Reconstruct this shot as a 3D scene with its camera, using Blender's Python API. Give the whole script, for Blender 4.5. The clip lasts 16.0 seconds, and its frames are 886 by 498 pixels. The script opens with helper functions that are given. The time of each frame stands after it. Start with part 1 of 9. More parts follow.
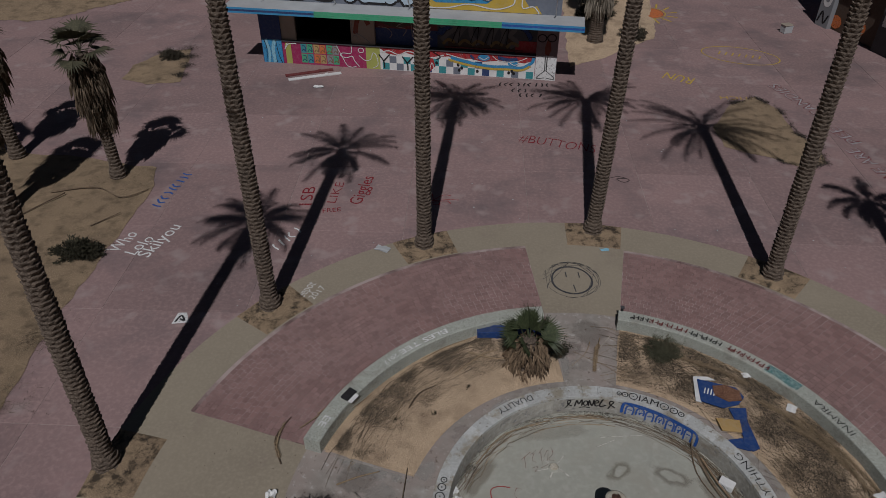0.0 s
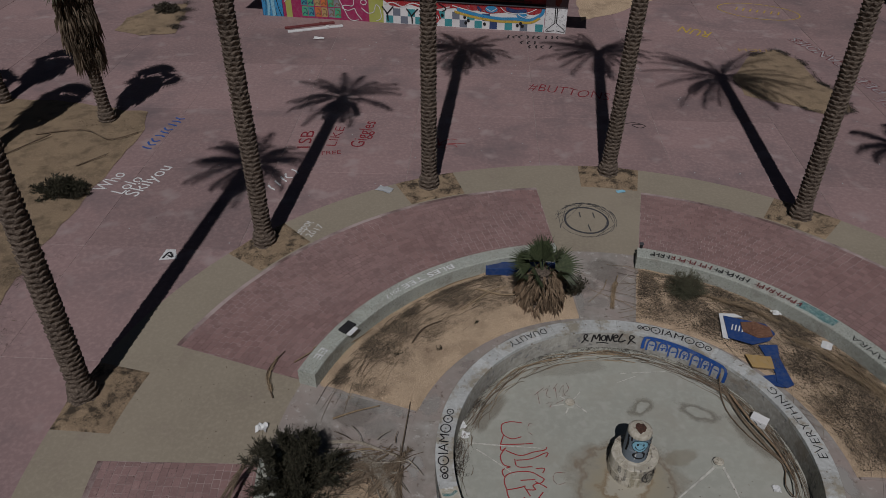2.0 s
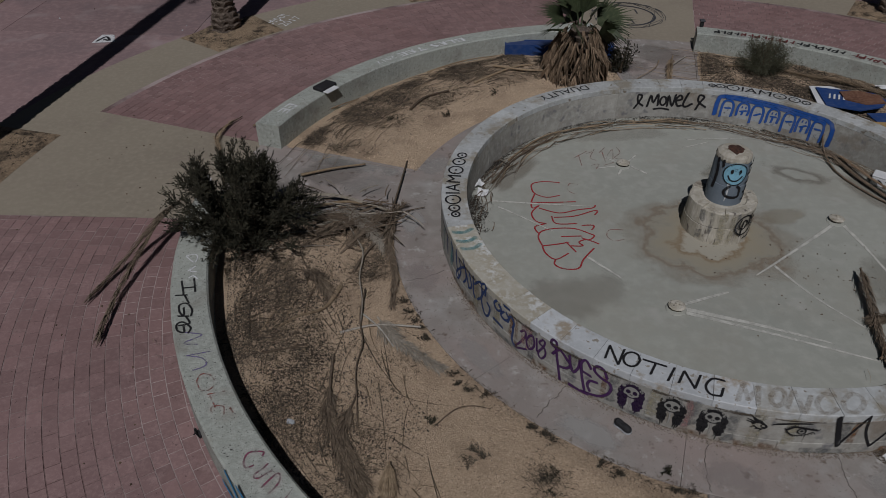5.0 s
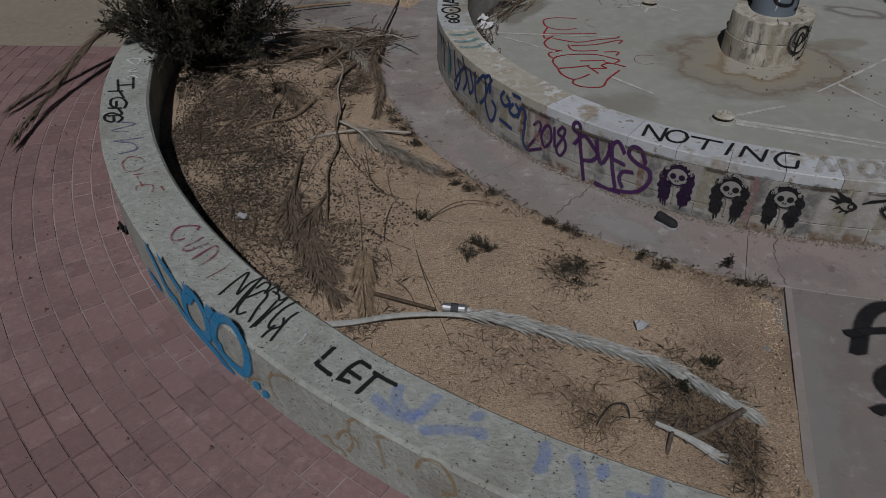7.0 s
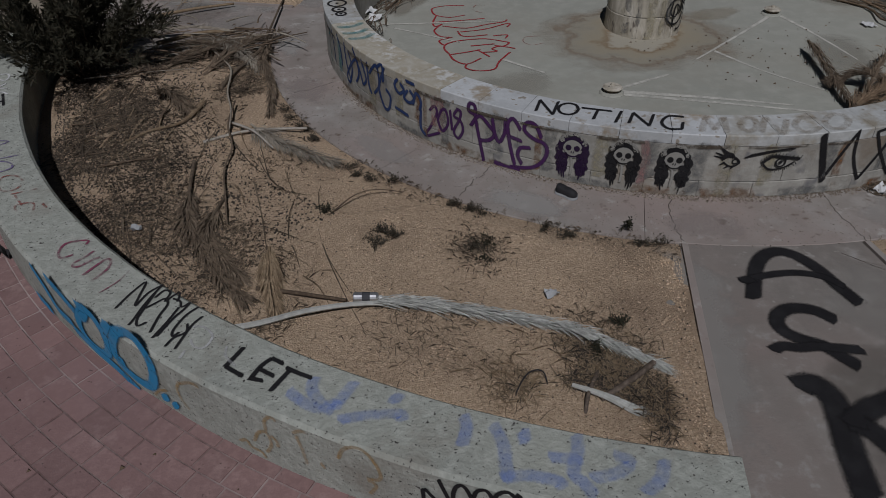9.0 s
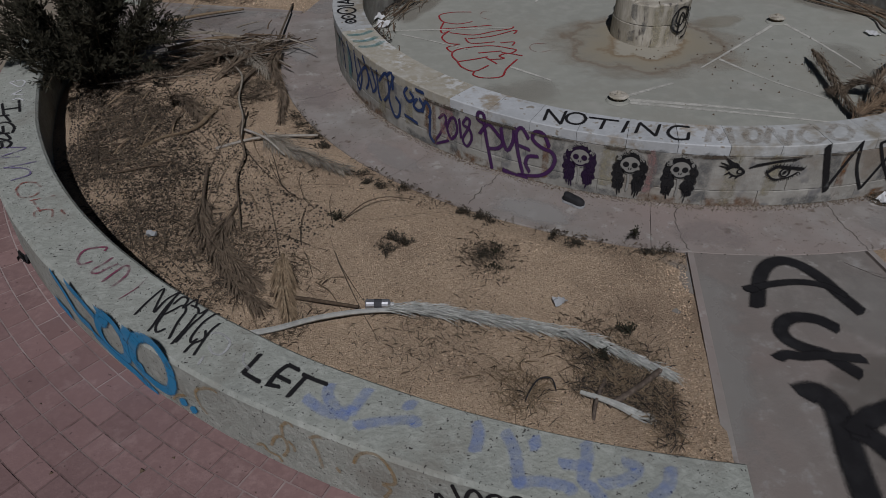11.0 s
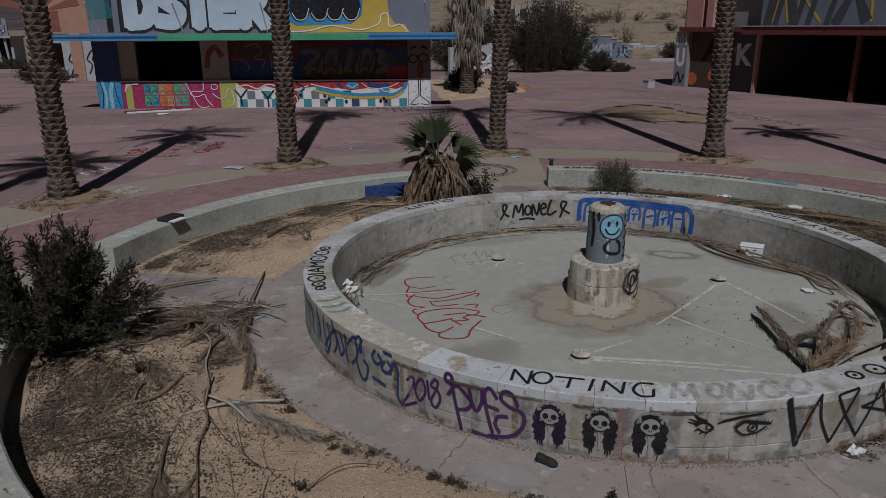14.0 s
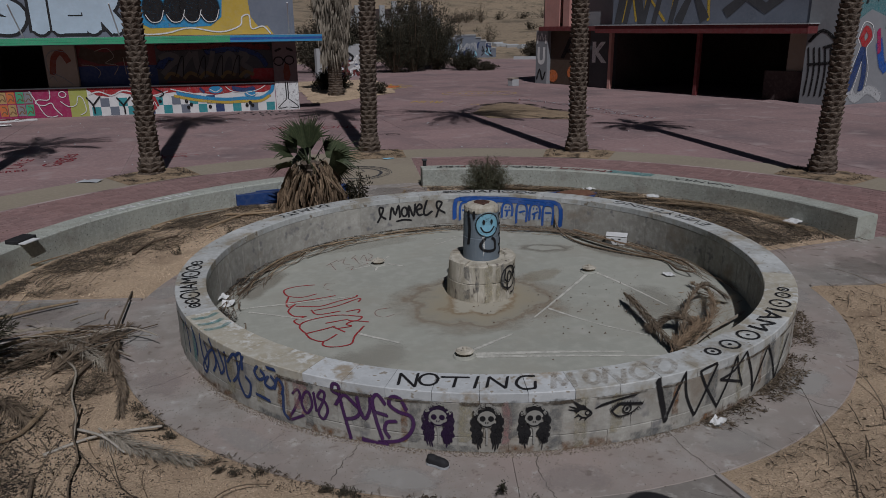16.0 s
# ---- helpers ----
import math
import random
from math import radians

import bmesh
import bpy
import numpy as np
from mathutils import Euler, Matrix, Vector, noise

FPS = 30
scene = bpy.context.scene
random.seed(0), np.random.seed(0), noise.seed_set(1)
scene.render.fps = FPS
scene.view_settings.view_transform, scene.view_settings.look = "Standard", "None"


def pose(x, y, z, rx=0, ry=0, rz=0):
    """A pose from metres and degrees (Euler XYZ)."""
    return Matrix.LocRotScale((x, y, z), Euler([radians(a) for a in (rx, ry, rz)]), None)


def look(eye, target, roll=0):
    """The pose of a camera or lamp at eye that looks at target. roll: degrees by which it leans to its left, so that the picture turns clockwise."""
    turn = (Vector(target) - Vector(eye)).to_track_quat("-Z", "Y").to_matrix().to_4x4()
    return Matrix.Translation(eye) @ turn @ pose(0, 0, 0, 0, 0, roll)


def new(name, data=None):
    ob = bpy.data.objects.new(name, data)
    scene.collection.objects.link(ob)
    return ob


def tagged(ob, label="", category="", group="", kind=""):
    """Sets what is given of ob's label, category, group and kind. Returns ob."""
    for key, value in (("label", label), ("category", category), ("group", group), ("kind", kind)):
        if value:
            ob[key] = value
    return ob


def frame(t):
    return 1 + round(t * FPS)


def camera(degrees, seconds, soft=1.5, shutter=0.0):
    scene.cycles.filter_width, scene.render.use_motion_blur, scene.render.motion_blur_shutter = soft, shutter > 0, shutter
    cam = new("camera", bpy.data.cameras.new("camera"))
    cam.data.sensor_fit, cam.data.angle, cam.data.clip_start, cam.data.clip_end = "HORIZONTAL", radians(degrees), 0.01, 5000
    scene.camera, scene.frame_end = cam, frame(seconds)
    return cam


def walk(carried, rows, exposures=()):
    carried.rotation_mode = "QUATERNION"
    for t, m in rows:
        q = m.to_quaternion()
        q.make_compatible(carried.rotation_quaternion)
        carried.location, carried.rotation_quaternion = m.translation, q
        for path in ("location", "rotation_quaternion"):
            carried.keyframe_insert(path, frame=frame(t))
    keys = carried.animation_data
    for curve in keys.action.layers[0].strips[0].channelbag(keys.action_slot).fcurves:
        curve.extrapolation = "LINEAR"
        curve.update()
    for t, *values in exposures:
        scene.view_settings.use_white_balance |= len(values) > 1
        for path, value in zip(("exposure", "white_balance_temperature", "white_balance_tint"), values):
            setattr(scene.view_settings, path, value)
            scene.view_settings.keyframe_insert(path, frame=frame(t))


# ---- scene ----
cam = camera(63.2, 16.0, soft=0.85)
PATH = [
    (0, (0.154, 0.186, 12.168), (0.081, 1.784, 10.969), 0.1),
    (0.5, (0.113, 0.199, 11.639), (0.04, 1.796, 10.437), 0.2),
    (1, (0.097, 0.204, 11.229), (0.021, 1.8, 10.026), 0.2),
    (1.5, (0.092, 0.221, 10.846), (0.014, 1.815, 9.641), 0.2),
    (2, (0.084, 0.208, 10.242), (0.003, 1.804, 9.039), 0.2),
    (2.5, (0.049, 0.226, 9.252), (-0.034, 1.819, 8.046), 0.3),
    (3, (-0.026, 0.287, 8.298), (-0.107, 1.88, 7.091), 0.4),
    (5.5, (-0.005, 0.632, 4.326), (-0.09, 2.224, 3.117), 0.4),
    (6, (0.018, 0.655, 3.698), (-0.071, 2.249, 2.494), 0.3),
    (6.5, (0.041, 0.64, 3.11), (-0.055, 2.234, 1.906), 0.1),
    (7, (0.07, 0.626, 2.845), (-0.026, 2.215, 1.633), 0.0),
    (7.5, (0.161, 0.607, 2.826), (0.127, 2.197, 1.613), -0.5),
    (8, (0.158, 0.606, 2.775), (0.285, 2.191, 1.562), -0.9),
    (8.5, (0.148, 0.601, 2.755), (0.28, 2.186, 1.543), -0.8),
    (11, (0.08, 0.559, 2.852), (0.207, 2.144, 1.639), -0.6),
    (11.5, (0.077, 0.565, 2.876), (0.211, 2.228, 1.773), -0.5),
    (12, (0.07, 0.566, 2.889), (0.214, 2.354, 2.006), -0.5),
    (12.5, (0.076, 0.567, 2.892), (0.228, 2.454, 2.245), -0.3),
    (13, (0.064, 0.545, 2.882), (0.22, 2.449, 2.291), -0.1),
    (13.5, (0.071, 0.542, 2.898), (0.257, 2.443, 2.306), -0.2),
    (14, (0.051, 0.55, 2.903), (0.314, 2.442, 2.312), -0.3),
    (14.5, (0.043, 0.551, 2.917), (0.371, 2.433, 2.324), -0.3),
    (15, (0.042, 0.548, 2.923), (0.463, 2.411, 2.33), -0.5),
    (15.5, (0.058, 0.556, 2.925), (0.545, 2.403, 2.332), -0.6),
    (16, (0.049, 0.551, 2.949), (0.639, 2.368, 2.354), -0.7),
]
walk(cam, [(t, look(eye, target, roll)) for t, eye, target, roll in PATH], [(0, -1.23, 6050, 13), (3, -1.28, 6050, 13), (5.5, -1.39, 5850, 13), (11.5, -1.37, 5850, 14), (13.0, -1.19, 5850, 14), (16, -1.16, 5850, 13)])

# ---- light: one high midday sun behind the camera, clear sky ----
SUN_ELEV, SUN_DIR = radians(52.8), Vector((0.055, 1.0, 0.0)).normalized()
world = bpy.data.worlds.new("sky")
scene.world = world
world.use_nodes = True
wn = world.node_tree.nodes
sky = wn.new("ShaderNodeTexSky")
sky.sky_type, sky.sun_disc = "NISHITA", False
sky.sun_elevation, sky.sun_rotation = SUN_ELEV, math.atan2(-SUN_DIR.x, -SUN_DIR.y)
wn["Background"].inputs["Strength"].default_value = 0.016
world.node_tree.links.new(sky.outputs[0], wn["Background"].inputs[0])
lamp = bpy.data.lights.new("sun", "SUN")
lamp.energy, lamp.angle, lamp.color = 5.0, radians(0.53), (1.0, 0.96, 0.92)
sun = new("sun", lamp)
sun.matrix_world = look((0, 0, 60), (SUN_DIR.x * math.cos(SUN_ELEV), SUN_DIR.y * math.cos(SUN_ELEV), 60 - math.sin(SUN_ELEV)))


# ---- materials ----
def ramp_mix(nt, fac, a, b):
    m = nt.nodes.new("ShaderNodeMix")
    m.data_type = "RGBA"
    nt.links.new(fac, m.inputs[0])
    for k, c in ((6, a), (7, b)):
        if hasattr(c, "is_linked"):
            nt.links.new(c, m.inputs[k])
        else:
            m.inputs[k].default_value = (*c, 1)
    return m.outputs[2]


def noise_fac(nt, vec, scale, lo, hi, detail=6, rough=0.6, kind="noise"):
    if kind == "voronoi":
        n = nt.nodes.new("ShaderNodeTexVoronoi")
    else:
        n = nt.nodes.new("ShaderNodeTexNoise")
        n.inputs["Detail"].default_value, n.inputs["Roughness"].default_value = detail, rough
    n.inputs["Scale"].default_value = scale
    nt.links.new(vec, n.inputs["Vector"])
    r = nt.nodes.new("ShaderNodeMapRange")
    r.inputs[1].default_value, r.inputs[2].default_value = lo, hi
    nt.links.new(n.outputs[0], r.inputs[0])
    return r.outputs[0]


def material(name, base, dark, light, big=0.6, fine=25, rough=0.9, bump=0.3, bump_scale=60, space="world", metal=0.0, vary=0.0,
             holes=None, holes_scale=14, stain=None, stain_scale=0.35, stain_at=(0.52, 0.72), speck=None, speck_scale=90, speck_at=(0.62, 0.7), stretch=None, bump_dist=0.01, soft=False, tint=None, tint_scale=0.8, scuff=None, scuff_scale=14):
    """Base colour with broad patches towards dark, fine grain towards light, stains and specks, and a fine relief."""
    m = bpy.data.materials.new(name)
    m.use_nodes = True
    nt = m.node_tree
    bsdf = nt.nodes["Principled BSDF"]
    if space == "world":
        vec = nt.nodes.new("ShaderNodeNewGeometry").outputs["Position"]
    else:
        vec = nt.nodes.new("ShaderNodeTexCoord").outputs["Object"]
    if stretch:
        mp = nt.nodes.new("ShaderNodeMapping")
        mp.inputs["Scale"].default_value = stretch
        nt.links.new(vec, mp.inputs["Vector"])
        vec = mp.outputs[0]
    col = ramp_mix(nt, noise_fac(nt, vec, big, 0.35, 0.7), base, dark)
    col = ramp_mix(nt, noise_fac(nt, vec, fine, 0.45, 0.75), col, light)
    if stain:
        col = ramp_mix(nt, noise_fac(nt, vec, stain_scale, *stain_at, detail=9, rough=0.65), col, stain)
    if tint:
        col = ramp_mix(nt, noise_fac(nt, vec, tint_scale, 0.42, 0.66, detail=7, rough=0.6), col, tint)
    if scuff:
        col = ramp_mix(nt, noise_fac(nt, vec, scuff_scale, 0.57, 0.7, detail=9, rough=0.72), col, scuff)
    if speck:
        col = ramp_mix(nt, noise_fac(nt, vec, speck_scale, *speck_at, detail=2), col, speck)
    if vary:
        info = nt.nodes.new("ShaderNodeObjectInfo")
        isl = nt.nodes.new("ShaderNodeNewGeometry")
        add = nt.nodes.new("ShaderNodeMath")
        nt.links.new(info.outputs["Random"], add.inputs[0])
        nt.links.new(isl.outputs["Random Per Island"], add.inputs[1])
        fr = nt.nodes.new("ShaderNodeMath")
        fr.operation = "FRACT"
        nt.links.new(add.outputs[0], fr.inputs[0])
        hsv = nt.nodes.new("ShaderNodeHueSaturation")
        mr = nt.nodes.new("ShaderNodeMapRange")
        mr.inputs[3].default_value, mr.inputs[4].default_value = 1 - vary, 1 + vary
        nt.links.new(fr.outputs[0], mr.inputs[0])
        nt.links.new(mr.outputs[0], hsv.inputs["Value"])
        nt.links.new(col, hsv.inputs["Color"])
        col = hsv.outputs[0]
    nt.links.new(col, bsdf.inputs["Base Color"])
    bsdf.inputs["Roughness"].default_value, bsdf.inputs["Metallic"].default_value = rough, metal
    bsdf.inputs["Specular IOR Level"].default_value = 0.08 if soft else 0.3
    alpha = noise_fac(nt, vec, holes_scale, *holes, detail=7, rough=0.7) if holes else None
    if soft:
        # sprayed strokes thin out towards their sides
        at = nt.nodes.new("ShaderNodeAttribute")
        at.attribute_name = "core"
        grain = noise_fac(nt, vec, 130, 0.25, 0.75, detail=3)
        ad = nt.nodes.new("ShaderNodeMath")
        ad.operation = "MULTIPLY_ADD"
        nt.links.new(grain, ad.inputs[0])
        ad.inputs[1].default_value = 0.3
        nt.links.new(at.outputs["Fac"], ad.inputs[2])
        ed = nt.nodes.new("ShaderNodeMapRange")
        ed.interpolation_type = "SMOOTHSTEP"
        ed.inputs[1].default_value, ed.inputs[2].default_value = 0.12, 0.62
        nt.links.new(ad.outputs[0], ed.inputs[0])
        if alpha:
            mu = nt.nodes.new("ShaderNodeMath")
            mu.operation = "MULTIPLY"
            nt.links.new(alpha, mu.inputs[0])
            nt.links.new(ed.outputs[0], mu.inputs[1])
            alpha = mu.outputs[0]
        else:
            alpha = ed.outputs[0]
    if alpha:
        nt.links.new(alpha, bsdf.inputs["Alpha"])
    if bump:
        b = nt.nodes.new("ShaderNodeBump")
        b.inputs["Strength"].default_value, b.inputs["Distance"].default_value = bump, bump_dist
        nt.links.new(noise_fac(nt, vec, bump_scale, 0, 1, detail=8), b.inputs["Height"])
        nt.links.new(b.outputs[0], bsdf.inputs["Normal"])
    return m


M = {}
M["slab"] = material("red_concrete", (0.286, 0.190, 0.179), (0.211, 0.149, 0.144), (0.338, 0.234, 0.219), 0.25, 9, 0.85, 0.25, 40, vary=0.09,
                     stain=(0.165, 0.125, 0.125), stain_scale=0.42, stain_at=(0.5, 0.72), speck=(0.34, 0.265, 0.25), speck_scale=1.1, speck_at=(0.58, 0.76))
M["brick"] = material("stamped_red_brick", (0.262, 0.167, 0.154), (0.20, 0.126, 0.117), (0.315, 0.208, 0.19), 0.5, 30, 0.8, 0.3, 90, vary=0.12,
                      stain=(0.30, 0.19, 0.17), stain_scale=0.7, speck=(0.12, 0.075, 0.07), speck_scale=26, speck_at=(0.69, 0.75), tint=(0.235, 0.142, 0.13), tint_scale=0.35, scuff=(0.33, 0.225, 0.205), scuff_scale=5)
M["joint"] = material("joint_mortar", (0.17, 0.11, 0.10), (0.11, 0.07, 0.065), (0.23, 0.16, 0.145), 1.4, 30, 0.95, stain=(0.40, 0.32, 0.295), stain_scale=0.55, stain_at=(0.42, 0.58))
M["tan"] = material("tan_concrete", (0.30, 0.257, 0.19), (0.25, 0.213, 0.158), (0.325, 0.28, 0.21), 0.4, 14, 0.9, 0.15, 50,
                    stain=(0.25, 0.2, 0.16), stain_scale=0.8, stain_at=(0.58, 0.8))
M["concrete"] = material("weathered_concrete", (0.29, 0.262, 0.23), (0.218, 0.193, 0.168), (0.35, 0.322, 0.288), 0.5, 5, 0.9, 0.25, 60,
                         stain=(0.365, 0.345, 0.315), stain_scale=1.1, stain_at=(0.56, 0.7), speck=(0.15, 0.115, 0.09), speck_scale=9, speck_at=(0.64, 0.76),
                         tint=(0.31, 0.255, 0.225), tint_scale=0.7, scuff=(0.46, 0.44, 0.40), scuff_scale=6)
M["path"] = material("dark_worn_concrete", (0.235, 0.212, 0.186), (0.18, 0.162, 0.141), (0.285, 0.26, 0.23), 0.7, 7, 0.9, 0.25, 60,
                     stain=(0.25, 0.235, 0.21), stain_scale=1.6, stain_at=(0.58, 0.75), speck=(0.30, 0.28, 0.25), speck_scale=12, speck_at=(0.67, 0.72),
                     tint=(0.25, 0.207, 0.18), tint_scale=0.9, scuff=(0.32, 0.305, 0.28), scuff_scale=7)
M["basin"] = material("basin_floor_concrete", (0.365, 0.365, 0.31), (0.32, 0.322, 0.275), (0.405, 0.402, 0.345), 0.5, 7, 0.85, 0.12, 40,
                      stain=(0.33, 0.315, 0.26), stain_scale=0.7, stain_at=(0.48, 0.72), speck=(0.40, 0.39, 0.34), speck_scale=3, speck_at=(0.6, 0.75))
M["wall"] = material("planter_wall_concrete", (0.385, 0.397, 0.34), (0.305, 0.317, 0.277), (0.475, 0.487, 0.427), 1.2, 22, 0.9, 0.5, 45, bump_dist=0.02,
                     speck=(0.05, 0.044, 0.04), speck_scale=62, speck_at=(0.65, 0.69), stain=(0.28, 0.27, 0.225), stain_scale=2.0, stain_at=(0.54, 0.7))
M["block"] = material("fountain_block", (0.37, 0.355, 0.31), (0.27, 0.258, 0.225), (0.46, 0.445, 0.395), 2.0, 12, 0.92, 0.45, 50, vary=0.08,
                      stain=(0.235, 0.19, 0.14), stain_scale=1.6, stain_at=(0.54, 0.7), speck=(0.2, 0.195, 0.19), speck_scale=7, speck_at=(0.6, 0.72))
M["cap"] = material("painted_cap_block", (0.47, 0.48, 0.46), (0.36, 0.36, 0.335), (0.55, 0.56, 0.54), 1.8, 16, 0.85, 0.3, 50, vary=0.10,
                    stain=(0.30, 0.27, 0.21), stain_scale=2.6, stain_at=(0.5, 0.62), speck=(0.2, 0.17, 0.13), speck_scale=12, speck_at=(0.64, 0.7))
M["sand"] = material("coarse_sand", (0.515, 0.382, 0.252), (0.39, 0.286, 0.187), (0.72, 0.56, 0.39), 0.8, 60, 0.97, 0.9, 110, bump_dist=0.022,
                     stain=(0.29, 0.21, 0.14), stain_scale=0.9, stain_at=(0.52, 0.7), speck=(0.17, 0.11, 0.068), speck_scale=80, speck_at=(0.6, 0.7))
M["desert"] = material("desert_ground", (0.285, 0.22, 0.148), (0.22, 0.17, 0.115), (0.36, 0.285, 0.195), 0.15, 3, 0.98, 0.8, 2.5, bump_dist=0.25,
                       stain=(0.14, 0.115, 0.08), stain_scale=0.25, stain_at=(0.5, 0.64), speck=(0.10, 0.085, 0.06), speck_scale=1.3, speck_at=(0.62, 0.7))
M["bark"] = material("palm_bark", (0.105, 0.08, 0.06), (0.055, 0.041, 0.032), (0.22, 0.175, 0.135), 3, 30, 0.95, 0.7, 50, space="object", bump_dist=0.02)
M["frond"] = material("palm_frond_green", (0.045, 0.058, 0.026), (0.03, 0.04, 0.018), (0.075, 0.085, 0.042), 3, 20, 0.6, 0.0, space="object", vary=0.25)
M["dead"] = material("dead_palm_frond", (0.26, 0.19, 0.115), (0.18, 0.125, 0.075), (0.36, 0.28, 0.18), 4, 30, 0.9, 0.3, 60, space="object", vary=0.25)
M["grey_dead"] = material("bleached_palm_frond", (0.31, 0.27, 0.21), (0.19, 0.16, 0.12), (0.42, 0.38, 0.31), 4, 30, 0.9, 0.3, 60, space="object", vary=0.2)
M["bone"] = material("pale_dry_stalk", (0.42, 0.385, 0.325), (0.27, 0.24, 0.19), (0.52, 0.49, 0.43), 6, 40, 0.9, 0.4, 60, stretch=(1, 1, 4))
M["dark_dead"] = material("dark_dry_frond", (0.15, 0.112, 0.075), (0.09, 0.066, 0.045), (0.25, 0.195, 0.135), 4, 30, 0.95, 0.2, 60, space="object", vary=0.3)
M["twig"] = material("dry_twig", (0.12, 0.085, 0.055), (0.07, 0.05, 0.035), (0.2, 0.15, 0.1), 5, 30, 0.95, 0.2, 60, vary=0.3)
M["bush"] = material("desert_bush_leaf", (0.034, 0.032, 0.018), (0.018, 0.018, 0.011), (0.068, 0.058, 0.036), 3, 20, 0.8, 0.0, space="object", vary=0.3)
# near-black colour that carries the shade inside rooms and openings
M["dark"] = material("shade_toned_interior", (0.075, 0.055, 0.052), (0.05, 0.038, 0.036), (0.10, 0.075, 0.07), 1, 10, 0.95)


def paint(name, rgb, worn=0.35, scale=9, holes=None, soft=False):
    """Sprayed or brushed paint with thin, worn spots; holes: worn through to the wall in places."""
    worn *= min(1, 0.12 + 2 * max(rgb))
    k = [min(1, c * 0.75 + 0.06 * min(1, 0.15 + 3 * max(rgb))) for c in rgb]
    return material(name, rgb, [c * 0.8 for c in rgb], k, 1.3, scale, 0.75, 0.15, 60, stain=[c * (1 - worn) + 0.3 * worn for c in rgb], stain_scale=3, stain_at=(0.6, 0.75), holes=holes, soft=soft)


for key, rgb in dict(black=(0.022, 0.021, 0.022), purple=(0.075, 0.028, 0.10), plum=(0.032, 0.017, 0.045), blue=(0.03, 0.10, 0.36), navy=(0.035, 0.06, 0.16), white=(0.72, 0.72, 0.70),
                     red=(0.36, 0.032, 0.036), yellow=(0.55, 0.38, 0.06), teal=(0.05, 0.28, 0.30), lightblue=(0.25, 0.50, 0.62), green=(0.07, 0.38, 0.20),
                     magenta=(0.33, 0.025, 0.10), orange=(0.55, 0.16, 0.05), pink=(0.50, 0.26, 0.22), maroon=(0.16, 0.035, 0.035), lilac=(0.26, 0.37, 0.74),
                     grey=(0.24, 0.25, 0.26), palegrey=(0.42, 0.43, 0.43), brown=(0.22, 0.13, 0.07), skyblue=(0.05, 0.27, 0.50), ochre=(0.45, 0.30, 0.12),
                     darkgrey=(0.07, 0.07, 0.075), faded=(0.33, 0.28, 0.22), stencil=(0.335, 0.325, 0.29)).items():
    M[key] = paint(key + "_paint", rgb)
    M["spray " + key] = paint("sprayed_" + key + "_paint", rgb, soft=True)
    M["worn " + key] = paint("worn_" + key + "_paint", rgb, soft=True, holes=(0.2, 1.25) if key == "lilac" else (0.2, 0.9) if key in ("teal", "ochre") else (0.28, 0.46))


for key, rgb, holes in (("tanspray", (0.37, 0.315, 0.24), (0.34, 0.9)), ("violet", (0.20, 0.16, 0.30), (0.35, 0.6)), ("redthin", (0.34, 0.10, 0.08), (0.38, 0.66)), ("deepred", (0.24, 0.02, 0.03), (0.25, 0.5)), ("plumred", (0.26, 0.055, 0.11), (0.3, 0.6)), ("palewhite", (0.6, 0.6, 0.58), (0.3, 0.7)),
                        ("rustwash", (0.25, 0.13, 0.06), (0.4, 0.72)), ("limewash", (0.42, 0.38, 0.26), (0.35, 0.75)), ("greywash", (0.20, 0.20, 0.19), (0.35, 0.75)), ("pinkwash", (0.40, 0.24, 0.22), (0.35, 0.75)), ("darkbrown", (0.10, 0.08, 0.06), (0.3, 0.6))):
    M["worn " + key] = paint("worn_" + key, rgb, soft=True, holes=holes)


# ---- mesh helpers ----
def obj(name, bm, mat, parent=None, label="", smooth=False):
    me = bpy.data.meshes.new(name)
    bm.to_mesh(me)
    bm.free()
    return wrap(name, me, mat, parent, label, smooth)


def wrap(name, me, mat, parent=None, label="", smooth=False):
    if mat:
        me.materials.append(M[mat] if isinstance(mat, str) else mat)
    if smooth:
        me.shade_smooth()
    ob = new(name, me)
    if parent:
        ob.parent = parent
    if label:
        ob["label"] = label
    return ob


def data(name, verts, faces, mat, parent=None, label="", smooth=False):
    me = bpy.data.meshes.new(name)
    me.from_pydata([tuple(v) for v in verts], [], faces)
    me.update()
    return wrap(name, me, mat, parent, label, smooth)


def empty(name, x=0, y=0, z=0, rz=0):
    e = new(name)
    e.matrix_world = pose(x, y, z, 0, 0, rz)
    e.empty_display_size = 0.2
    return e


def box_bm(bm, cx, cy, cz, sx, sy, sz, m=None, bevel=0.0):
    r = bmesh.ops.create_cube(bm, size=1)
    vs = r["verts"]
    bmesh.ops.scale(bm, verts=vs, vec=(sx, sy, sz))
    bmesh.ops.translate(bm, verts=vs, vec=(cx, cy, cz))
    if bevel:
        es = list({e for v in vs for e in v.link_edges})
        out = bmesh.ops.bevel(bm, geom=es, offset=bevel, segments=1, affect="EDGES", profile=0.5)
        vs = list({v for f in out["faces"] for v in f.verts} | {v for v in vs if v.is_valid})
    if m is not None:
        bmesh.ops.transform(bm, matrix=m, verts=vs)
    return vs


def box(name, c, s, mat, parent=None, label="", bevel=0.0, rz=0):
    bm = bmesh.new()
    box_bm(bm, 0, 0, 0, *s, bevel=bevel)
    ob = obj(name, bm, mat, parent, label)
    ob.location, ob.rotation_euler = c, (0, 0, radians(rz))
    return ob


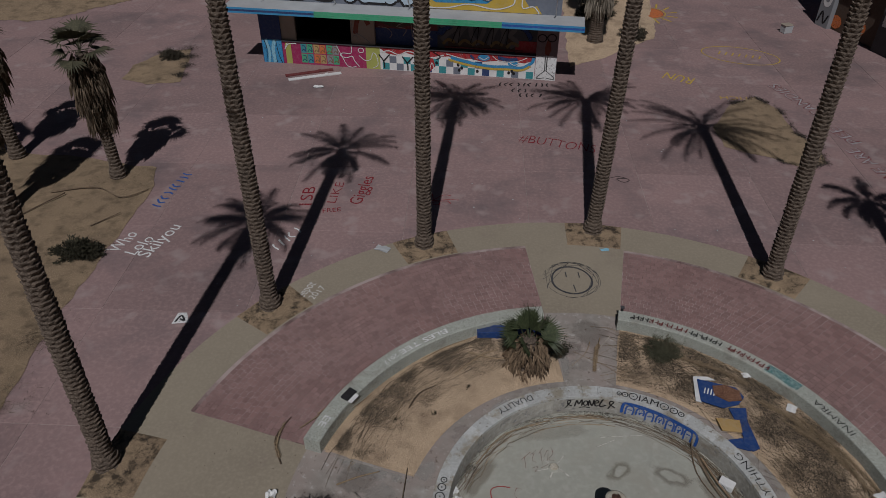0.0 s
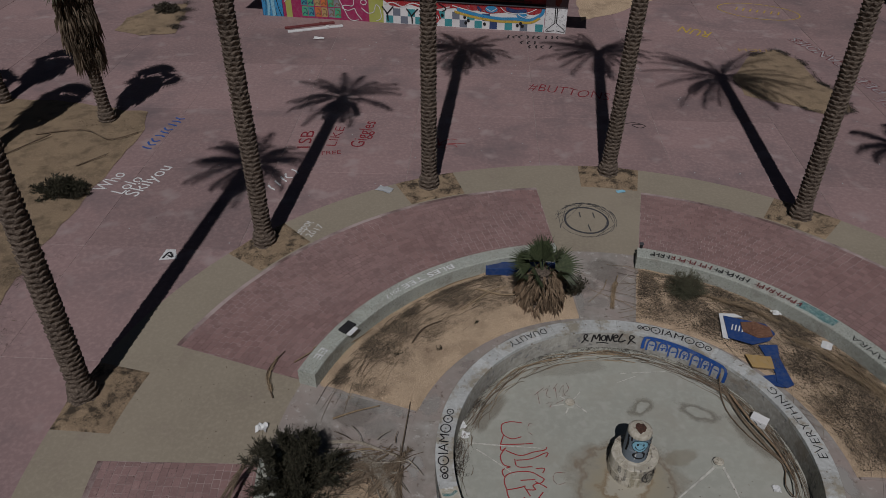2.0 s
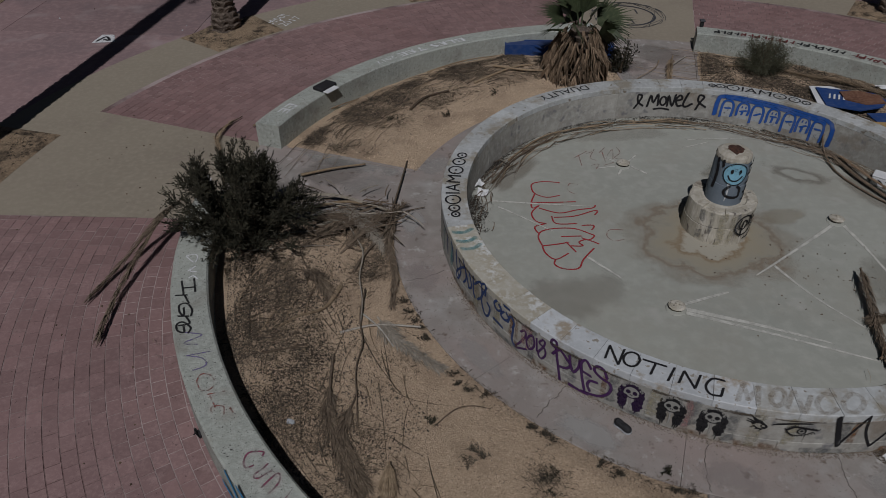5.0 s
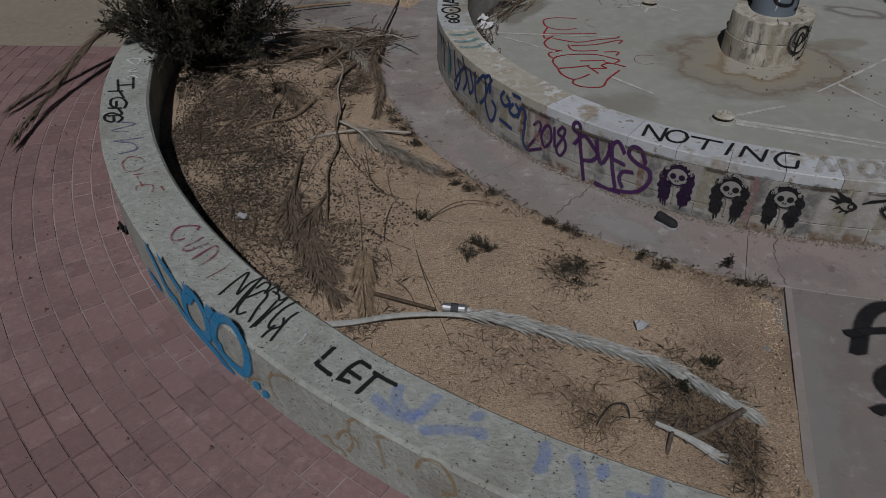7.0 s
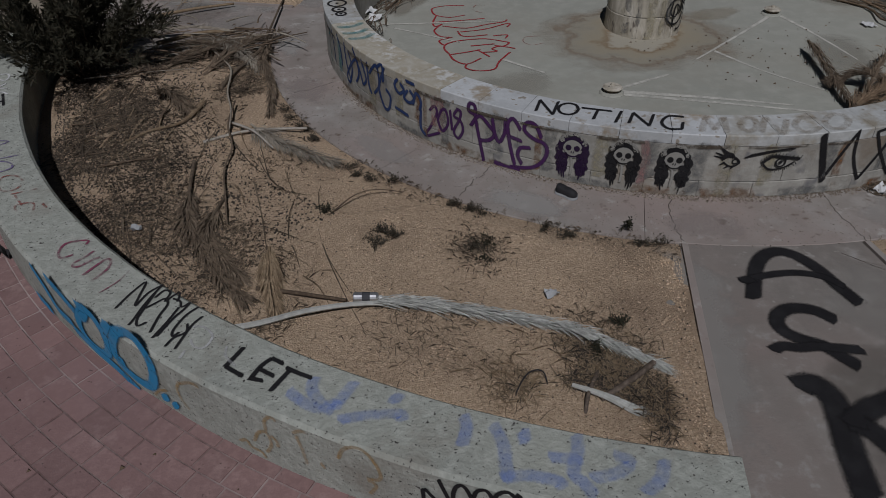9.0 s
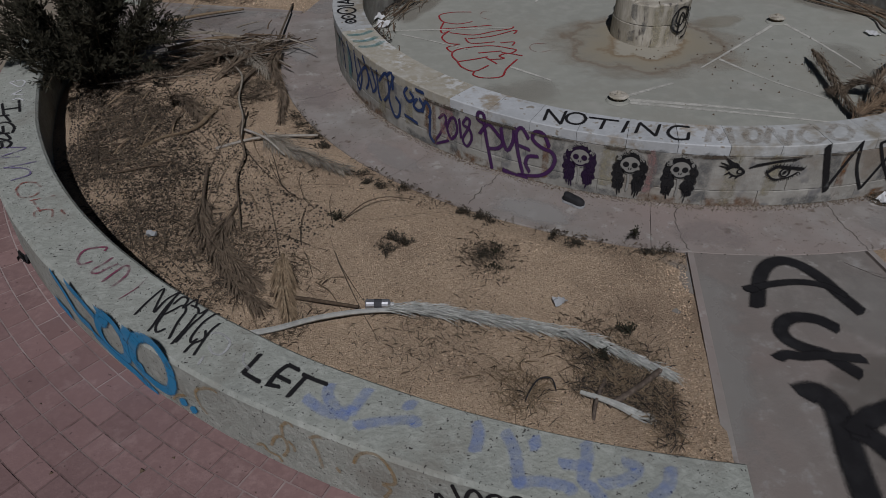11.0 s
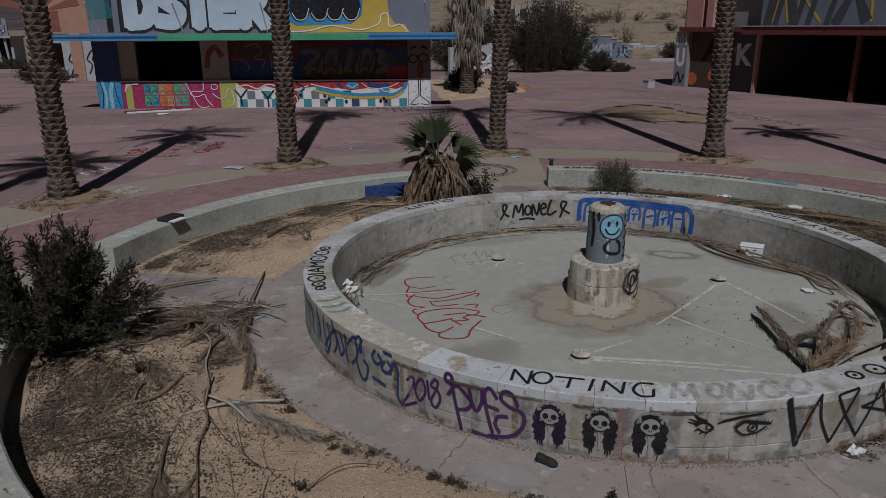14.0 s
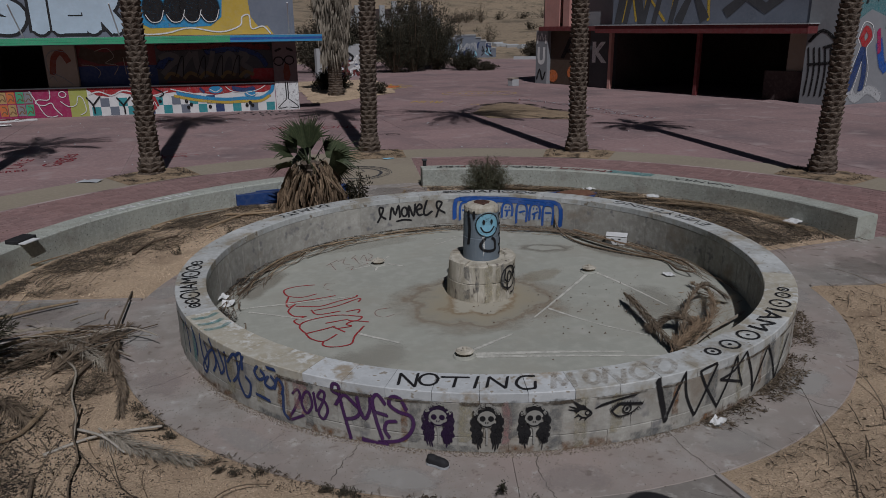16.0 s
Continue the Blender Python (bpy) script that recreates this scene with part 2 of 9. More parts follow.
# ---- the round plaza: all arcs share one centre ----
CX, CY = 2.82, 7.75
R_IN, R_OUT, H_F = 2.94, 3.23, 0.50          # fountain wall
R_APRON = 3.79
WX, WY, W_IN, W_OUT, H_W = 2.72, 7.67, 5.62, 5.98, 0.38   # planter wall, its centre a hand off
R_BRICK, R_TAN = 8.95, 10.1


def pol(r, a, z=0.0):
    return (CX + r * math.cos(radians(a)), CY + r * math.sin(radians(a)), z)


def arc_prism(r0, r1, a0, a1, z0, z1, step=2.0, bevel=0.0, wob=0.0):
    """Verts and faces of a ring sector with a bottom, sides and a softened top edge."""
    n = max(1, int(abs(a1 - a0) / step))
    prof = [(r0, z0), (r0, z1 - bevel), (r0 + bevel, z1), (r1 - bevel, z1), (r1, z1 - bevel), (r1, z0)] if bevel else [(r0, z0), (r0, z1), (r1, z1), (r1, z0)]
    v, f, k = [], [], len(prof)
    for i in range(n + 1):
        a = a0 + (a1 - a0) * i / n
        for r, z in prof:
            d = wob * noise.noise(Vector((r * math.cos(radians(a)) * 3, r * math.sin(radians(a)) * 3, z * 3)))
            v.append(pol(r + d, a, z + d * 0.5 if z == z1 else z))
    for i in range(n):
        for j in range(k):
            a, b = i * k + j, i * k + (j + 1) % k
            f.append((a, b, b + k, a + k))
    f.append(tuple(range(k)))
    f.append(tuple(n * k + j for j in reversed(range(k))))
    return v, f


def ring_disc(name, r0, r1, a0, a1, z, mat, parent=None, step=2.0, rings=1, label=""):
    n = max(2, int(abs(a1 - a0) / step))
    v, f = [], []
    for i in range(n + 1):
        for j in range(rings + 1):
            v.append(pol(r0 + (r1 - r0) * j / rings, a0 + (a1 - a0) * i / n, z))
    for i in range(n):
        for j in range(rings):
            a = i * (rings + 1) + j
            f.append((a, a + 1, a + rings + 2, a + rings + 1) if a1 > a0 else (a, a + rings + 1, a + rings + 2, a + 1))
    return data(name, v, f, mat, parent, label)


def soft_stain(x, y, rx, ry, rz, z, rgb, strength, parent, label="soft irregular stain", inner=0.0, rough=0.7, freq=2.0, name="stain", bands=()):
    """A thin stain with a soft, noisy outline; inner leaves its middle clear."""
    n = 28
    v = [(0, 0, 0)] + [(1.4 * math.cos(2 * math.pi * i / n), 1.4 * math.sin(2 * math.pi * i / n), 0) for i in range(n)]
    f = [(0, 1 + i, 1 + (i + 1) % n) for i in range(n)]
    m = bpy.data.materials.new("soft_stain")
    m.use_nodes = True
    nt = m.node_tree
    bsdf = nt.nodes["Principled BSDF"]
    bsdf.inputs["Base Color"].default_value = (*rgb, 1)
    bsdf.inputs["Roughness"].default_value = 0.9
    tc, geo = nt.nodes.new("ShaderNodeTexCoord"), nt.nodes.new("ShaderNodeNewGeometry")
    ln = nt.nodes.new("ShaderNodeVectorMath")
    ln.operation = "LENGTH"
    nt.links.new(tc.outputs["Object"], ln.inputs[0])
    tex = nt.nodes.new("ShaderNodeTexNoise")
    tex.inputs["Scale"].default_value, tex.inputs["Detail"].default_value, tex.inputs["Roughness"].default_value = freq, 7, 0.6
    nt.links.new(geo.outputs["Position"], tex.inputs["Vector"])
    ma = nt.nodes.new("ShaderNodeMath")
    ma.operation = "MULTIPLY_ADD"
    nt.links.new(tex.outputs[0], ma.inputs[0])
    ma.inputs[1].default_value = rough * 2
    nt.links.new(ln.outputs["Value"], ma.inputs[2])
    if bands:
        # rings of colour from the middle outwards
        cr = nt.nodes.new("ShaderNodeValToRGB")
        sc = nt.nodes.new("ShaderNodeMapRange")
        sc.inputs[1].default_value, sc.inputs[2].default_value = rough * 0.6, 1.0 + rough
        nt.links.new(ma.outputs[0], sc.inputs[0])
        nt.links.new(sc.outputs[0], cr.inputs[0])
        while len(cr.color_ramp.elements) < len(bands):
            cr.color_ramp.elements.new(0.5)
        for el, (at, c) in zip(cr.color_ramp.elements, bands):
            el.position, el.color = at, (*c, 1)
        nt.links.new(cr.outputs[0], bsdf.inputs["Base Color"])
    last = None
    for lo, hi, to0, to1 in ((0.55 + rough, 1.0 + rough, strength, 0.0), (inner + rough - 0.2, inner + rough, 0.0, 1.0)):
        if hi == inner + rough and not inner:
            continue
        mr = nt.nodes.new("ShaderNodeMapRange")
        mr.interpolation_type = "SMOOTHSTEP"
        for k, q in ((1, lo), (2, hi), (3, to0), (4, to1)):
            mr.inputs[k].default_value = q
        nt.links.new(ma.outputs[0], mr.inputs[0])
        if last:
            mu = nt.nodes.new("ShaderNodeMath")
            mu.operation = "MULTIPLY"
            nt.links.new(last, mu.inputs[0])
            nt.links.new(mr.outputs[0], mu.inputs[1])
            last = mu.outputs[0]
        else:
            last = mr.outputs[0]
    nt.links.new(last, bsdf.inputs["Alpha"])
    o = data(name, v, f, m, parent, label)
    o.matrix_world = pose(x, y, z, 0, 0, rz) @ Matrix.Diagonal((rx, ry, 1, 1))
    return o


# ---- ground: desert sheet to the horizon, with hills far behind ----
def ground_height(x, y):
    d = math.hypot(x - CX, y - 15)
    h = -0.06
    if d > 62:
        k = (d - 62) / 60
        side = math.atan2(x - CX, y - 15)
        up = max(0.0, math.cos((side - 0.35) * 1.1)) * min(1, max(0, (side + 0.30) / 0.22)) if y > 15 else 0.0
        h += min(k, 3.0) * 7.5 * up * (0.75 + 0.5 * noise.noise(Vector((x * 0.02, y * 0.02, 1))))
        h += min(1, k) * 1.6 * noise.noise(Vector((x * 0.06, y * 0.06, 3)))
    if d > 320 and y > 0:
        h += (min(d, 1500) - 320) * 0.012 * (0.55 + 0.6 * noise.noise(Vector((x * 0.0022, y * 0.0022, 7))))
    return h


rs = [0, 12, 30, 45, 55, 60] + [62 + 4 * i for i in range(24)] + [170, 190, 220, 260, 320, 400, 500, 620, 780, 960, 1200, 1500, 2200, 4000]
gv, gf, NA = [], [], 160
for r in rs:
    for i in range(NA):
        a = 2 * math.pi * i / NA
        x, y = CX + r * math.sin(a), 15 + r * math.cos(a)
        gv.append((x, y, ground_height(x, y)))
for k in range(len(rs) - 1):
    for i in range(NA):
        a, b = k * NA + i, k * NA + (i + 1) % NA
        gf.append((a, a + NA, b + NA, b))
ground = data("ground", gv, gf, "desert", smooth=True)
tagged(ground, "pale desert ground rising to scrubby sandy hills", "ground", kind="structure")

# ---- fountain ----
fountain_wall = empty("fountain_wall", 0, 0, 0)
tagged(fountain_wall, "round low fountain wall of weathered concrete blocks covered in graffiti", "fountain", kind="structure")
v, f = arc_prism(R_IN, R_OUT - 0.035, 0, 360, -0.05, H_F - 0.075, 3)
data("core", v, f, "block", fountain_wall)
basin = ring_disc("fountain_floor", 0.0, R_IN + 0.02, 0, 360, 0.006, "basin", None, 4, 6)
tagged(basin, "dry pale grey concrete basin floor with stains", "floor", kind="structure")
apron = empty("fountain_apron", 0, 0, 0)
tagged(apron, "worn grey-brown concrete walk round the fountain wall", "pavement", kind="structure")
for i in range(12):
    v, f = arc_prism(R_OUT - 0.06, R_APRON, 30 * i + 13.03, 30 * i + 42.97, -0.02, 0.03, 3, 0.006)
    data("walk_slab", v, f, "concrete", apron)

# ---- planter walls in four arcs ----
GAPS = [(79.5, 96.5), (163.8, 181.2), (256.6, 273.8), (343.0, 361.0)]
ARCS = [(1.0, 79.5, 1), (96.5, 163.8, 2), (181.2, 256.6, 3), (273.8, 343.0, 4)]
planter_walls = []
WALL_SHIFT = {1: (0.05, 0.07), 2: (-0.065, 0.065), 3: (0.0, 0.095), 4: (0.0, 0.0)}   # the arcs are not quite concentric
for a0, a1, k in ARCS:
    wide = 0.04 if k == 3 else 0.0
    v, f = arc_prism(W_IN + wide, W_OUT + wide, a0, a1 + (0.35 if k == 3 else 0), -0.05, H_W, 1.2, 0.018, 0.005)
    ox, oy = WALL_SHIFT[k]
    v = [(x + WX - CX + ox, y + WY - CY + oy, z) for x, y, z in v]
    w = data("planter_wall_%d" % k, v, f, "wall")
    tagged(w, "low curved grey concrete planter wall with sprayed graffiti", "wall", kind="structure")
    planter_walls.append(w)


def sand_sector(name, a0, a1):
    n, m = int((a1 - a0) / 0.9), 26
    v, f = [], []
    for i in range(n + 1):
        for j in range(m + 1):
            r, a = R_APRON - 0.03 + (W_IN + 0.16 - R_APRON + 0.03) * j / m, a0 + (a1 - a0) * i / n
            x, y, _ = pol(r, a)
            edge = min(1, j / 3, (m - j) / 2, 0.6 + 0.13 * min(i, n - i))
            z = 0.012 + edge * (0.045 + 0.05 * noise.noise(Vector((x * 0.9, y * 0.9, 0))) + 0.022 * noise.noise(Vector((x * 4, y * 4, 2))))
            v.append((x, y, max(z, 0.008)))
    for i in range(n):
        for j in range(m):
            a = i * (m + 1) + j
            f.append((a, a + 1, a + m + 2, a + m + 1))
    return data(name, v, f, "sand", smooth=True)


for k, (a0, a1, _) in enumerate(ARCS):
    s = sand_sector("planter_sand", a0, a1)
    tagged(s, "coarse orange sand bed between fountain and planter wall", "sand", kind="structure")
# pale kerb strips where the sand beds meet the paths
for k, (a0, a1, _) in enumerate(ARCS):
    for a, s in ((a0, 1), (a1, -1)):
        v, f = arc_prism(R_APRON + 0.02, W_IN, a - 0.28, a + 0.28, -0.02, 0.048, 1, 0.006, 0.008)
        tagged(data("path_kerb", v, f, "concrete"), "thin pale concrete kerb beside a sand bed", "kerb", kind="structure")
# concrete paths through the gaps
for k, (a0, a1) in enumerate(GAPS):
    p = ring_disc("path_%d" % (k + 1), R_APRON - 0.01, W_OUT + 0.12, a0 - 0.4, a1 + 0.4, 0.026, "path" if k == 2 else "concrete", None, 2, 3)
    tagged(p, "grey concrete path leading to the fountain", "pavement", kind="structure")
# tan concrete ring and its spokes through the brick
tan = ring_disc("tan_band", R_BRICK, R_TAN, 0, 360, 0.012, "tan", None, 2, 1)
tagged(tan, "tan concrete band curving round the brick ring", "pavement", kind="structure")
for k, (a0, a1) in enumerate(GAPS):
    p = ring_disc("tan_spoke_%d" % (k + 1), W_OUT + 0.08, R_BRICK + 0.02, a0 - 0.2, a1 + 0.5, 0.016, "tan", None, 2, 2)
    tagged(p, "tan concrete strip crossing the brick ring", "pavement", kind="structure")
# dirt and pale wear on the walk and paths
rnd = random.Random(17)
for i in range(18):
    a = 20.0 * i + rnd.uniform(-2, 2)
    x, y, _ = pol(rnd.uniform(3.45, 3.6), a)
    c, st, lab = (((0.44, 0.425, 0.39), 0.5, "pale worn patch"), ((0.36, 0.31, 0.28), 0.35, "faded worn stretch"), ((0.42, 0.40, 0.365), 0.35, "pale worn patch"))[i % 3]
    soft_stain(x, y, rnd.uniform(0.28, 0.4), rnd.uniform(0.12, 0.2), a + 90, 0.0312, c, st, apron, lab, freq=5)
for k, (a0, a1) in enumerate(GAPS):
    p = bpy.data.objects["path_%d" % (k + 1)]
    for i in range(3):
        x, y, _ = pol(4.3 + 0.55 * i, rnd.uniform(a0 + 3, a1 - 3))
        soft_stain(x, y, rnd.uniform(0.3, 0.7), rnd.uniform(0.2, 0.5), rnd.uniform(0, 180), 0.0272 + 0.0004 * i, (0.13, 0.112, 0.09) if i % 3 else (0.34, 0.325, 0.29), 0.25, p, "brown dirt stain" if i % 3 else "pale worn patch", freq=3)
for a, w in ((181.6, 0.35), (256.2, 0.3), (96.9, 0.3), (163.4, 0.3)):
    x, y, _ = pol(4.7, a)
    soft_stain(x, y, 0.95, w, a, 0.0275, (0.36, 0.345, 0.31), 0.5, bpy.data.objects["path_%d" % {181: 2, 256: 3, 96: 1, 163: 2}[int(a)]], "pale worn strip", freq=5)


# ---- palms along the tan band ----
def trunk_mesh(height, r0, r1, lean, seed, row=0.105, segs=32):
    """A tapered trunk of overlapping leaf scars; lean bends it gently."""
    rnd = random.Random(seed)
    n = int(height / row)
    v, f = [], []
    sub = (0.0, 0.25, 0.55, 0.85, 0.999)
    bulge = (-0.026, -0.010, 0.012, 0.026, -0.022)
    for i in range(n):
        for s, b in zip(sub, bulge):
            for k in range(segs):
                ph = k * 2 * math.pi * 7 / segs + (i % 2) * math.pi + 1.3 * math.sin(i * 2.3) + 0.6 * math.sin(k * 0.39 + i)
                z = (i + s) * row + 0.017 * math.sin(ph) * (1 if i else 0.2)
                t = max(0, z / height)
                rad = r0 + (r1 - r0) * min(1, t * 1.2) + 0.07 / (1 + math.exp((z - 0.36) / 0.05))
                rad += b * (0.75 + 0.55 * math.sin(ph)) + rnd.uniform(-0.007, 0.007)
                a = 2 * math.pi * k / segs + i * 0.05
                v.append((lean[0] * t + rad * math.cos(a), lean[1] * t + rad * math.sin(a), max(z, -0.03)))
    rows = n * len(sub)
    for j in range(rows - 1):
        for k in range(segs):
            a, b = j * segs + k, j * segs + (k + 1) % segs
            f.append((a, b, b + segs, a + segs))
    f.append(tuple((rows - 1) * segs + k for k in range(segs)))
    return v, f


def feather_crown(count, length, seed, droop=1.0):
    """Arching feather fronds with separate leaflets."""
    rnd = random.Random(seed)
    v, f = [], []

    def quad(a, b, c, d):
        i = len(v)
        v.extend((a, b, c, d))
        f.append((i, i + 1, i + 2, i + 3))
    for i in range(count):
        az = 2 * math.pi * (i / count) * 5 + rnd.uniform(-0.3, 0.3)
        el = radians(rnd.uniform(-45, 62))
        L = length * rnd.uniform(0.7, 1.15)
        out = Vector((math.cos(az), math.sin(az), 0))
        side = Vector((-math.sin(az), math.cos(az), 0))
        p, pts = Vector((0, 0, 0)), []
        for k in range(17):
            pts.append(p.copy())
            e = el - droop * (k / 16) ** 1.5 * 1.2
            p = p + (out * math.cos(e) + Vector((0, 0, 1)) * math.sin(e)) * L / 16
        for k in range(16):
            w = 0.03 * (1 - k / 20)
            quad(pts[k] - side * w, pts[k] + side * w, pts[k + 1] + side * w, pts[k + 1] - side * w)
            if k > 2:
                for s in (-1, 1):
                    for h in (0, 0.5):
                        b = pts[k].lerp(pts[k + 1], h)
                        d = (pts[k + 1] - pts[k]).normalized()
                        ll = 0.24 * math.sin(math.pi * min(1, (k + h) / 17)) + 0.08
                        tip = b + (side * s * 0.75 + d * 0.75 - Vector((0, 0, rnd.uniform(0.1, 0.5)))).normalized() * ll
                        quad(b, b + d * 0.045, tip + d * 0.012, tip)
    return v, f


PALMS = [(-6.98, 8.85, 11.2, (0.28, 0.10)), (-4.83, 13.72, 10.7, (0.06, 0.0)), (-1.12, 16.5, 12.7, (0.05, 0.0)), (3.7, 17.42, 11.6, (0.33, 0.1)),
         (8.24, 15.55, 11.5, (-0.2, 0.0)), (11.52, 11.58, 10.2, (0.5, 0.1))]
CROWNS = [(40, 1.8, 1.25), (40, 1.85, 1.1), (38, 2.0, 1.05), (42, 2.3, 0.95), (46, 2.75, 0.9), (30, 1.6, 1.6)]   # fronds, length, droop
for i, (x, y, h, lean) in enumerate(PALMS):
    e = empty("date_palm", x, y, 0)
    tagged(e, "tall palm with a ringed brown trunk in a square planting hole", "palm tree", "palms round the fountain")
    v, f = trunk_mesh(h, 0.19, 0.165, lean, i)
    data("trunk", v, f, "bark", e)
    c = data("crown", *feather_crown(*CROWNS[i][:2], 5 + i, CROWNS[i][2]), "frond", e)
    c.location, c.rotation_euler = (lean[0], lean[1], h + 0.05), (0, 0, i * 1.1)



# ---- paint on surfaces: lettering and strokes laid on flat, ring and curved faces, in metres along (s) and up (t) ----
def on_ring(r, a, z, ccw=True, c=(CX, CY)):
    """Top of a round wall. ccw: read with the letters' heads towards the centre."""
    def f(s, t, h=0.0):
        b, q = (radians(a) + s / r, r - t) if ccw else (radians(a) - s / r, r + t)
        return (c[0] + q * math.cos(b), c[1] + q * math.sin(b), z + h)
    return f


def on_face(r, a, inside=False, c=(CX, CY)):
    def f(s, t, h=0.0):
        b, q = radians(a) + (-s if inside else s) / r, r - h if inside else r + h
        return (c[0] + q * math.cos(b), c[1] + q * math.sin(b), t)
    return f


def on_flat(x, y, z, deg=0.0):
    ca, sa = math.cos(radians(deg)), math.sin(radians(deg))
    return lambda s, t, h=0.0: (x + s * ca - t * sa, y + s * sa + t * ca, z + h)


def on_wall(x, y, z):
    return lambda s, t, h=0.0: (x + s, y - h, z + t)


letters = {}


def text_shape(body, bold=0.0):
    key = (body, bold)
    if key not in letters:
        cu = bpy.data.curves.new("t", "FONT")
        cu.body, cu.size, cu.offset, cu.resolution_u = body, 1.0, bold, 3
        ob = new("t", cu)
        me = bpy.data.meshes.new_from_object(ob.evaluated_get(bpy.context.evaluated_depsgraph_get()))
        v = [(p.co.x, p.co.y) for p in me.vertices]
        f = [tuple(p.vertices) for p in me.polygons]
        bpy.data.objects.remove(ob)
        bpy.data.curves.remove(cu)
        bpy.data.meshes.remove(me)
        lo, hi = min(p[0] for p in v), max(p[0] for p in v)
        letters[key] = ([(x - lo, y) for x, y in v], f, hi - lo)
    return letters[key]


class Paint:
    """Collects the strokes and letters of one graffito into one mesh."""

    def __init__(self):
        self.v, self.f, self.h, self.side = [], [], 0.0, set()

    def text(self, S, body, s0, t0, width, height, bold=0.0, shear=0.0, wob=0.0, seed=0):
        v, f, w = text_shape(body, bold)
        self.h += 0.0002
        k = len(self.v)
        for x, y in v:
            n = wob * noise.noise(Vector((x * 1.1, seed, 0)))
            self.v.append(S(s0 + x / w * width + shear * y * height, t0 + (y + n) * height / 0.72, self.h))
        self.f.extend(tuple(i + k for i in p) for p in f)
        return self

    def line(self, S, pts, w, smooth=True, closed=False, taper=False):
        p = [Vector(q) for q in pts]
        if smooth and len(p) > 2:
            out, n = [], len(p)
            for i in range(n if closed else n - 1):
                a, b, c, d = [p[j % n] if closed else p[min(max(j, 0), n - 1)] for j in (i - 1, i, i + 1, i + 2)]
                for u in (0, 0.25, 0.5, 0.75):
                    out.append(0.5 * (2 * b + (c - a) * u + (2 * a - 5 * b + 4 * c - d) * u * u + (3 * b - a - 3 * c + d) * u ** 3))
            p = out + ([out[0]] if closed else [p[-1]])
        elif closed:
            p = p + [p[0]]
        if not closed:
            # the ends fade out over about half a width
            p = [q.copy() for q in p]
            for end, nxt in ((0, 1), (-1, -2)):
                d = p[end] - p[nxt]
                if d.length > 1e-6:
                    d = d.normalized() * w
                    tip = p[end] + d * 0.3
                    p[end] = p[end] - d * min(0.3, 0.3 * (p[end] - p[nxt]).length / w)
                    p.insert(0 if end == 0 else len(p), tip)
        k = len(self.v)
        self.h += 0.0002
        for i, q in enumerate(p):
            if not closed and i in (0, len(p) - 1):
                self.side.add(len(self.v) + 1)
            e = self.h + 0.0004 * i / len(p)
            d = (p[min(i + 1, len(p) - 1)] - p[max(i - 1, 0)])
            if closed and i in (0, len(p) - 1):
                d = p[1] - p[-2]
            d = d.normalized() if d.length else Vector((1, 0))
            h = w / 2 * (1 - 0.8 * i / len(p) if taper else 1)
            h *= 1.22
            self.side.update((len(self.v), len(self.v) + 2))
            self.v.append(S(q.x - d.y * h, q.y + d.x * h, e))
            self.v.append(S(q.x, q.y, e))
            self.v.append(S(q.x + d.y * h, q.y - d.x * h, e))
        for i in range(len(p) - 1):
            a = k + 3 * i
            self.f += [(a, a + 1, a + 4, a + 3), (a + 1, a + 2, a + 5, a + 4)]
        return self

    def dot(self, S, s, t, r, rt=None, n=14, ring=0.0):
        if ring:
            return self.line(S, [(s + r * math.cos(2 * math.pi * i / n), t + (rt or r) * math.sin(2 * math.pi * i / n)) for i in range(n)], ring, False, True)
        k = len(self.v)
        self.h += 0.0002
        self.v.append(S(s, t, self.h))
        for q in (0.7, 1.12):
            for i in range(n):
                a = 2 * math.pi * i / n
                if q > 1:
                    self.side.add(len(self.v))
                self.v.append(S(s + q * r * math.cos(a), t + q * (rt or r) * math.sin(a), self.h))
        for i in range(n):
            a, b = k + 1 + i, k + 1 + (i + 1) % n
            self.f += [(k, a, b), (a, a + n, b + n, b)]
        return self

    def area(self, S, pts, step=0.0):
        k = len(self.v)
        self.v.extend(S(*q) for q in pts)
        self.f.append(tuple(range(k, k + len(pts))))
        return self

    def pieces(self, mat, parent, label, name):
        """Strokes that do not touch become objects of their own."""
        group = list(range(len(self.v)))

        def find(i):
            while group[i] != i:
                group[i] = group[group[i]]
                i = group[i]
            return i
        for p in self.f:
            for q in p[1:]:
                group[find(q)] = find(p[0])
        shells = {}
        for p in self.f:
            shells.setdefault(find(p[0]), []).append(p)
        boxes = []
        for faces in shells.values():
            pts = [self.v[i] for p in faces for i in p]
            lo, hi = [min(c) for c in zip(*pts)], [max(c) for c in zip(*pts)]
            merged, keep = [lo, hi, list(faces)], []
            for b in boxes:
                if b[0][0] < merged[1][0] and merged[0][0] < b[1][0] and b[0][2] < merged[1][2] and merged[0][2] < b[1][2]:
                    merged = [[min(p) for p in zip(b[0], merged[0])], [max(p) for p in zip(b[1], merged[1])], b[2] + merged[2]]
                else:
                    keep.append(b)
            boxes = keep + [merged]
        for _, _, faces in boxes:
            use = sorted({i for p in faces for i in p})
            at = {i: k for k, i in enumerate(use)}
            o = data(name, [self.v[i] for i in use], [tuple(at[i] for i in p) for p in faces], mat, parent, label)
            o.data.attributes.new("core", "FLOAT", "POINT").data.foreach_set("value", [0.0 if i in self.side else 1.0 for i in use])
        return o

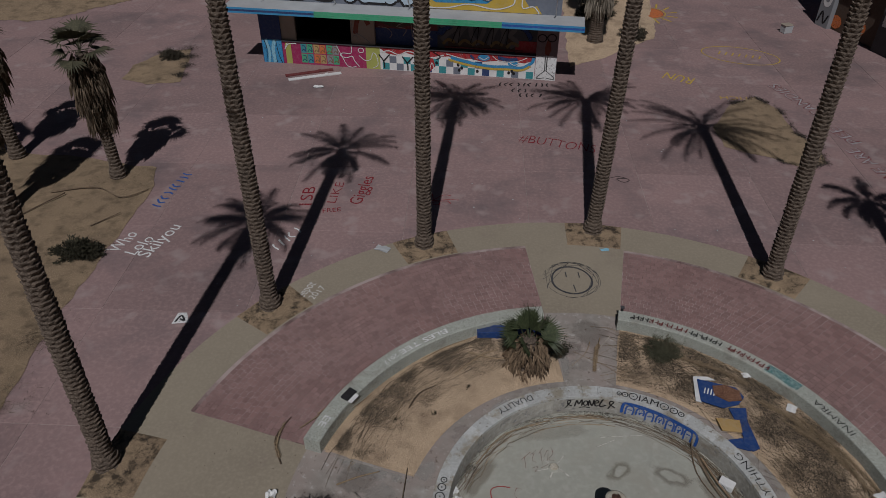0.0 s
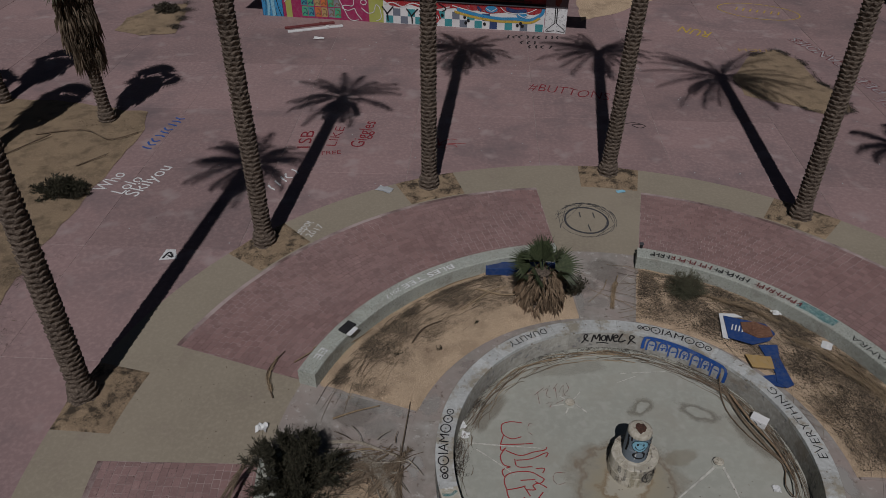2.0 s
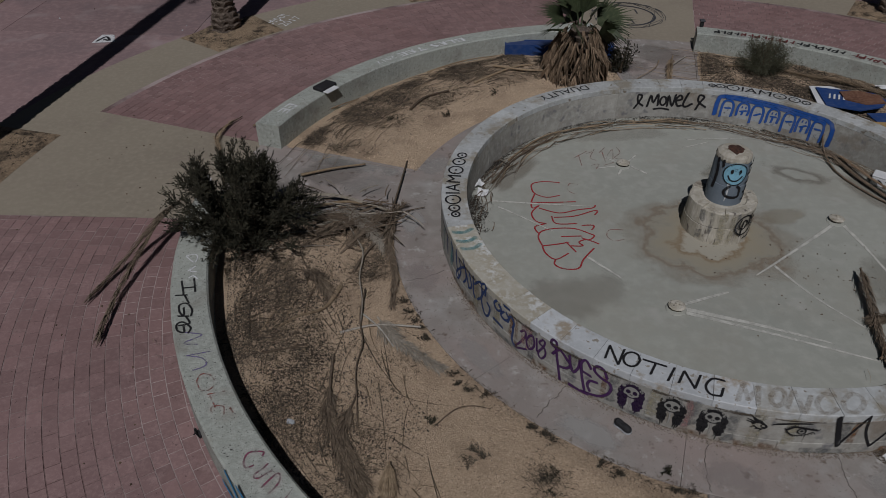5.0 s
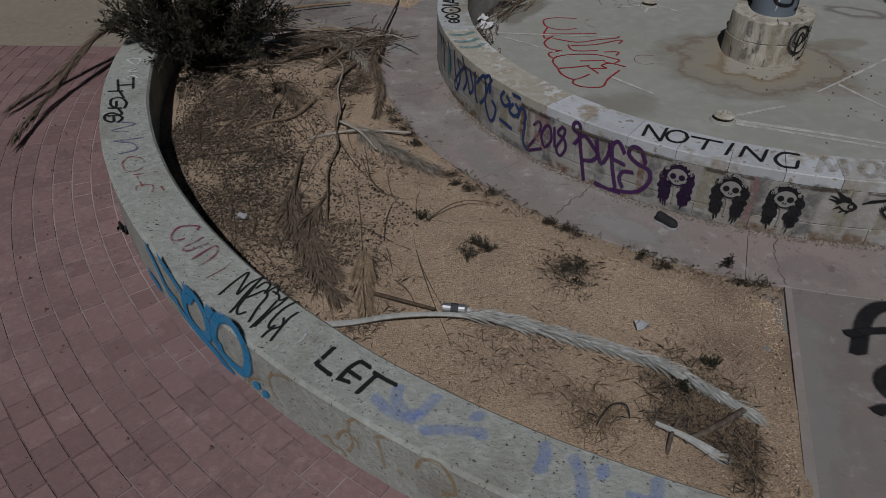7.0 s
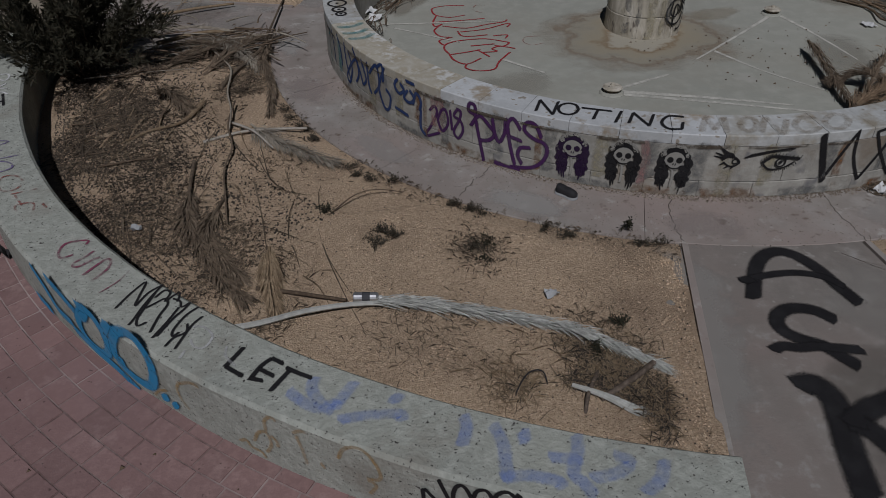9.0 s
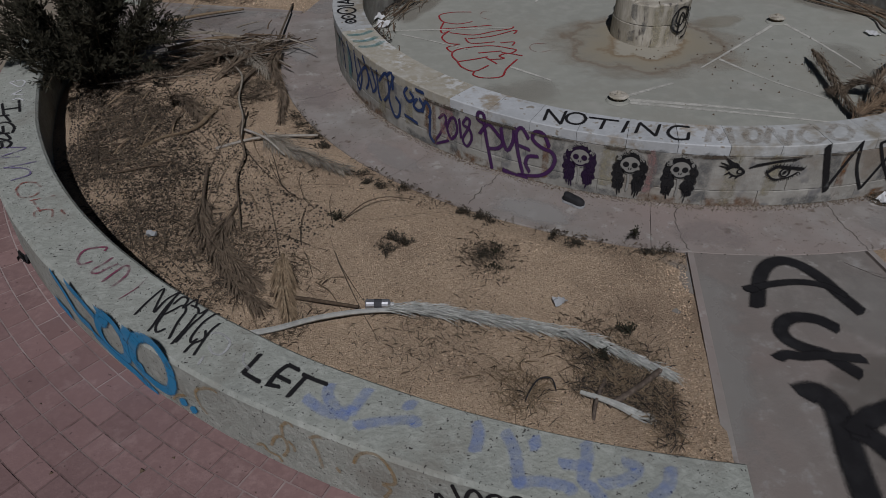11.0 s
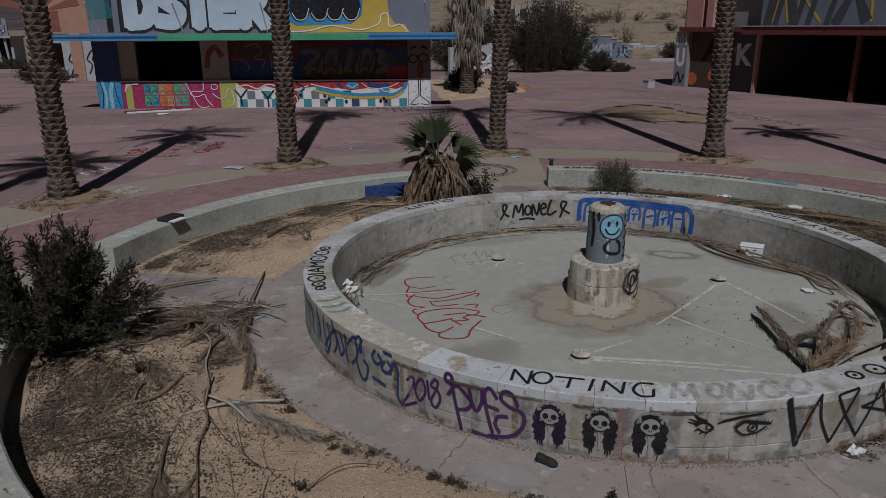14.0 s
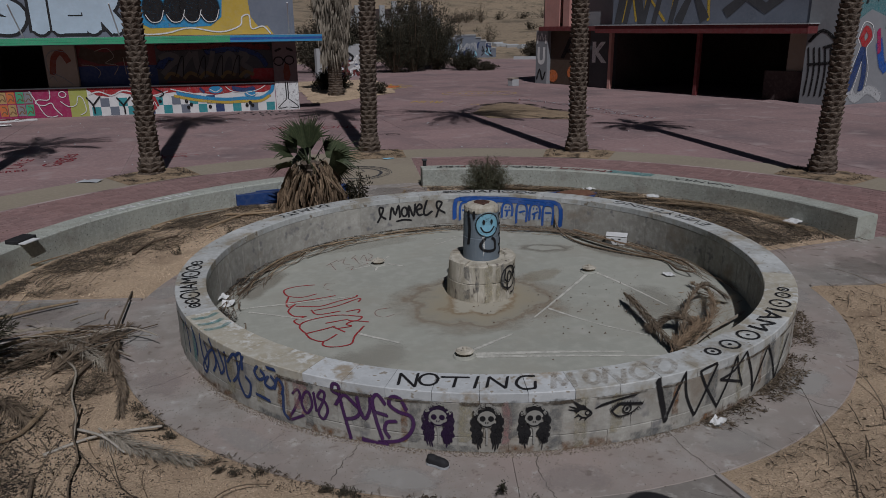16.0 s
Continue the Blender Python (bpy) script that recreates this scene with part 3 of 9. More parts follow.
    def done(self, mat, parent, label="", name="graffiti"):
        root = parent
        while root and root.parent:
            root = root.parent
        inv = Matrix()
        if root and root.name.split(".")[0] not in LOCAL:
            bpy.context.view_layer.update()
            inv = parent.matrix_world.inverted()
        if isinstance(mat, str) and "worn " + mat in M:
            mat = "worn " + mat
        if root and root.name.split(".")[0] in LOCAL:
            return self.pieces(mat, parent, label, name)
        o = data(name, [inv @ Vector(p) for p in self.v], self.f, mat, parent, label)
        at = o.data.attributes.new("core", "FLOAT", "POINT")
        at.data.foreach_set("value", [0.0 if i in self.side else 1.0 for i in range(len(self.v))])
        return o


LOCAL = {"kiosk", "market_building"}

top = lambda a, r=3.0, ccw=True: on_ring(r, a, H_F + 0.0045, ccw)
face = lambda a: on_face(R_OUT + 0.0045, a)
inner = lambda a: on_face(R_IN - 0.008, a, True)
arc = lambda a, r: radians(a) * r

# fountain wall, top
S, g = top(-122, 3.1), Paint()
g.line(S, [(0.026, -0.077), (-0.006, 0.094)], 0.022)
g.line(S, [(-0.006, 0.094), (0.147, -0.086)], 0.022)
g.line(S, [(0.147, -0.086), (0.124, 0.120)], 0.022)
g.line(S, [(0.289, 0.061), (0.282, -0.005), (0.244, -0.046), (0.192, -0.040), (0.158, 0.010), (0.158, 0.077), (0.200, 0.122), (0.256, 0.114), (0.289, 0.061)], 0.022)
g.line(S, [(0.307, 0.087), (0.518, 0.098)], 0.022)
g.line(S, [(0.421, 0.088), (0.414, -0.056)], 0.022)
g.line(S, [(0.584, 0.115), (0.559, -0.063)], 0.022)
g.line(S, [(0.645, -0.048), (0.667, 0.109)], 0.022)
g.line(S, [(0.667, 0.109), (0.775, -0.060)], 0.022)
g.line(S, [(0.775, -0.060), (0.806, 0.111)], 0.022)
g.line(S, [(1.010, 0.107), (0.906, 0.102), (0.856, 0.003), (0.894, -0.079), (0.979, -0.074)], 0.022)
g.line(S, [(0.979, -0.074), (0.996, 0.024)], 0.022)
g.done(M["spray black"], fountain_wall, "black sprayed lettering")
S, g = top(-101, 3.1), Paint()
g.line(S, [(-0.035, -0.092), (0.029, 0.139)], 0.045)
g.line(S, [(0.029, 0.139), (0.048, -0.062)], 0.045)
g.line(S, [(0.048, -0.062), (0.150, 0.119)], 0.045)
g.line(S, [(0.150, 0.119), (0.121, -0.096)], 0.045)
g.line(S, [(0.233, 0.023), (0.288, 0.104), (0.347, 0.102), (0.344, 0.022), (0.290, -0.063), (0.236, -0.063), (0.233, 0.023)], 0.045)
g.line(S, [(0.333, -0.095), (0.438, 0.115)], 0.045)
g.line(S, [(0.438, 0.115), (0.463, -0.125)], 0.045)
g.line(S, [(0.463, -0.125), (0.571, 0.071)], 0.045)
g.line(S, [(0.777, 0.076), (0.682, 0.091), (0.588, -0.011), (0.613, -0.116), (0.739, -0.056)], 0.045)
g.line(S, [(0.804, 0.014), (0.915, 0.092), (0.980, 0.061), (0.964, -0.020), (0.863, -0.095), (0.793, -0.081), (0.804, 0.014)], 0.045)
g.done("tanspray", fountain_wall, "faded brown sprayed lettering")


def i_am(a, k=1.0):
    S = top(a, 3.04, False)
    g = Paint()
    for s, r in ((0.05, 0.045), (0.17, 0.06), (0.34, 0.085), (0.98, 0.085), (1.18, 0.075), (1.34, 0.055)):
        g.dot(S, s * k, 0.06, r, ring=0.022).dot(S, s * k, 0.06, 0.016, n=6)
    g.text(S, "IAM", 0.46 * k, -0.02, 0.40 * k, 0.17, 0.0)
    g.done("black", fountain_wall, "black sprayed circles and letters")


for a, k in ((-168 + 360, 1.0), (79.5, 1.0), (-41, 1.36)):
    i_am(a, k)
Paint().text(top(1.5, 3.19), "EVERYTHING", 0, 0.02, arc(29, 3.19), 0.16, -0.012, wob=0.05).done("black", fountain_wall)
Paint().text(top(113.6, 3.19), "DUALITY", 0, 0.02, arc(15.5, 3.19), 0.15, 0.0, wob=0.05).done(M["spray black"], fountain_wall)
g = Paint()
for a, s in ((-163, 0.0), (-160, 0.02), (-157.5, -0.02)):
    g.line(top(a, 3.08), [(0, -0.12), (0.03, 0.0), (-0.02, 0.1)], 0.05)
g.done("teal", fountain_wall, "turquoise sprayed lines")
# outer face
S, g = face(-160), Paint()
g.line(S, [(-0.300, 0.446), (-0.249, 0.319), (-0.230, 0.168)], 0.028)
g.line(S, [(-0.114, 0.469), (-0.024, 0.350), (-0.016, 0.224)], 0.028)
g.line(S, [(0.082, 0.462), (0.105, 0.295), (0.179, 0.168)], 0.028)
g.line(S, [(0.162, 0.416), (0.231, 0.290), (0.158, 0.134), (0.106, 0.192), (0.310, 0.394), (0.366, 0.290), (0.303, 0.190)], 0.028)
g.line(S, [(0.272, 0.478), (0.376, 0.343), (0.435, 0.215)], 0.028)
g.line(S, [(0.423, 0.432), (0.496, 0.287), (0.435, 0.215)], 0.028)
g.line(S, [(0.520, 0.442), (0.538, 0.253), (0.574, 0.192)], 0.028)
g.line(S, [(0.553, 0.357), (0.672, 0.469), (0.702, 0.312), (0.621, 0.209)], 0.028)
g.line(S, [(0.669, 0.444), (0.755, 0.496), (0.763, 0.357)], 0.028)
g.line(S, [(0.784, 0.482), (0.699, 0.287), (0.763, 0.137), (0.827, 0.151), (0.852, 0.259), (0.796, 0.307)], 0.028)
g.line(S, [(0.954, 0.445), (0.914, 0.385), (0.966, 0.332), (1.030, 0.376), (0.986, 0.418)], 0.028)
g.line(S, [(1.070, 0.390), (1.026, 0.319), (1.090, 0.293), (1.144, 0.344), (1.096, 0.398)], 0.028)
g.line(S, [(1.128, 0.292), (1.165, 0.397), (1.217, 0.344), (1.202, 0.269)], 0.028)
g.line(S, [(0.912, 0.192), (0.989, 0.186), (1.070, 0.175)], 0.028)
g.line(S, [(1.055, 0.463), (1.150, 0.461)], 0.028)
g.line(S, [(1.214, 0.273), (1.208, 0.127), (1.255, 0.080)], 0.028)
g.done(M["spray navy"], fountain_wall, "dark blue sprayed lettering")
S, g = face(-139), Paint()
g.line(S, [(0.119, 0.302), (0.166, 0.350), (0.192, 0.303), (0.132, 0.179), (0.069, 0.070), (0.217, 0.145)], 0.024)
g.line(S, [(0.237, 0.340), (0.202, 0.250), (0.245, 0.169), (0.301, 0.253), (0.275, 0.351), (0.237, 0.340)], 0.024)
g.line(S, [(0.318, 0.364), (0.338, 0.208)], 0.024)
g.line(S, [(0.380, 0.382), (0.354, 0.329), (0.416, 0.302), (0.436, 0.230), (0.395, 0.156), (0.354, 0.204), (0.405, 0.313), (0.415, 0.379), (0.380, 0.391)], 0.024)
g.done(M["spray purple"], fountain_wall, "purple sprayed numbers")
S, g = face(-131), Paint()
g.line(S, [(0.101, 0.386), (0.033, 0.412), (0.042, 0.467), (0.085, 0.457), (0.091, 0.383), (0.112, 0.276), (0.139, 0.168), (0.171, 0.036)], 0.03)
g.line(S, [(0.054, 0.296), (0.124, 0.392), (0.205, 0.338), (0.253, 0.279), (0.209, 0.221), (0.129, 0.198)], 0.03)
g.line(S, [(0.231, 0.398), (0.253, 0.292), (0.292, 0.226), (0.333, 0.314), (0.337, 0.425), (0.365, 0.299)], 0.03)
g.line(S, [(0.452, 0.365), (0.393, 0.438), (0.352, 0.376), (0.382, 0.213), (0.424, 0.075)], 0.03)
g.line(S, [(0.356, 0.297), (0.466, 0.279)], 0.03)
g.line(S, [(0.609, 0.335), (0.562, 0.425), (0.499, 0.433), (0.482, 0.372), (0.548, 0.321), (0.633, 0.296), (0.658, 0.234), (0.623, 0.144), (0.542, 0.083), (0.390, 0.052)], 0.03)
g.line(S, [(0.532, 0.241), (0.460, 0.224), (0.442, 0.160), (0.476, 0.099)], 0.03)
g.line(S, [(0.27, 0.045), (0.36, 0.03), (0.46, 0.035)], 0.06)
g.done(M["spray purple"], fountain_wall, "purple sprayed tag")


def skull(a, mat):
    """A stencilled long-haired skull with a flower band, as plain shapes."""
    slim = lambda base: lambda s, t, h=0.0: base(s * 0.86, t, h)
    S, g, rnd = slim(face(a)), Paint(), random.Random(int(a * 10))
    g.area(S, [(0.092 * math.cos(b), 0.335 + 0.085 * math.sin(b)) for b in [math.pi * (i / 14 * 1.3 - 0.15) for i in range(15)]])
    for s in (-1, 1):
        for x, z, r in ((0.092, 0.33, 0.03), (0.105, 0.28, 0.032), (0.095, 0.235, 0.036), (0.065, 0.23, 0.03), (0.085, 0.18, 0.04), (0.055, 0.18, 0.03), (0.07, 0.14, 0.034), (0.122, 0.22, 0.018), (0.118, 0.17, 0.014)):
            g.dot(S, s * x + rnd.uniform(-0.006, 0.006), z + rnd.uniform(-0.006, 0.006), r, r * 1.2, 10)
        for x, z in ((0.05, 0.06), (0.068, 0.045), (0.088, 0.07), (0.105, 0.11)):
            g.line(S, [(s * x, 0.16), (s * (x + 0.006), 0.11), (s * x, z + rnd.uniform(0, 0.04))], 0.026, taper=True)
    g.done(mat, fountain_wall, "black stencilled long hair")
    g = Paint()
    S2 = slim(on_face(R_OUT + 0.0105, a))
    g.area(S2, [(0.079 * math.cos(b) * (1 if math.sin(b) > 0 else 0.78), 0.298 + 0.07 * math.sin(b)) for b in [2 * math.pi * i / 18 for i in range(18)]])
    for i in range(44):
        b, q = math.pi * rnd.uniform(-0.06, 1.06), rnd.uniform(0.74, 1.0)
        g.h = 0.0
        g.dot(S2, 0.104 * q * math.cos(b), 0.352 + 0.074 * q * math.sin(b), rnd.uniform(0.006, 0.011), n=6, ring=0.005 if i % 3 else 0)
    g.line(S2, [(-0.004, 0.23), (0.003, 0.17), (0.0, 0.1)], 0.02)
    g.done(M["spray stencil"], fountain_wall, "pale stencilled face and flowers")
    g, S3 = Paint(), slim(on_face(R_OUT + 0.0125, a))
    for s in (-1, 1):
        g.dot(S3, s * 0.034, 0.308, 0.024, 0.022, 10)
        g.line(S3, [(s * 0.008, 0.270), (s * 0.010, 0.284)], 0.009)
    g.line(S3, [(-0.054, 0.268), (-0.024, 0.247), (0.024, 0.247), (0.054, 0.268)], 0.011)
    g.done(M["spray " + mat], fountain_wall, "black stencilled face marks")


for a, mat in ((-116.2, "plum"), (-110.1, "black"), (-104.2, "black")):
    skull(a, mat)
S, g, rnd = face(-95), Paint(), random.Random(5)
g.line(S, [(-0.215, 0.325), (-0.175, 0.346), (-0.13, 0.336), (-0.098, 0.305)], 0.016).line(S, [(-0.205, 0.305), (-0.165, 0.276), (-0.125, 0.279), (-0.098, 0.302)], 0.013)
g.dot(S, -0.13, 0.311, 0.018, n=10, ring=0.01)
for x, y, u, v in ((-0.21, 0.325, -0.27, 0.35), (-0.2, 0.335, -0.265, 0.375), (-0.19, 0.34, -0.26, 0.43), (-0.175, 0.345, -0.235, 0.41), (-0.16, 0.345, -0.21, 0.39), (-0.145, 0.34, -0.17, 0.375), (-0.2, 0.3, -0.225, 0.285), (-0.17, 0.28, -0.19, 0.262), (-0.14, 0.276, -0.15, 0.258)):
    g.line(S, [(x, y), ((x + u) / 2 + 0.006, (y + v) / 2 + 0.004), (u, v)], 0.022, taper=True)
for i in range(19):
    q = i / 18
    x, y = -0.07 + 0.29 * q, 0.352 + 0.052 * math.sin(1.45 * q)
    g.line(S, [(x, y - 0.012), (x + 0.022, y + 0.002), (x + 0.045, y + 0.016 * (1 - q) + 0.004)], 0.014 - 0.006 * q, taper=True)
top_lid, low_lid = [(0.05, 0.302), (0.09, 0.338), (0.125, 0.35), (0.2, 0.34), (0.295, 0.326)], [(0.055, 0.296), (0.09, 0.262), (0.13, 0.252), (0.205, 0.266), (0.265, 0.305)]
g.line(S, top_lid, 0.022).line(S, low_lid, 0.012)
g.dot(S, 0.172, 0.304, 0.032, n=14, ring=0.012).dot(S, 0.172, 0.306, 0.013, n=10)
for lid, up, n in ((top_lid, 1, 15), (low_lid, -1, 13)):
    for i in range(n):
        q = i / (n - 1) * 3.999
        k = int(q)
        x, y = (lid[k][c] + (lid[k + 1][c] - lid[k][c]) * (q - k) for c in (0, 1))
        L = rnd.uniform(0.018, 0.032) * (1.0 if up > 0 else 0.6)
        g.line(S, [(x, y), (x + (q - 2) * 0.006, y + up * L)], 0.009, False, taper=True)
g.done(M["spray black"], fountain_wall, "black stencilled pair of eyes with feathery lashes")
S, g = face(-90), Paint()
g.line(S, [(0.138, 0.488), (0.192, 0.280), (0.237, 0.129)], 0.05)
g.line(S, [(0.235, 0.153), (0.327, 0.365), (0.383, 0.481)], 0.024)
g.line(S, [(0.387, 0.499), (0.416, 0.297), (0.512, 0.105)], 0.024)
g.line(S, [(0.512, 0.105), (0.594, 0.251), (0.715, 0.479)], 0.024)
g.line(S, [(0.536, 0.464), (0.631, 0.288), (0.759, 0.106)], 0.024)
g.line(S, [(0.536, 0.464), (0.593, 0.478), (0.713, 0.493)], 0.024)
g.line(S, [(0.757, 0.116), (0.875, 0.315), (0.952, 0.485)], 0.024)
g.line(S, [(0.952, 0.485), (1.004, 0.324), (1.069, 0.195)], 0.024)
g.line(S, [(0.769, 0.336), (1.053, 0.235)], 0.024)
g.line(S, [(0.769, 0.336), (0.936, 0.369), (1.082, 0.485)], 0.024)
g.line(S, [(1.082, 0.485), (1.197, 0.262), (1.237, 0.086)], 0.024)
g.line(S, [(1.234, 0.097), (1.335, 0.265), (1.446, 0.430)], 0.024)
g.line(S, [(1.446, 0.430), (1.590, 0.226), (1.680, 0.045)], 0.024)
g.line(S, [(1.680, 0.045), (1.850, 0.236), (1.986, 0.346)], 0.024)
g.done(M["spray black"], fountain_wall, "large black sprayed letters")
# rust, lime and paint washes running down the outer face
rnd = random.Random(23)
for key, spots_at, w in (("rustwash", (-139.5, -138.6, -137.8, -120.5, -84.0, -66.0, -52.0), 0.05), ("limewash", (-143.0, -150.0, -112.6, -98.0, -93.5, -72.0, -58.0), 0.09), ("greywash", (-134.0, -126.5, -119.0, -107.0, -101.5, -86.0, -78.0, -63.0), 0.10), ("teal", (-167.0, -161.5), 0.06), ("pinkwash", (-136.3, -135.2, -108.0), 0.07)):
    for a in spots_at:
        g, S, q = Paint(), face(a), rnd.uniform(-0.03, 0.03)
        g.line(S, [(0, 0.42), (q, 0.3), (q * 0.5, rnd.uniform(0.05, 0.2))], w * rnd.uniform(0.7, 1.4))
        g.done(key, fountain_wall, "run of old paint and rust", "streak")
for i in range(40):
    a = 9.0 * i + rnd.uniform(-3, 3)
    S, g = face(a), Paint()
    g.line(S, [(0, 0.045), (0.15, 0.035 + rnd.uniform(0, 0.02)), (0.34, 0.04)], rnd.uniform(0.05, 0.11))
    g.done("rustwash" if i % 3 else "greywash", fountain_wall, "dirty splash line at the foot", "stain")
    # thin dark brown strips just below the cap, all round
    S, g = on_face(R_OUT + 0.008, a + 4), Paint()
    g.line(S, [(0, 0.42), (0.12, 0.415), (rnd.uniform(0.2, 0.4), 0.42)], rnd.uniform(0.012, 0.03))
    g.done("darkbrown", fountain_wall, "dark brown strip under the cap", "stain")
# inner face
S = inner(100)
g = Paint()
for q in ([(0.2, 0.18), (0.235, 0.37), (0.285, 0.25), (0.34, 0.39), (0.36, 0.2)], [(0.5, 0.19), (0.5, 0.37), (0.57, 0.2), (0.6, 0.39)], [(0.62, 0.29), (0.7, 0.32), (0.67, 0.38), (0.615, 0.31), (0.65, 0.21), (0.71, 0.22)], [(0.78, 0.43), (0.73, 0.25), (0.77, 0.2), (0.86, 0.26)]):
    g.line(S, q, 0.034)
g.dot(S, 0.43, 0.28, 0.045, 0.07, 14, 0.032)
g.line(S, [(0.0, 0.16), (0.06, 0.26), (0.1, 0.36), (0.04, 0.38), (0.05, 0.27), (0.14, 0.2)], 0.032)
g.line(S, [(0.92, 0.16), (0.96, 0.28), (1.01, 0.38), (0.94, 0.4), (0.94, 0.3), (1.06, 0.22)], 0.032)
g.line(S, [(0.3, 0.145), (0.42, 0.16), (0.54, 0.14)], 0.028)
g.done(M["spray black"], fountain_wall, "black sprayed tag")
S = inner(76.5)
g = Paint()
g.line(S, [(0.0, 0.12), (0.01, 0.36), (0.1, 0.43), (0.6, 0.435), (1.2, 0.42), (1.58, 0.39), (1.61, 0.06)], 0.065)
g.line(S, [(0.1, 0.42), (0.8, 0.40), (1.5, 0.38)], 0.06)
for k, x in enumerate((0.16, 0.38, 0.58, 0.8, 1.02, 1.22, 1.42)):
    b = (0.10, 0.16, 0.08, 0.14, 0.06, 0.12, 0.05)[k]
    g.line(S, [(x - 0.08, b), (x - 0.075, 0.30), (x - 0.03, 0.37), (x + 0.05, 0.36), (x + 0.08, 0.28), (x + 0.07, b + 0.03)], 0.036)
    g.line(S, [(x - 0.04, 0.25 - 0.02 * (k % 3)), (x + 0.05, 0.26)], 0.028)
    if k % 2:
        g.line(S, [(x, 0.24), (x - 0.01, b + 0.02)], 0.03).line(S, [(x - 0.02, 0.32), (x - 0.02, 0.29)], 0.02).line(S, [(x + 0.03, 0.32), (x + 0.03, 0.29)], 0.02)
g.done(M["spray blue"], fountain_wall, "blue sprayed throw-up letters")
S = on_face(R_IN - 0.0065, 76.5, True)
g = Paint()
for x in (0.16, 0.38, 0.58, 0.8, 1.02, 1.22, 1.42):
    g.area(S, [(x - 0.07, 0.12), (x - 0.06, 0.34), (x + 0.06, 0.34), (x + 0.07, 0.12)])
g.done("palegrey", fountain_wall, "pale fill of the letters")
# basin floor: red outline letters and pale streaks from the nozzles
S = on_flat(0, 0, 0.0085)
g = Paint()
g.line(S, [(1.084, 8.696), (0.884, 8.713), (0.733, 8.656), (0.708, 8.546), (0.747, 8.413), (0.892, 8.334), (1.059, 8.389)], 0.02)
g.line(S, [(0.692, 8.204), (0.981, 8.224), (1.253, 8.256)], 0.02)
g.line(S, [(0.747, 8.413), (0.692, 8.204), (0.704, 8.077), (0.784, 8.139)], 0.02)
g.line(S, [(0.784, 8.139), (0.686, 7.965), (0.733, 7.794), (0.853, 7.749)], 0.02)
g.line(S, [(0.853, 7.749), (0.715, 7.675), (0.750, 7.550), (0.802, 7.604)], 0.02)
g.line(S, [(0.781, 8.082), (1.026, 7.988), (1.253, 8.072), (1.449, 8.127), (1.488, 8.186)], 0.02)
g.line(S, [(0.927, 7.913), (0.976, 7.757), (1.222, 7.774)], 0.02)
g.line(S, [(0.956, 7.888), (1.208, 7.932), (1.440, 8.057), (1.503, 8.062), (1.461, 7.976)], 0.02)
g.line(S, [(1.280, 7.738), (1.421, 7.748), (1.391, 7.656)], 0.02)
g.line(S, [(0.783, 7.307), (0.745, 7.450), (0.782, 7.577), (0.938, 7.651), (1.181, 7.667), (1.352, 7.577), (1.406, 7.531), (1.337, 7.452), (1.252, 7.484)], 0.02)
g.line(S, [(1.015, 7.492), (1.256, 7.521)], 0.02)
g.line(S, [(1.065, 7.386), (1.163, 7.202)], 0.02)
g.line(S, [(1.117, 7.317), (1.252, 7.326), (1.213, 7.395), (1.307, 7.450), (1.444, 7.375)], 0.02)
g.line(S, [(0.782, 7.295), (0.973, 7.343), (1.094, 7.388)], 0.02)
g.line(S, [(0.782, 7.295), (0.814, 7.156), (0.921, 7.049), (1.074, 7.173)], 0.02)
g.line(S, [(0.921, 7.049), (0.902, 6.958), (0.991, 6.888), (1.160, 6.899), (1.235, 7.070), (1.375, 7.287)], 0.02)
g.done("red", basin, "red sprayed outline letters")
g = Paint()
g.line(S, [(1.756, 7.680), (1.604, 7.670), (1.555, 7.541), (1.630, 7.448), (1.755, 7.493)], 0.01)
g.line(S, [(1.315, 8.664), (1.217, 8.689), (1.169, 8.532), (1.258, 8.432)], 0.01)
g.line(S, [(1.330, 9.361), (1.515, 9.553)], 0.013)
g.line(S, [(1.395, 9.436), (1.415, 9.159)], 0.013)
g.line(S, [(1.507, 9.480), (1.602, 9.559)], 0.013)
g.line(S, [(1.630, 9.616), (1.552, 9.376), (1.628, 9.311)], 0.013)
g.line(S, [(1.692, 9.529), (1.784, 9.682)], 0.013)
g.line(S, [(1.733, 9.568), (1.749, 9.268)], 0.013)
g.line(S, [(1.788, 9.446), (1.886, 9.633), (1.861, 9.362)], 0.013)
g.line(S, [(1.952, 9.693), (1.981, 9.549), (1.887, 9.399), (1.989, 9.371)], 0.013)
g.line(S, [(1.541, 9.168), (1.651, 9.209), (1.600, 9.087)], 0.013)
g.line(S, [(1.716, 9.180), (1.869, 9.276)], 0.013)
g.done("redthin", basin, "small faint red writing")
NOZZLES = [(2.11, 6.29), (4.37, 8.02), (1.97, 9.19)]
g, rnd, S = Paint(), random.Random(4), on_flat(0, 0, 0.0076)
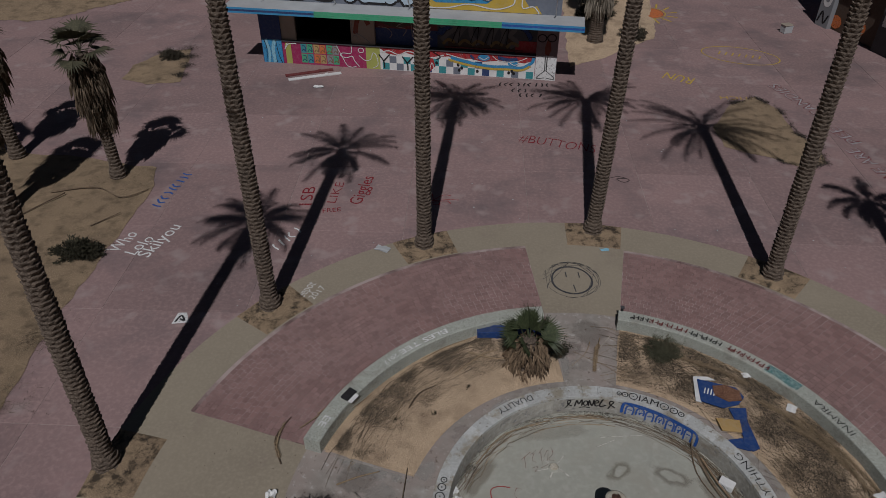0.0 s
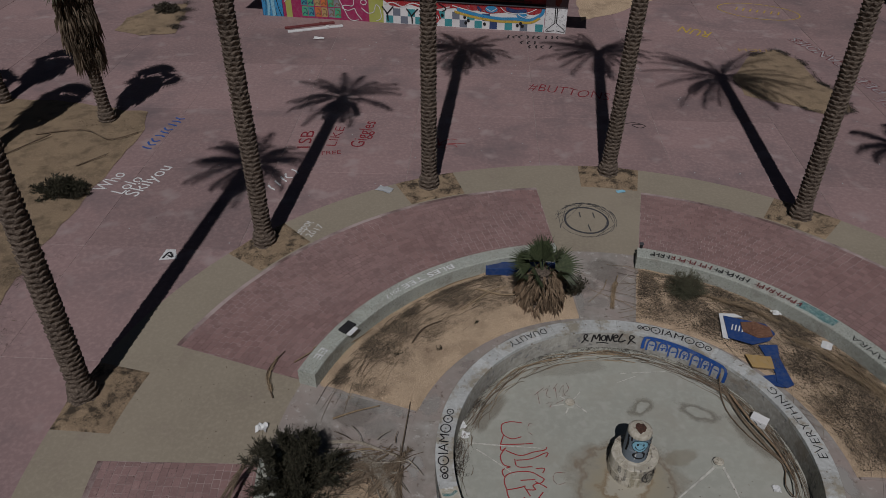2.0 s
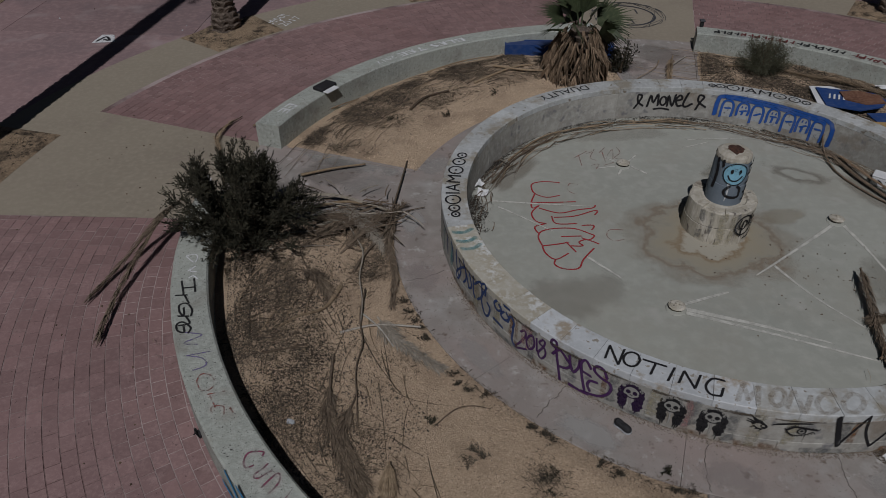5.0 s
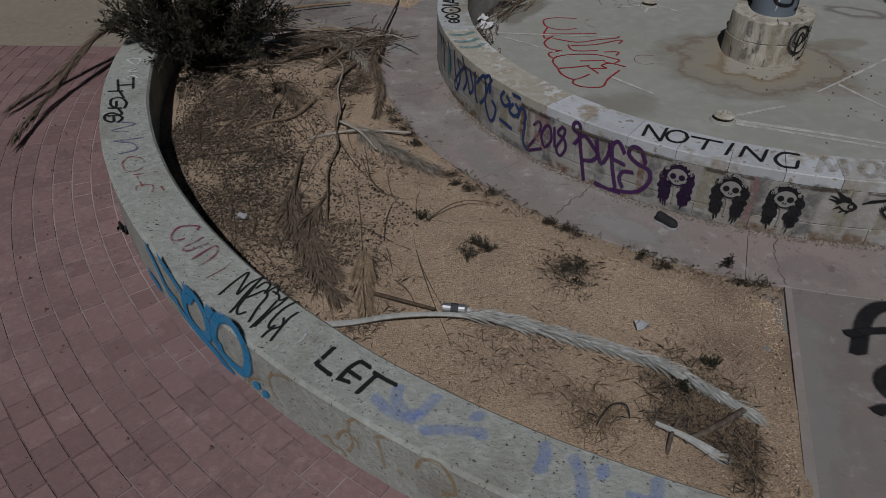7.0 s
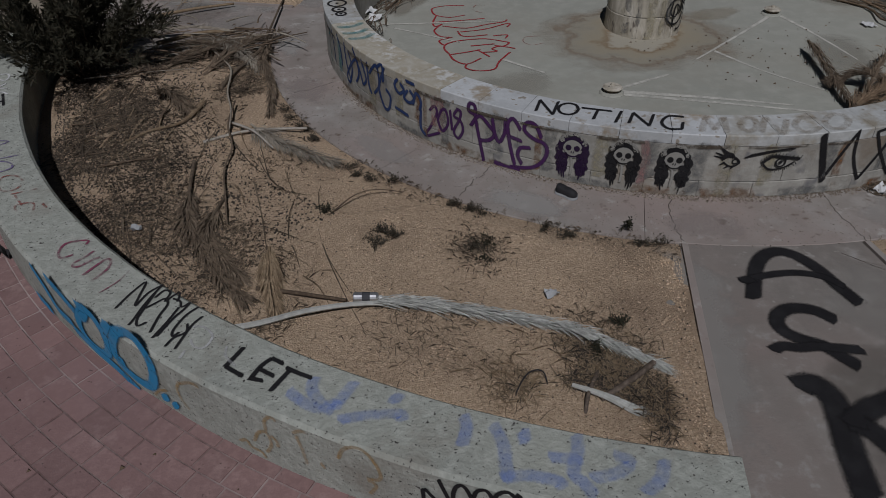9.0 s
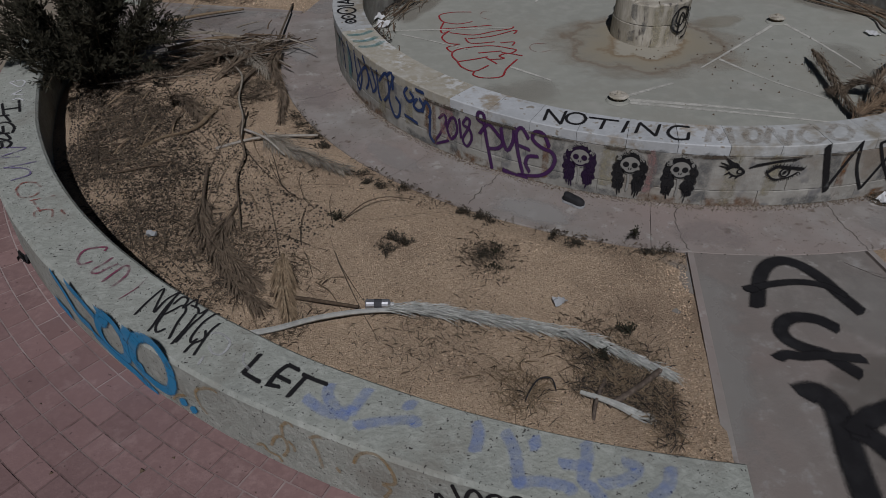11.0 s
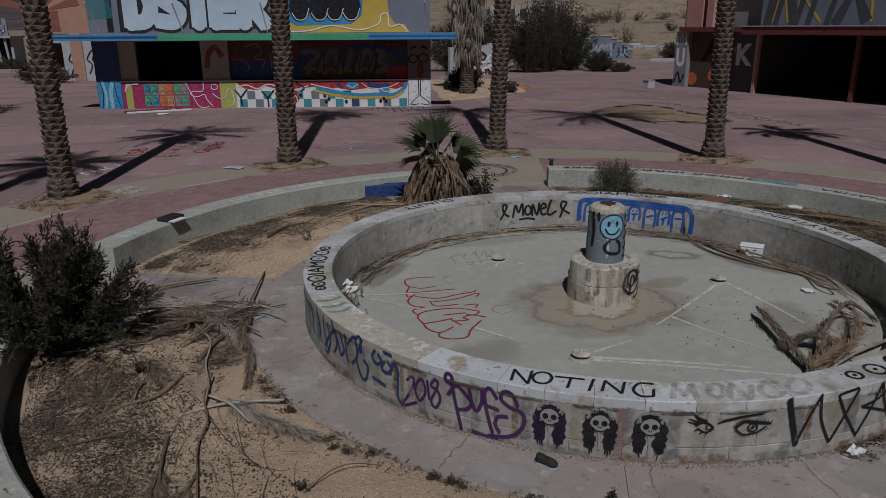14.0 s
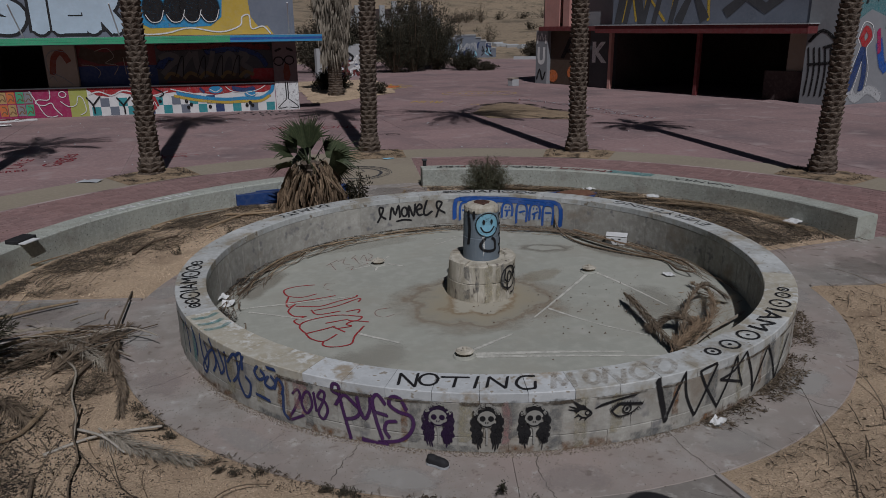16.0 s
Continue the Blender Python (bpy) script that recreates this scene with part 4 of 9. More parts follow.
for q, w in (([(2.21, 6.37), (2.72, 6.60)], 0.09), ([(2.19, 6.30), (2.90, 6.10), (3.55, 5.88)], 0.12), ([(2.2, 6.24), (3.0, 5.98), (3.9, 5.66)], 0.10), ([(4.37, 8.00), (3.71, 7.42), (3.11, 6.91)], 0.09), ([(4.43, 7.99), (4.54, 7.39), (4.61, 6.73)], 0.10),
             ([(3.36, 7.09), (3.62, 6.58), (3.97, 6.12)], 0.07), ([(2.01, 9.25), (2.27, 9.0)], 0.09), ([(1.98, 9.2), (1.88, 8.95)], 0.09), ([(1.96, 9.25), (1.75, 9.4)], 0.08), ([(1.97, 9.2), (1.6, 9.1)], 0.06), ([(1.98, 9.2), (2.2, 9.5)], 0.07),
             ([(0.08, 8.21), (0.72, 8.18), (1.45, 8.16)], 0.07), ([(0.27, 8.08), (0.58, 7.86), (0.93, 7.59)], 0.06), ([(1.27, 7.13), (1.61, 6.77)], 0.08), ([(3.0, 10.0), (3.9, 10.1)], 0.05), ([(2.9, 9.75), (3.3, 9.95)], 0.05)):
    g.line(S, q, w * 0.65, True, taper=True)
g.done(material("mineral_streak", (0.56, 0.545, 0.475), (0.50, 0.485, 0.425), (0.62, 0.605, 0.535), 3, 25, 0.95, holes=(0.12, 0.58), holes_scale=9, soft=True), basin, "pale mineral streaks", "streak")
soft_stain(2.76, 7.58, 1.12, 0.95, 10, 0.0066, (0.40, 0.35, 0.25), 0.72, basin, "tan and rust wash of dried water with a pale crust", 0.0, 0.38, 2.4,
           bands=((0.0, (0.48, 0.44, 0.345)), (0.40, (0.48, 0.44, 0.345)), (0.46, (0.29, 0.21, 0.12)), (0.52, (0.385, 0.335, 0.235)), (0.70, (0.37, 0.335, 0.255)), (0.76, (0.25, 0.17, 0.10)), (0.80, (0.38, 0.33, 0.25)), (0.90, (0.30, 0.235, 0.16))))
for x, y, rx, ry, rz, c, st, inn, lab in ((3.75, 8.1, 0.4, 0.2, 20, (0.36, 0.31, 0.22), 0.35, 0.0, "rust-brown stain"), (3.3, 9.2, 0.35, 0.2, 40, (0.2, 0.17, 0.12), 0.4, 0.6, "faint dark ring"), (4.3, 9.1, 0.5, 0.22, -30, (0.2, 0.17, 0.13), 0.4, 0.6, "faint dark ring"),
                                          (1.0, 6.4, 0.7, 0.4, 30, (0.26, 0.23, 0.18), 0.28, 0.0, "brown water stain"), (4.5, 6.9, 0.6, 0.35, 60, (0.25, 0.235, 0.19), 0.28, 0.0, "brown water stain"),
                                          (2.0, 10.1, 0.9, 0.25, 10, (0.25, 0.21, 0.16), 0.16, 0.0, "dirt washed to the edge"), (0.5, 8.9, 0.6, 0.2, 60, (0.22, 0.18, 0.13), 0.35, 0.0, "dirt washed to the edge"), (5.15, 8.6, 0.7, 0.25, -60, (0.22, 0.18, 0.13), 0.35, 0.0, "dirt washed to the edge")):
    soft_stain(x, y, rx, ry, rz, 0.0064 + 0.0001 * len(basin.children), c, st, basin, lab, inn, freq=2.2)

# planter walls
wtop = lambda a, r, ccw=True: on_ring(r, a, H_W + 0.005, ccw, (WX - 0.065, WY + 0.065) if 96 < a < 164 else (WX + 0.05, WY + 0.07) if 0 < a < 80 else (WX, WY))
wface = lambda a: on_face(W_OUT + 0.048, a, False, (WX, WY + 0.095))
W1, W2, W3, W4 = planter_walls
Paint().text(wtop(121, 5.84), "BLES TEE", 0, 0.0, arc(13, 5.84), 0.15, 0.015).text(wtop(134.8, 5.84), "2017", 0, 0.02, 0.4, 0.11).done("white", W2, "white painted lettering")
Paint().text(wtop(157.2, 5.88), "EE", 0, 0.02, 0.3, 0.16, 0.01).done("white", W2)
ktop = lambda a: on_ring(5.8, a, H_W + 0.005, True, (WX, WY + 0.095))
S, g = ktop(-165), Paint()
g.line(S, [(-0.136, -0.094), (-0.013, -0.004), (-0.093, 0.026), (-0.152, -0.005), (-0.136, -0.094)], 0.016)
g.line(S, [(0.122, -0.056), (0.054, 0.017), (0.125, -0.036), (0.151, 0.034)], 0.016)
g.line(S, [(0.235, -0.042), (0.215, -0.000), (0.276, 0.042)], 0.016)
g.done("white", W3, "white painted lettering")
S, g = ktop(-162), Paint()
g.line(S, [(-0.047, 0.007), (0.173, 0.020)], 0.02)
g.line(S, [(-0.036, -0.112), (0.179, -0.091)], 0.02)
g.line(S, [(0.081, -0.105), (0.094, 0.018)], 0.02)
g.line(S, [(0.176, -0.170), (0.199, -0.054)], 0.02)
g.line(S, [(0.201, -0.081), (0.332, -0.044)], 0.02)
g.line(S, [(0.378, -0.097), (0.485, -0.099), (0.438, -0.134), (0.332, -0.133), (0.325, -0.065), (0.431, -0.022), (0.523, -0.038)], 0.02)
g.line(S, [(0.483, -0.156), (0.517, -0.055)], 0.02)
g.line(S, [(0.517, -0.082), (0.621, -0.059), (0.618, -0.160)], 0.02)
g.line(S, [(0.617, -0.116), (0.726, -0.118), (0.681, -0.172), (0.597, -0.172), (0.583, -0.114), (0.683, -0.055), (0.748, -0.084)], 0.02)
g.done("black", W3, "black sprayed lettering")
S, g = ktop(-156), Paint()
g.line(S, [(0.122, -0.110), (0.212, 0.030), (0.257, -0.141), (0.322, -0.024)], 0.014)
g.line(S, [(0.459, 0.077), (0.426, -0.137)], 0.014)
g.line(S, [(0.426, -0.137), (0.514, -0.016), (0.613, -0.007), (0.625, -0.123)], 0.014)
g.done("violet", W3, "faded violet lettering")
S, g = ktop(-151), Paint()
g.line(S, [(0.255, -0.119), (0.193, -0.067), (0.245, 0.004), (0.347, 0.012), (0.403, -0.049), (0.368, -0.114), (0.255, -0.119)], 0.014)
g.line(S, [(0.445, -0.079), (0.481, 0.061)], 0.014)
g.line(S, [(0.468, -0.064), (0.613, -0.062)], 0.014)
g.line(S, [(0.676, -0.107), (0.596, -0.090), (0.633, -0.004), (0.719, -0.026)], 0.014)
g.line(S, [(0.675, 0.039), (0.748, 0.041)], 0.014)
g.done("redthin", W3, "faded dark red lettering")
S, g = ktop(-139), Paint()
g.line(S, [(0.063, 0.059), (0.040, 0.082), (0.005, 0.050), (-0.026, -0.015), (0.013, -0.070), (0.061, -0.093), (0.090, -0.085), (0.102, -0.035)], 0.016)
g.line(S, [(0.156, 0.060), (0.170, 0.005), (0.177, -0.061), (0.203, -0.082), (0.227, -0.055), (0.226, 0.009), (0.233, 0.054)], 0.016)
g.line(S, [(0.311, -0.082), (0.287, 0.009), (0.280, 0.067), (0.309, 0.077), (0.357, 0.035), (0.380, -0.025), (0.392, -0.079)], 0.016)
g.line(S, [(0.508, -0.105), (0.507, -0.051), (0.499, 0.018), (0.466, 0.093)], 0.007)
g.done("plumred", W3, "violet and red sprayed letters")
S, g = ktop(-132), Paint()
g.line(S, [(-0.033, -0.120), (-0.071, -0.005), (-0.087, 0.094), (-0.018, 0.007), (0.031, -0.052), (-0.001, 0.046), (0.005, 0.132)], 0.013)
g.line(S, [(0.005, 0.132), (0.034, 0.044), (0.068, -0.036), (0.110, -0.120), (0.122, -0.154)], 0.013)
g.line(S, [(0.029, 0.068), (0.079, -0.028), (0.117, -0.101), (0.161, -0.133), (0.176, -0.093)], 0.013)
g.line(S, [(0.059, 0.046), (0.051, 0.110), (0.093, 0.113), (0.125, 0.055), (0.124, 0.107), (0.134, 0.141), (0.178, 0.092)], 0.013)
g.line(S, [(0.086, -0.033), (0.095, 0.010), (0.107, 0.069), (0.154, 0.050), (0.188, -0.026), (0.248, -0.128)], 0.013)
g.line(S, [(0.142, 0.093), (0.189, 0.099), (0.230, 0.076), (0.239, 0.121), (0.254, 0.066), (0.262, -0.001), (0.296, -0.128)], 0.013)
g.line(S, [(0.219, 0.068), (0.256, -0.030), (0.288, -0.147)], 0.013)
g.line(S, [(0.301, 0.122), (0.297, 0.045), (0.326, -0.053), (0.358, -0.087), (0.363, -0.052)], 0.013)
g.line(S, [(0.373, 0.085), (0.375, 0.024), (0.402, -0.059), (0.433, -0.139)], 0.013)
g.line(S, [(0.351, 0.009), (0.391, -0.034), (0.371, -0.091), (0.382, -0.151)], 0.013)
g.done(M["spray black"], W3, "black sprayed tag")
S, g = ktop(-126), Paint()
g.line(S, [(-0.217, 0.011), (-0.178, 0.036), (-0.106, 0.025), (-0.073, -0.013), (-0.070, -0.066), (-0.113, -0.079), (-0.161, -0.057)], 0.014)
g.line(S, [(-0.129, -0.119), (-0.110, -0.170)], 0.014)
g.line(S, [(0.019, -0.001), (0.057, -0.050), (0.140, -0.075)], 0.014)
g.done("palewhite", W3, "thin white sprayed letters")
S, g = ktop(-124), Paint()
g.line(S, [(-0.112, 0.032), (-0.106, -0.027), (-0.102, -0.097)], 0.024)
g.line(S, [(-0.102, -0.097), (-0.043, -0.103), (0.003, -0.105)], 0.024)
g.line(S, [(0.051, 0.042), (0.038, -0.021), (0.047, -0.108)], 0.024)
g.line(S, [(0.051, 0.042), (0.120, 0.037)], 0.024)
g.line(S, [(0.042, -0.037), (0.128, -0.042)], 0.024)
g.line(S, [(0.044, -0.101), (0.101, -0.086)], 0.024)
g.line(S, [(0.171, 0.025), (0.168, -0.045), (0.168, -0.117)], 0.024)
g.line(S, [(0.147, 0.024), (0.210, 0.021), (0.284, 0.023)], 0.024)
g.done(M["spray black"], W3, "black sprayed letters")
S, g = ktop(-121), Paint()
g.line(S, [(-0.006, 0.026), (0.016, -0.028), (0.092, -0.080), (0.160, -0.100)], 0.055)
g.line(S, [(0.168, 0.076), (0.163, -0.014), (0.163, -0.082)], 0.055)
g.line(S, [(-0.062, -0.084), (0.028, -0.109), (0.109, -0.106), (0.153, -0.043)], 0.055)
g.line(S, [(0.215, -0.124), (0.301, -0.065), (0.427, -0.004), (0.450, -0.028)], 0.055)
g.line(S, [(0.382, 0.093), (0.379, 0.042)], 0.055)
g.line(S, [(0.689, 0.073), (0.718, 0.021), (0.725, -0.065)], 0.055)
g.line(S, [(0.820, 0.068), (0.882, -0.017), (0.916, -0.117), (0.937, -0.163)], 0.055)
g.line(S, [(0.944, 0.074), (0.965, 0.022)], 0.055)
g.line(S, [(0.917, -0.169), (1.005, -0.130), (1.112, -0.127), (1.134, -0.147)], 0.055)
g.line(S, [(1.075, -0.024), (1.140, -0.015), (1.183, -0.005)], 0.055)
g.line(S, [(1.161, 0.102), (1.174, 0.035), (1.168, -0.075), (1.214, -0.114), (1.249, -0.156)], 0.055)
g.line(S, [(1.243, -0.082), (1.335, -0.036), (1.377, 0.026), (1.322, 0.041)], 0.055)
g.line(S, [(1.507, 0.051), (1.493, -0.030), (1.439, -0.102)], 0.055)
g.done("lilac", W3, "faded blue sprayed scrawl")
blue_face = wface(-136)
S, g = lambda s, t, h=0.0: blue_face(s + 0.02, t + 0.03, h), Paint()
g.line(S, [(-0.324, 0.341), (-0.226, 0.257), (-0.138, 0.145), (0.014, 0.133)], 0.066)
g.line(S, [(-0.111, 0.379), (0.004, 0.346), (0.116, 0.292), (0.190, 0.276), (0.269, 0.366), (0.200, 0.366)], 0.066)
g.line(S, [(0.240, 0.362), (0.129, 0.221), (0.148, 0.111), (0.269, 0.082), (0.362, 0.130), (0.397, 0.258), (0.351, 0.359), (0.278, 0.383)], 0.066)
g.line(S, [(0.483, 0.401), (0.397, 0.278), (0.417, 0.171), (0.498, 0.139)], 0.066)
g.line(S, [(0.539, 0.376), (0.458, 0.254), (0.444, 0.127), (0.563, 0.077), (0.678, 0.087), (0.742, 0.173), (0.758, 0.311), (0.705, 0.411), (0.627, 0.424), (0.539, 0.376)], 0.066)
g.line(S, [(0.020, 0.095), (0.204, 0.062), (0.402, 0.039), (0.565, -0.026)], 0.066)
g.line(S, [(-0.486, 0.042), (-0.285, 0.043)], 0.066)
g.line(S, [(0.789, 0.089), (0.795, 0.060)], 0.066)
g.line(S, [(0.855, 0.068), (0.864, 0.049)], 0.066)
g.done("skyblue", W3, "blue sprayed bubble letters")
S, g = wface(-124), Paint()
g.line(S, [(-0.293, 0.292), (-0.210, 0.345), (-0.157, 0.349)], 0.02)
g.line(S, [(-0.290, 0.302), (-0.327, 0.235), (-0.312, 0.165), (-0.279, 0.125)], 0.02)
g.line(S, [(-0.540, 0.068), (-0.498, 0.122), (-0.418, 0.174)], 0.02)
g.line(S, [(0.212, 0.262), (0.215, 0.328), (0.254, 0.374), (0.281, 0.363)], 0.02)
g.line(S, [(0.031, 0.088), (0.071, 0.120), (0.096, 0.087), (0.153, 0.080), (0.173, 0.051)], 0.02)
g.line(S, [(0.125, 0.144), (0.164, 0.224), (0.209, 0.249), (0.227, 0.182), (0.189, 0.101)], 0.02)
g.line(S, [(0.237, 0.238), (0.263, 0.214), (0.264, 0.183)], 0.02)
g.line(S, [(0.366, 0.333), (0.404, 0.364), (0.433, 0.368)], 0.02)
g.line(S, [(0.378, 0.321), (0.399, 0.239), (0.409, 0.147)], 0.02)
g.line(S, [(0.579, 0.276), (0.605, 0.345), (0.648, 0.384), (0.700, 0.391), (0.747, 0.341), (0.774, 0.262), (0.756, 0.222), (0.711, 0.211)], 0.02)
g.line(S, [(0.710, 0.198), (0.747, 0.179), (0.716, 0.107)], 0.02)
g.line(S, [(0.484, 0.196), (0.503, 0.167)], 0.02)
g.done("ochre", W3, "faded ochre sprayed scrawl")
S, g = wface(-115), Paint()
g.line(S, [(0.014, 0.158), (0.008, 0.263)], 0.02)
g.line(S, [(0.018, 0.267), (0.060, 0.219), (0.108, 0.195)], 0.02)
g.line(S, [(0.077, 0.354), (0.132, 0.206)], 0.02)
g.line(S, [(0.137, 0.209), (0.139, 0.301), (0.160, 0.354), (0.190, 0.345), (0.225, 0.257)], 0.02)
g.line(S, [(0.214, 0.244), (0.229, 0.340), (0.269, 0.368), (0.297, 0.317), (0.289, 0.277)], 0.02)
g.line(S, [(0.298, 0.295), (0.313, 0.361), (0.356, 0.393), (0.390, 0.356)], 0.02)
g.line(S, [(0.386, 0.317), (0.395, 0.394), (0.414, 0.328)], 0.02)
g.line(S, [(0.444, 0.366), (0.498, 0.361)], 0.02)
g.done(M["spray black"], W3, "black sprayed tag")
Paint().text(wtop(23.2, 5.85), "INAMRA", 0, 0.02, arc(10, 5.85), 0.16, -0.01).done("black", W1, "black lettering")
rnd = random.Random(91)
for key, a0, n in (("maroon", 44.5, 9), ("black", 55.5, 7), ("maroon", 63.5, 8), ("black", 72.5, 4)):
    g, S = Paint(), wtop(a0, 5.86)
    for i in range(n):
        x = 0.115 * i
        g.line(S, [(x, -0.01), (x + rnd.uniform(-0.02, 0.02), 0.14)], 0.03, False).line(S, [(x, rnd.uniform(0.02, 0.12)), (x + 0.07, rnd.uniform(0.02, 0.12))], 0.024, False)
        if i % 2:
            g.line(S, [(x, 0.13), (x + 0.06, 0.14), (x + 0.07, 0.08), (x + 0.01, 0.07)], 0.022)
    g.done(key, W1, "unreadable " + ("dark red" if key == "maroon" else "black") + " lettering", "lettering_bar")
Paint().area(wtop(37, 5.8), [(0, -0.13), (0.4, -0.14), (0.8, -0.13), (0.8, 0.12), (0.5, 0.1), (0.2, 0.13), (0, 0.1)]).done("teal", W1, "patch of turquoise paint")
# black letters on the near path
S, g = on_flat(0, 0, 0.0315), Paint()
for w, q in ((0.09, [(2.15, 3.52), (2.27, 3.76), (2.37, 3.88), (2.48, 3.92), (2.57, 3.87), (2.64, 3.74), (2.68, 3.57), (2.72, 3.42)]), (0.058, [(2.15, 3.66), (2.28, 3.7), (2.48, 3.71), (2.63, 3.66), (2.71, 3.56)]), (0.07, [(2.15, 3.67), (2.21, 3.68)]),
             (0.088, [(2.51, 3.3), (2.44, 3.38), (2.33, 3.41), (2.24, 3.38), (2.19, 3.31), (2.2, 3.23), (2.27, 3.16), (2.35, 3.11), (2.41, 3.02), (2.45, 2.96)]), (0.07, [(2.08, 3.11), (2.14, 3.13), (2.22, 3.11), (2.31, 3.11), (2.4, 3.09), (2.53, 3.06)]),
             (0.14, [(2.1, 2.86), (2.17, 2.86), (2.21, 2.76), (2.18, 2.62), (2.13, 2.45), (2.08, 2.23)]), (0.125, [(2.55, 2.74), (2.46, 2.71), (2.35, 2.68), (2.23, 2.61)]), (0.125, [(2.22, 2.62), (2.29, 2.56), (2.34, 2.45), (2.42, 2.3)])):
    g.line(S, q, w)
g.done(M["spray black"], bpy.data.objects["path_3"], "large black sprayed letters")


S, g, rnd = on_flat(0, 0, 0.0304), Paint(), random.Random(8)
for q in ([(2.05, 4.62), (2.0, 4.49), (1.97, 4.38), (1.94, 4.2), (1.95, 4.08)], [(3.08, 4.5), (3.07, 4.26), (3.08, 4.14), (3.09, 3.95)], [(-0.32, 6.75), (-0.5, 6.62), (-0.72, 6.55)], [(4.3, 4.9), (4.42, 4.75), (4.45, 4.5), (4.6, 4.3)], [(0.9, 5.2), (0.8, 5.0), (0.72, 4.95), (0.6, 4.75)]):
    pts = [(x + (b[0] - x) * k / 6 + rnd.uniform(-0.012, 0.012), y + (b[1] - y) * k / 6 + rnd.uniform(-0.012, 0.012)) for (x, y), b in zip(q, q[1:]) for k in range(6)] + [q[-1]]
    g.line(S, pts, 0.0065, False)
g.done("darkbrown", apron, "thin dark cracks", "crack")


# ---- kiosk ----
def kbox(name, x0, x1, y0, y1, z0, z1, mat, parent, label="", bevel=0.0):
    bm = bmesh.new()
    box_bm(bm, (x0 + x1) / 2, (y0 + y1) / 2, (z0 + z1) / 2, x1 - x0, y1 - y0, z1 - z0, bevel=bevel)
    return obj(name, bm, mat, parent, label)


KL = -12.43
M["slate"] = paint("slate_paint", (0.165, 0.185, 0.225))
# pillar colour darkened to hold the shade below the awning
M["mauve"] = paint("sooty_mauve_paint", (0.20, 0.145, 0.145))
M["bluewhite"] = paint("bluish_white_paint", (0.46, 0.56, 0.64), 0.2)
M["lime"] = paint("lime_paint", (0.40, 0.42, 0.10))
# shutter paints dimmed so that they carry the awning's shade
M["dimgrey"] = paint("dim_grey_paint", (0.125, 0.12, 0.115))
M["dimochre"] = paint("dull_ochre_paint", (0.20, 0.13, 0.05))
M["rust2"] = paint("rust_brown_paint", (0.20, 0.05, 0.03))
M["dimbrown"] = paint("sooty_brown_paint", (0.075, 0.05, 0.035))
kiosk = new("kiosk")
kiosk.matrix_world = pose(3.45, 28.1, 0, 0, 0, math.degrees(math.atan2(28.1 - 29.5, 3.45 + 8.9)))   # x along the front, y into it
tagged(kiosk, "abandoned flat-roofed snack kiosk covered in bright murals", "building")
kbox("side_wall", KL, KL + 0.22, 0.2, 7.0, 0, 4.3, "grey", kiosk)
kbox("side_wall", -0.22, 0, 0.2, 7.0, 0, 4.3, "grey", kiosk)
kbox("back_wall", KL + 0.22, -0.22, 6.8, 7.0, 0, 4.3, "grey", kiosk)
upper = kbox("upper_wall", KL, 0, -0.02, 0.2, 2.42, 4.3, "slate", kiosk, "dark blue-grey upper wall with large bubble letters")
kbox("roof", KL - 0.05, 0.05, -0.07, 7.05, 4.3, 4.45, "palegrey", kiosk)
# room surfaces in the near-black colour, their shade painted in
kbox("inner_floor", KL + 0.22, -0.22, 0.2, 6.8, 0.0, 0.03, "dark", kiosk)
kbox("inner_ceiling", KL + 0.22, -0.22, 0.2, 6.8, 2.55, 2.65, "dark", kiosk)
counter = kbox("counter_wall", KL + 0.9, -0.85, 0.0, 0.2, 0, 0.97, "magenta", kiosk, "counter front painted with tiles, checks and waves")
kbox("counter_top", KL + 0.9, -0.85, -0.06, 0.32, 0.97, 1.01, "darkgrey", kiosk)
# pillar base colours are the shaded upper parts, darkened in the paint
lp = kbox("pillar", KL, KL + 0.9, -0.01, 0.22, 0, 2.42, "navy", kiosk, "pillar painted in blue shades")
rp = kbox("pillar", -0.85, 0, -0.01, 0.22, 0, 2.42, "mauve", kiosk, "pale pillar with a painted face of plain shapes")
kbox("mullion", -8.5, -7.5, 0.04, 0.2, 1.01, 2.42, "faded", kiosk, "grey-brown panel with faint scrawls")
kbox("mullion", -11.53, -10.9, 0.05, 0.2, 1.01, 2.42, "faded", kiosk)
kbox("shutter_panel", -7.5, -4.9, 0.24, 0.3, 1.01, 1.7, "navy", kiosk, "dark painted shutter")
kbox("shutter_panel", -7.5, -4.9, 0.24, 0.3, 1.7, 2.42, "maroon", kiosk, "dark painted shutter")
kbox("shutter_panel", -4.9, -0.85, 0.20, 0.26, 1.01, 2.42, "darkgrey", kiosk, "grey shutter darkened for awning shade, with lettering")
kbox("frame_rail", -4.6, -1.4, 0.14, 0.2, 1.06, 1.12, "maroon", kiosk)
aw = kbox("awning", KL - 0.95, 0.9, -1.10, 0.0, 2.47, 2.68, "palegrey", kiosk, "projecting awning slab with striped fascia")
for x0, x1, mats in ((KL - 0.97, -9.6, ("skyblue", "navy", "skyblue")), (-9.6, -2.2, ("green", "green", "green")), (-2.2, 0.92, ("skyblue", "blue", "skyblue"))):
    for k, mt in enumerate(mats):
        kbox("fascia_board", x0, x1, -1.125 - 0.012 * (2 - k), -1.102, 2.465 + 0.075 * k, 2.535 + 0.075 * k, mt, aw)
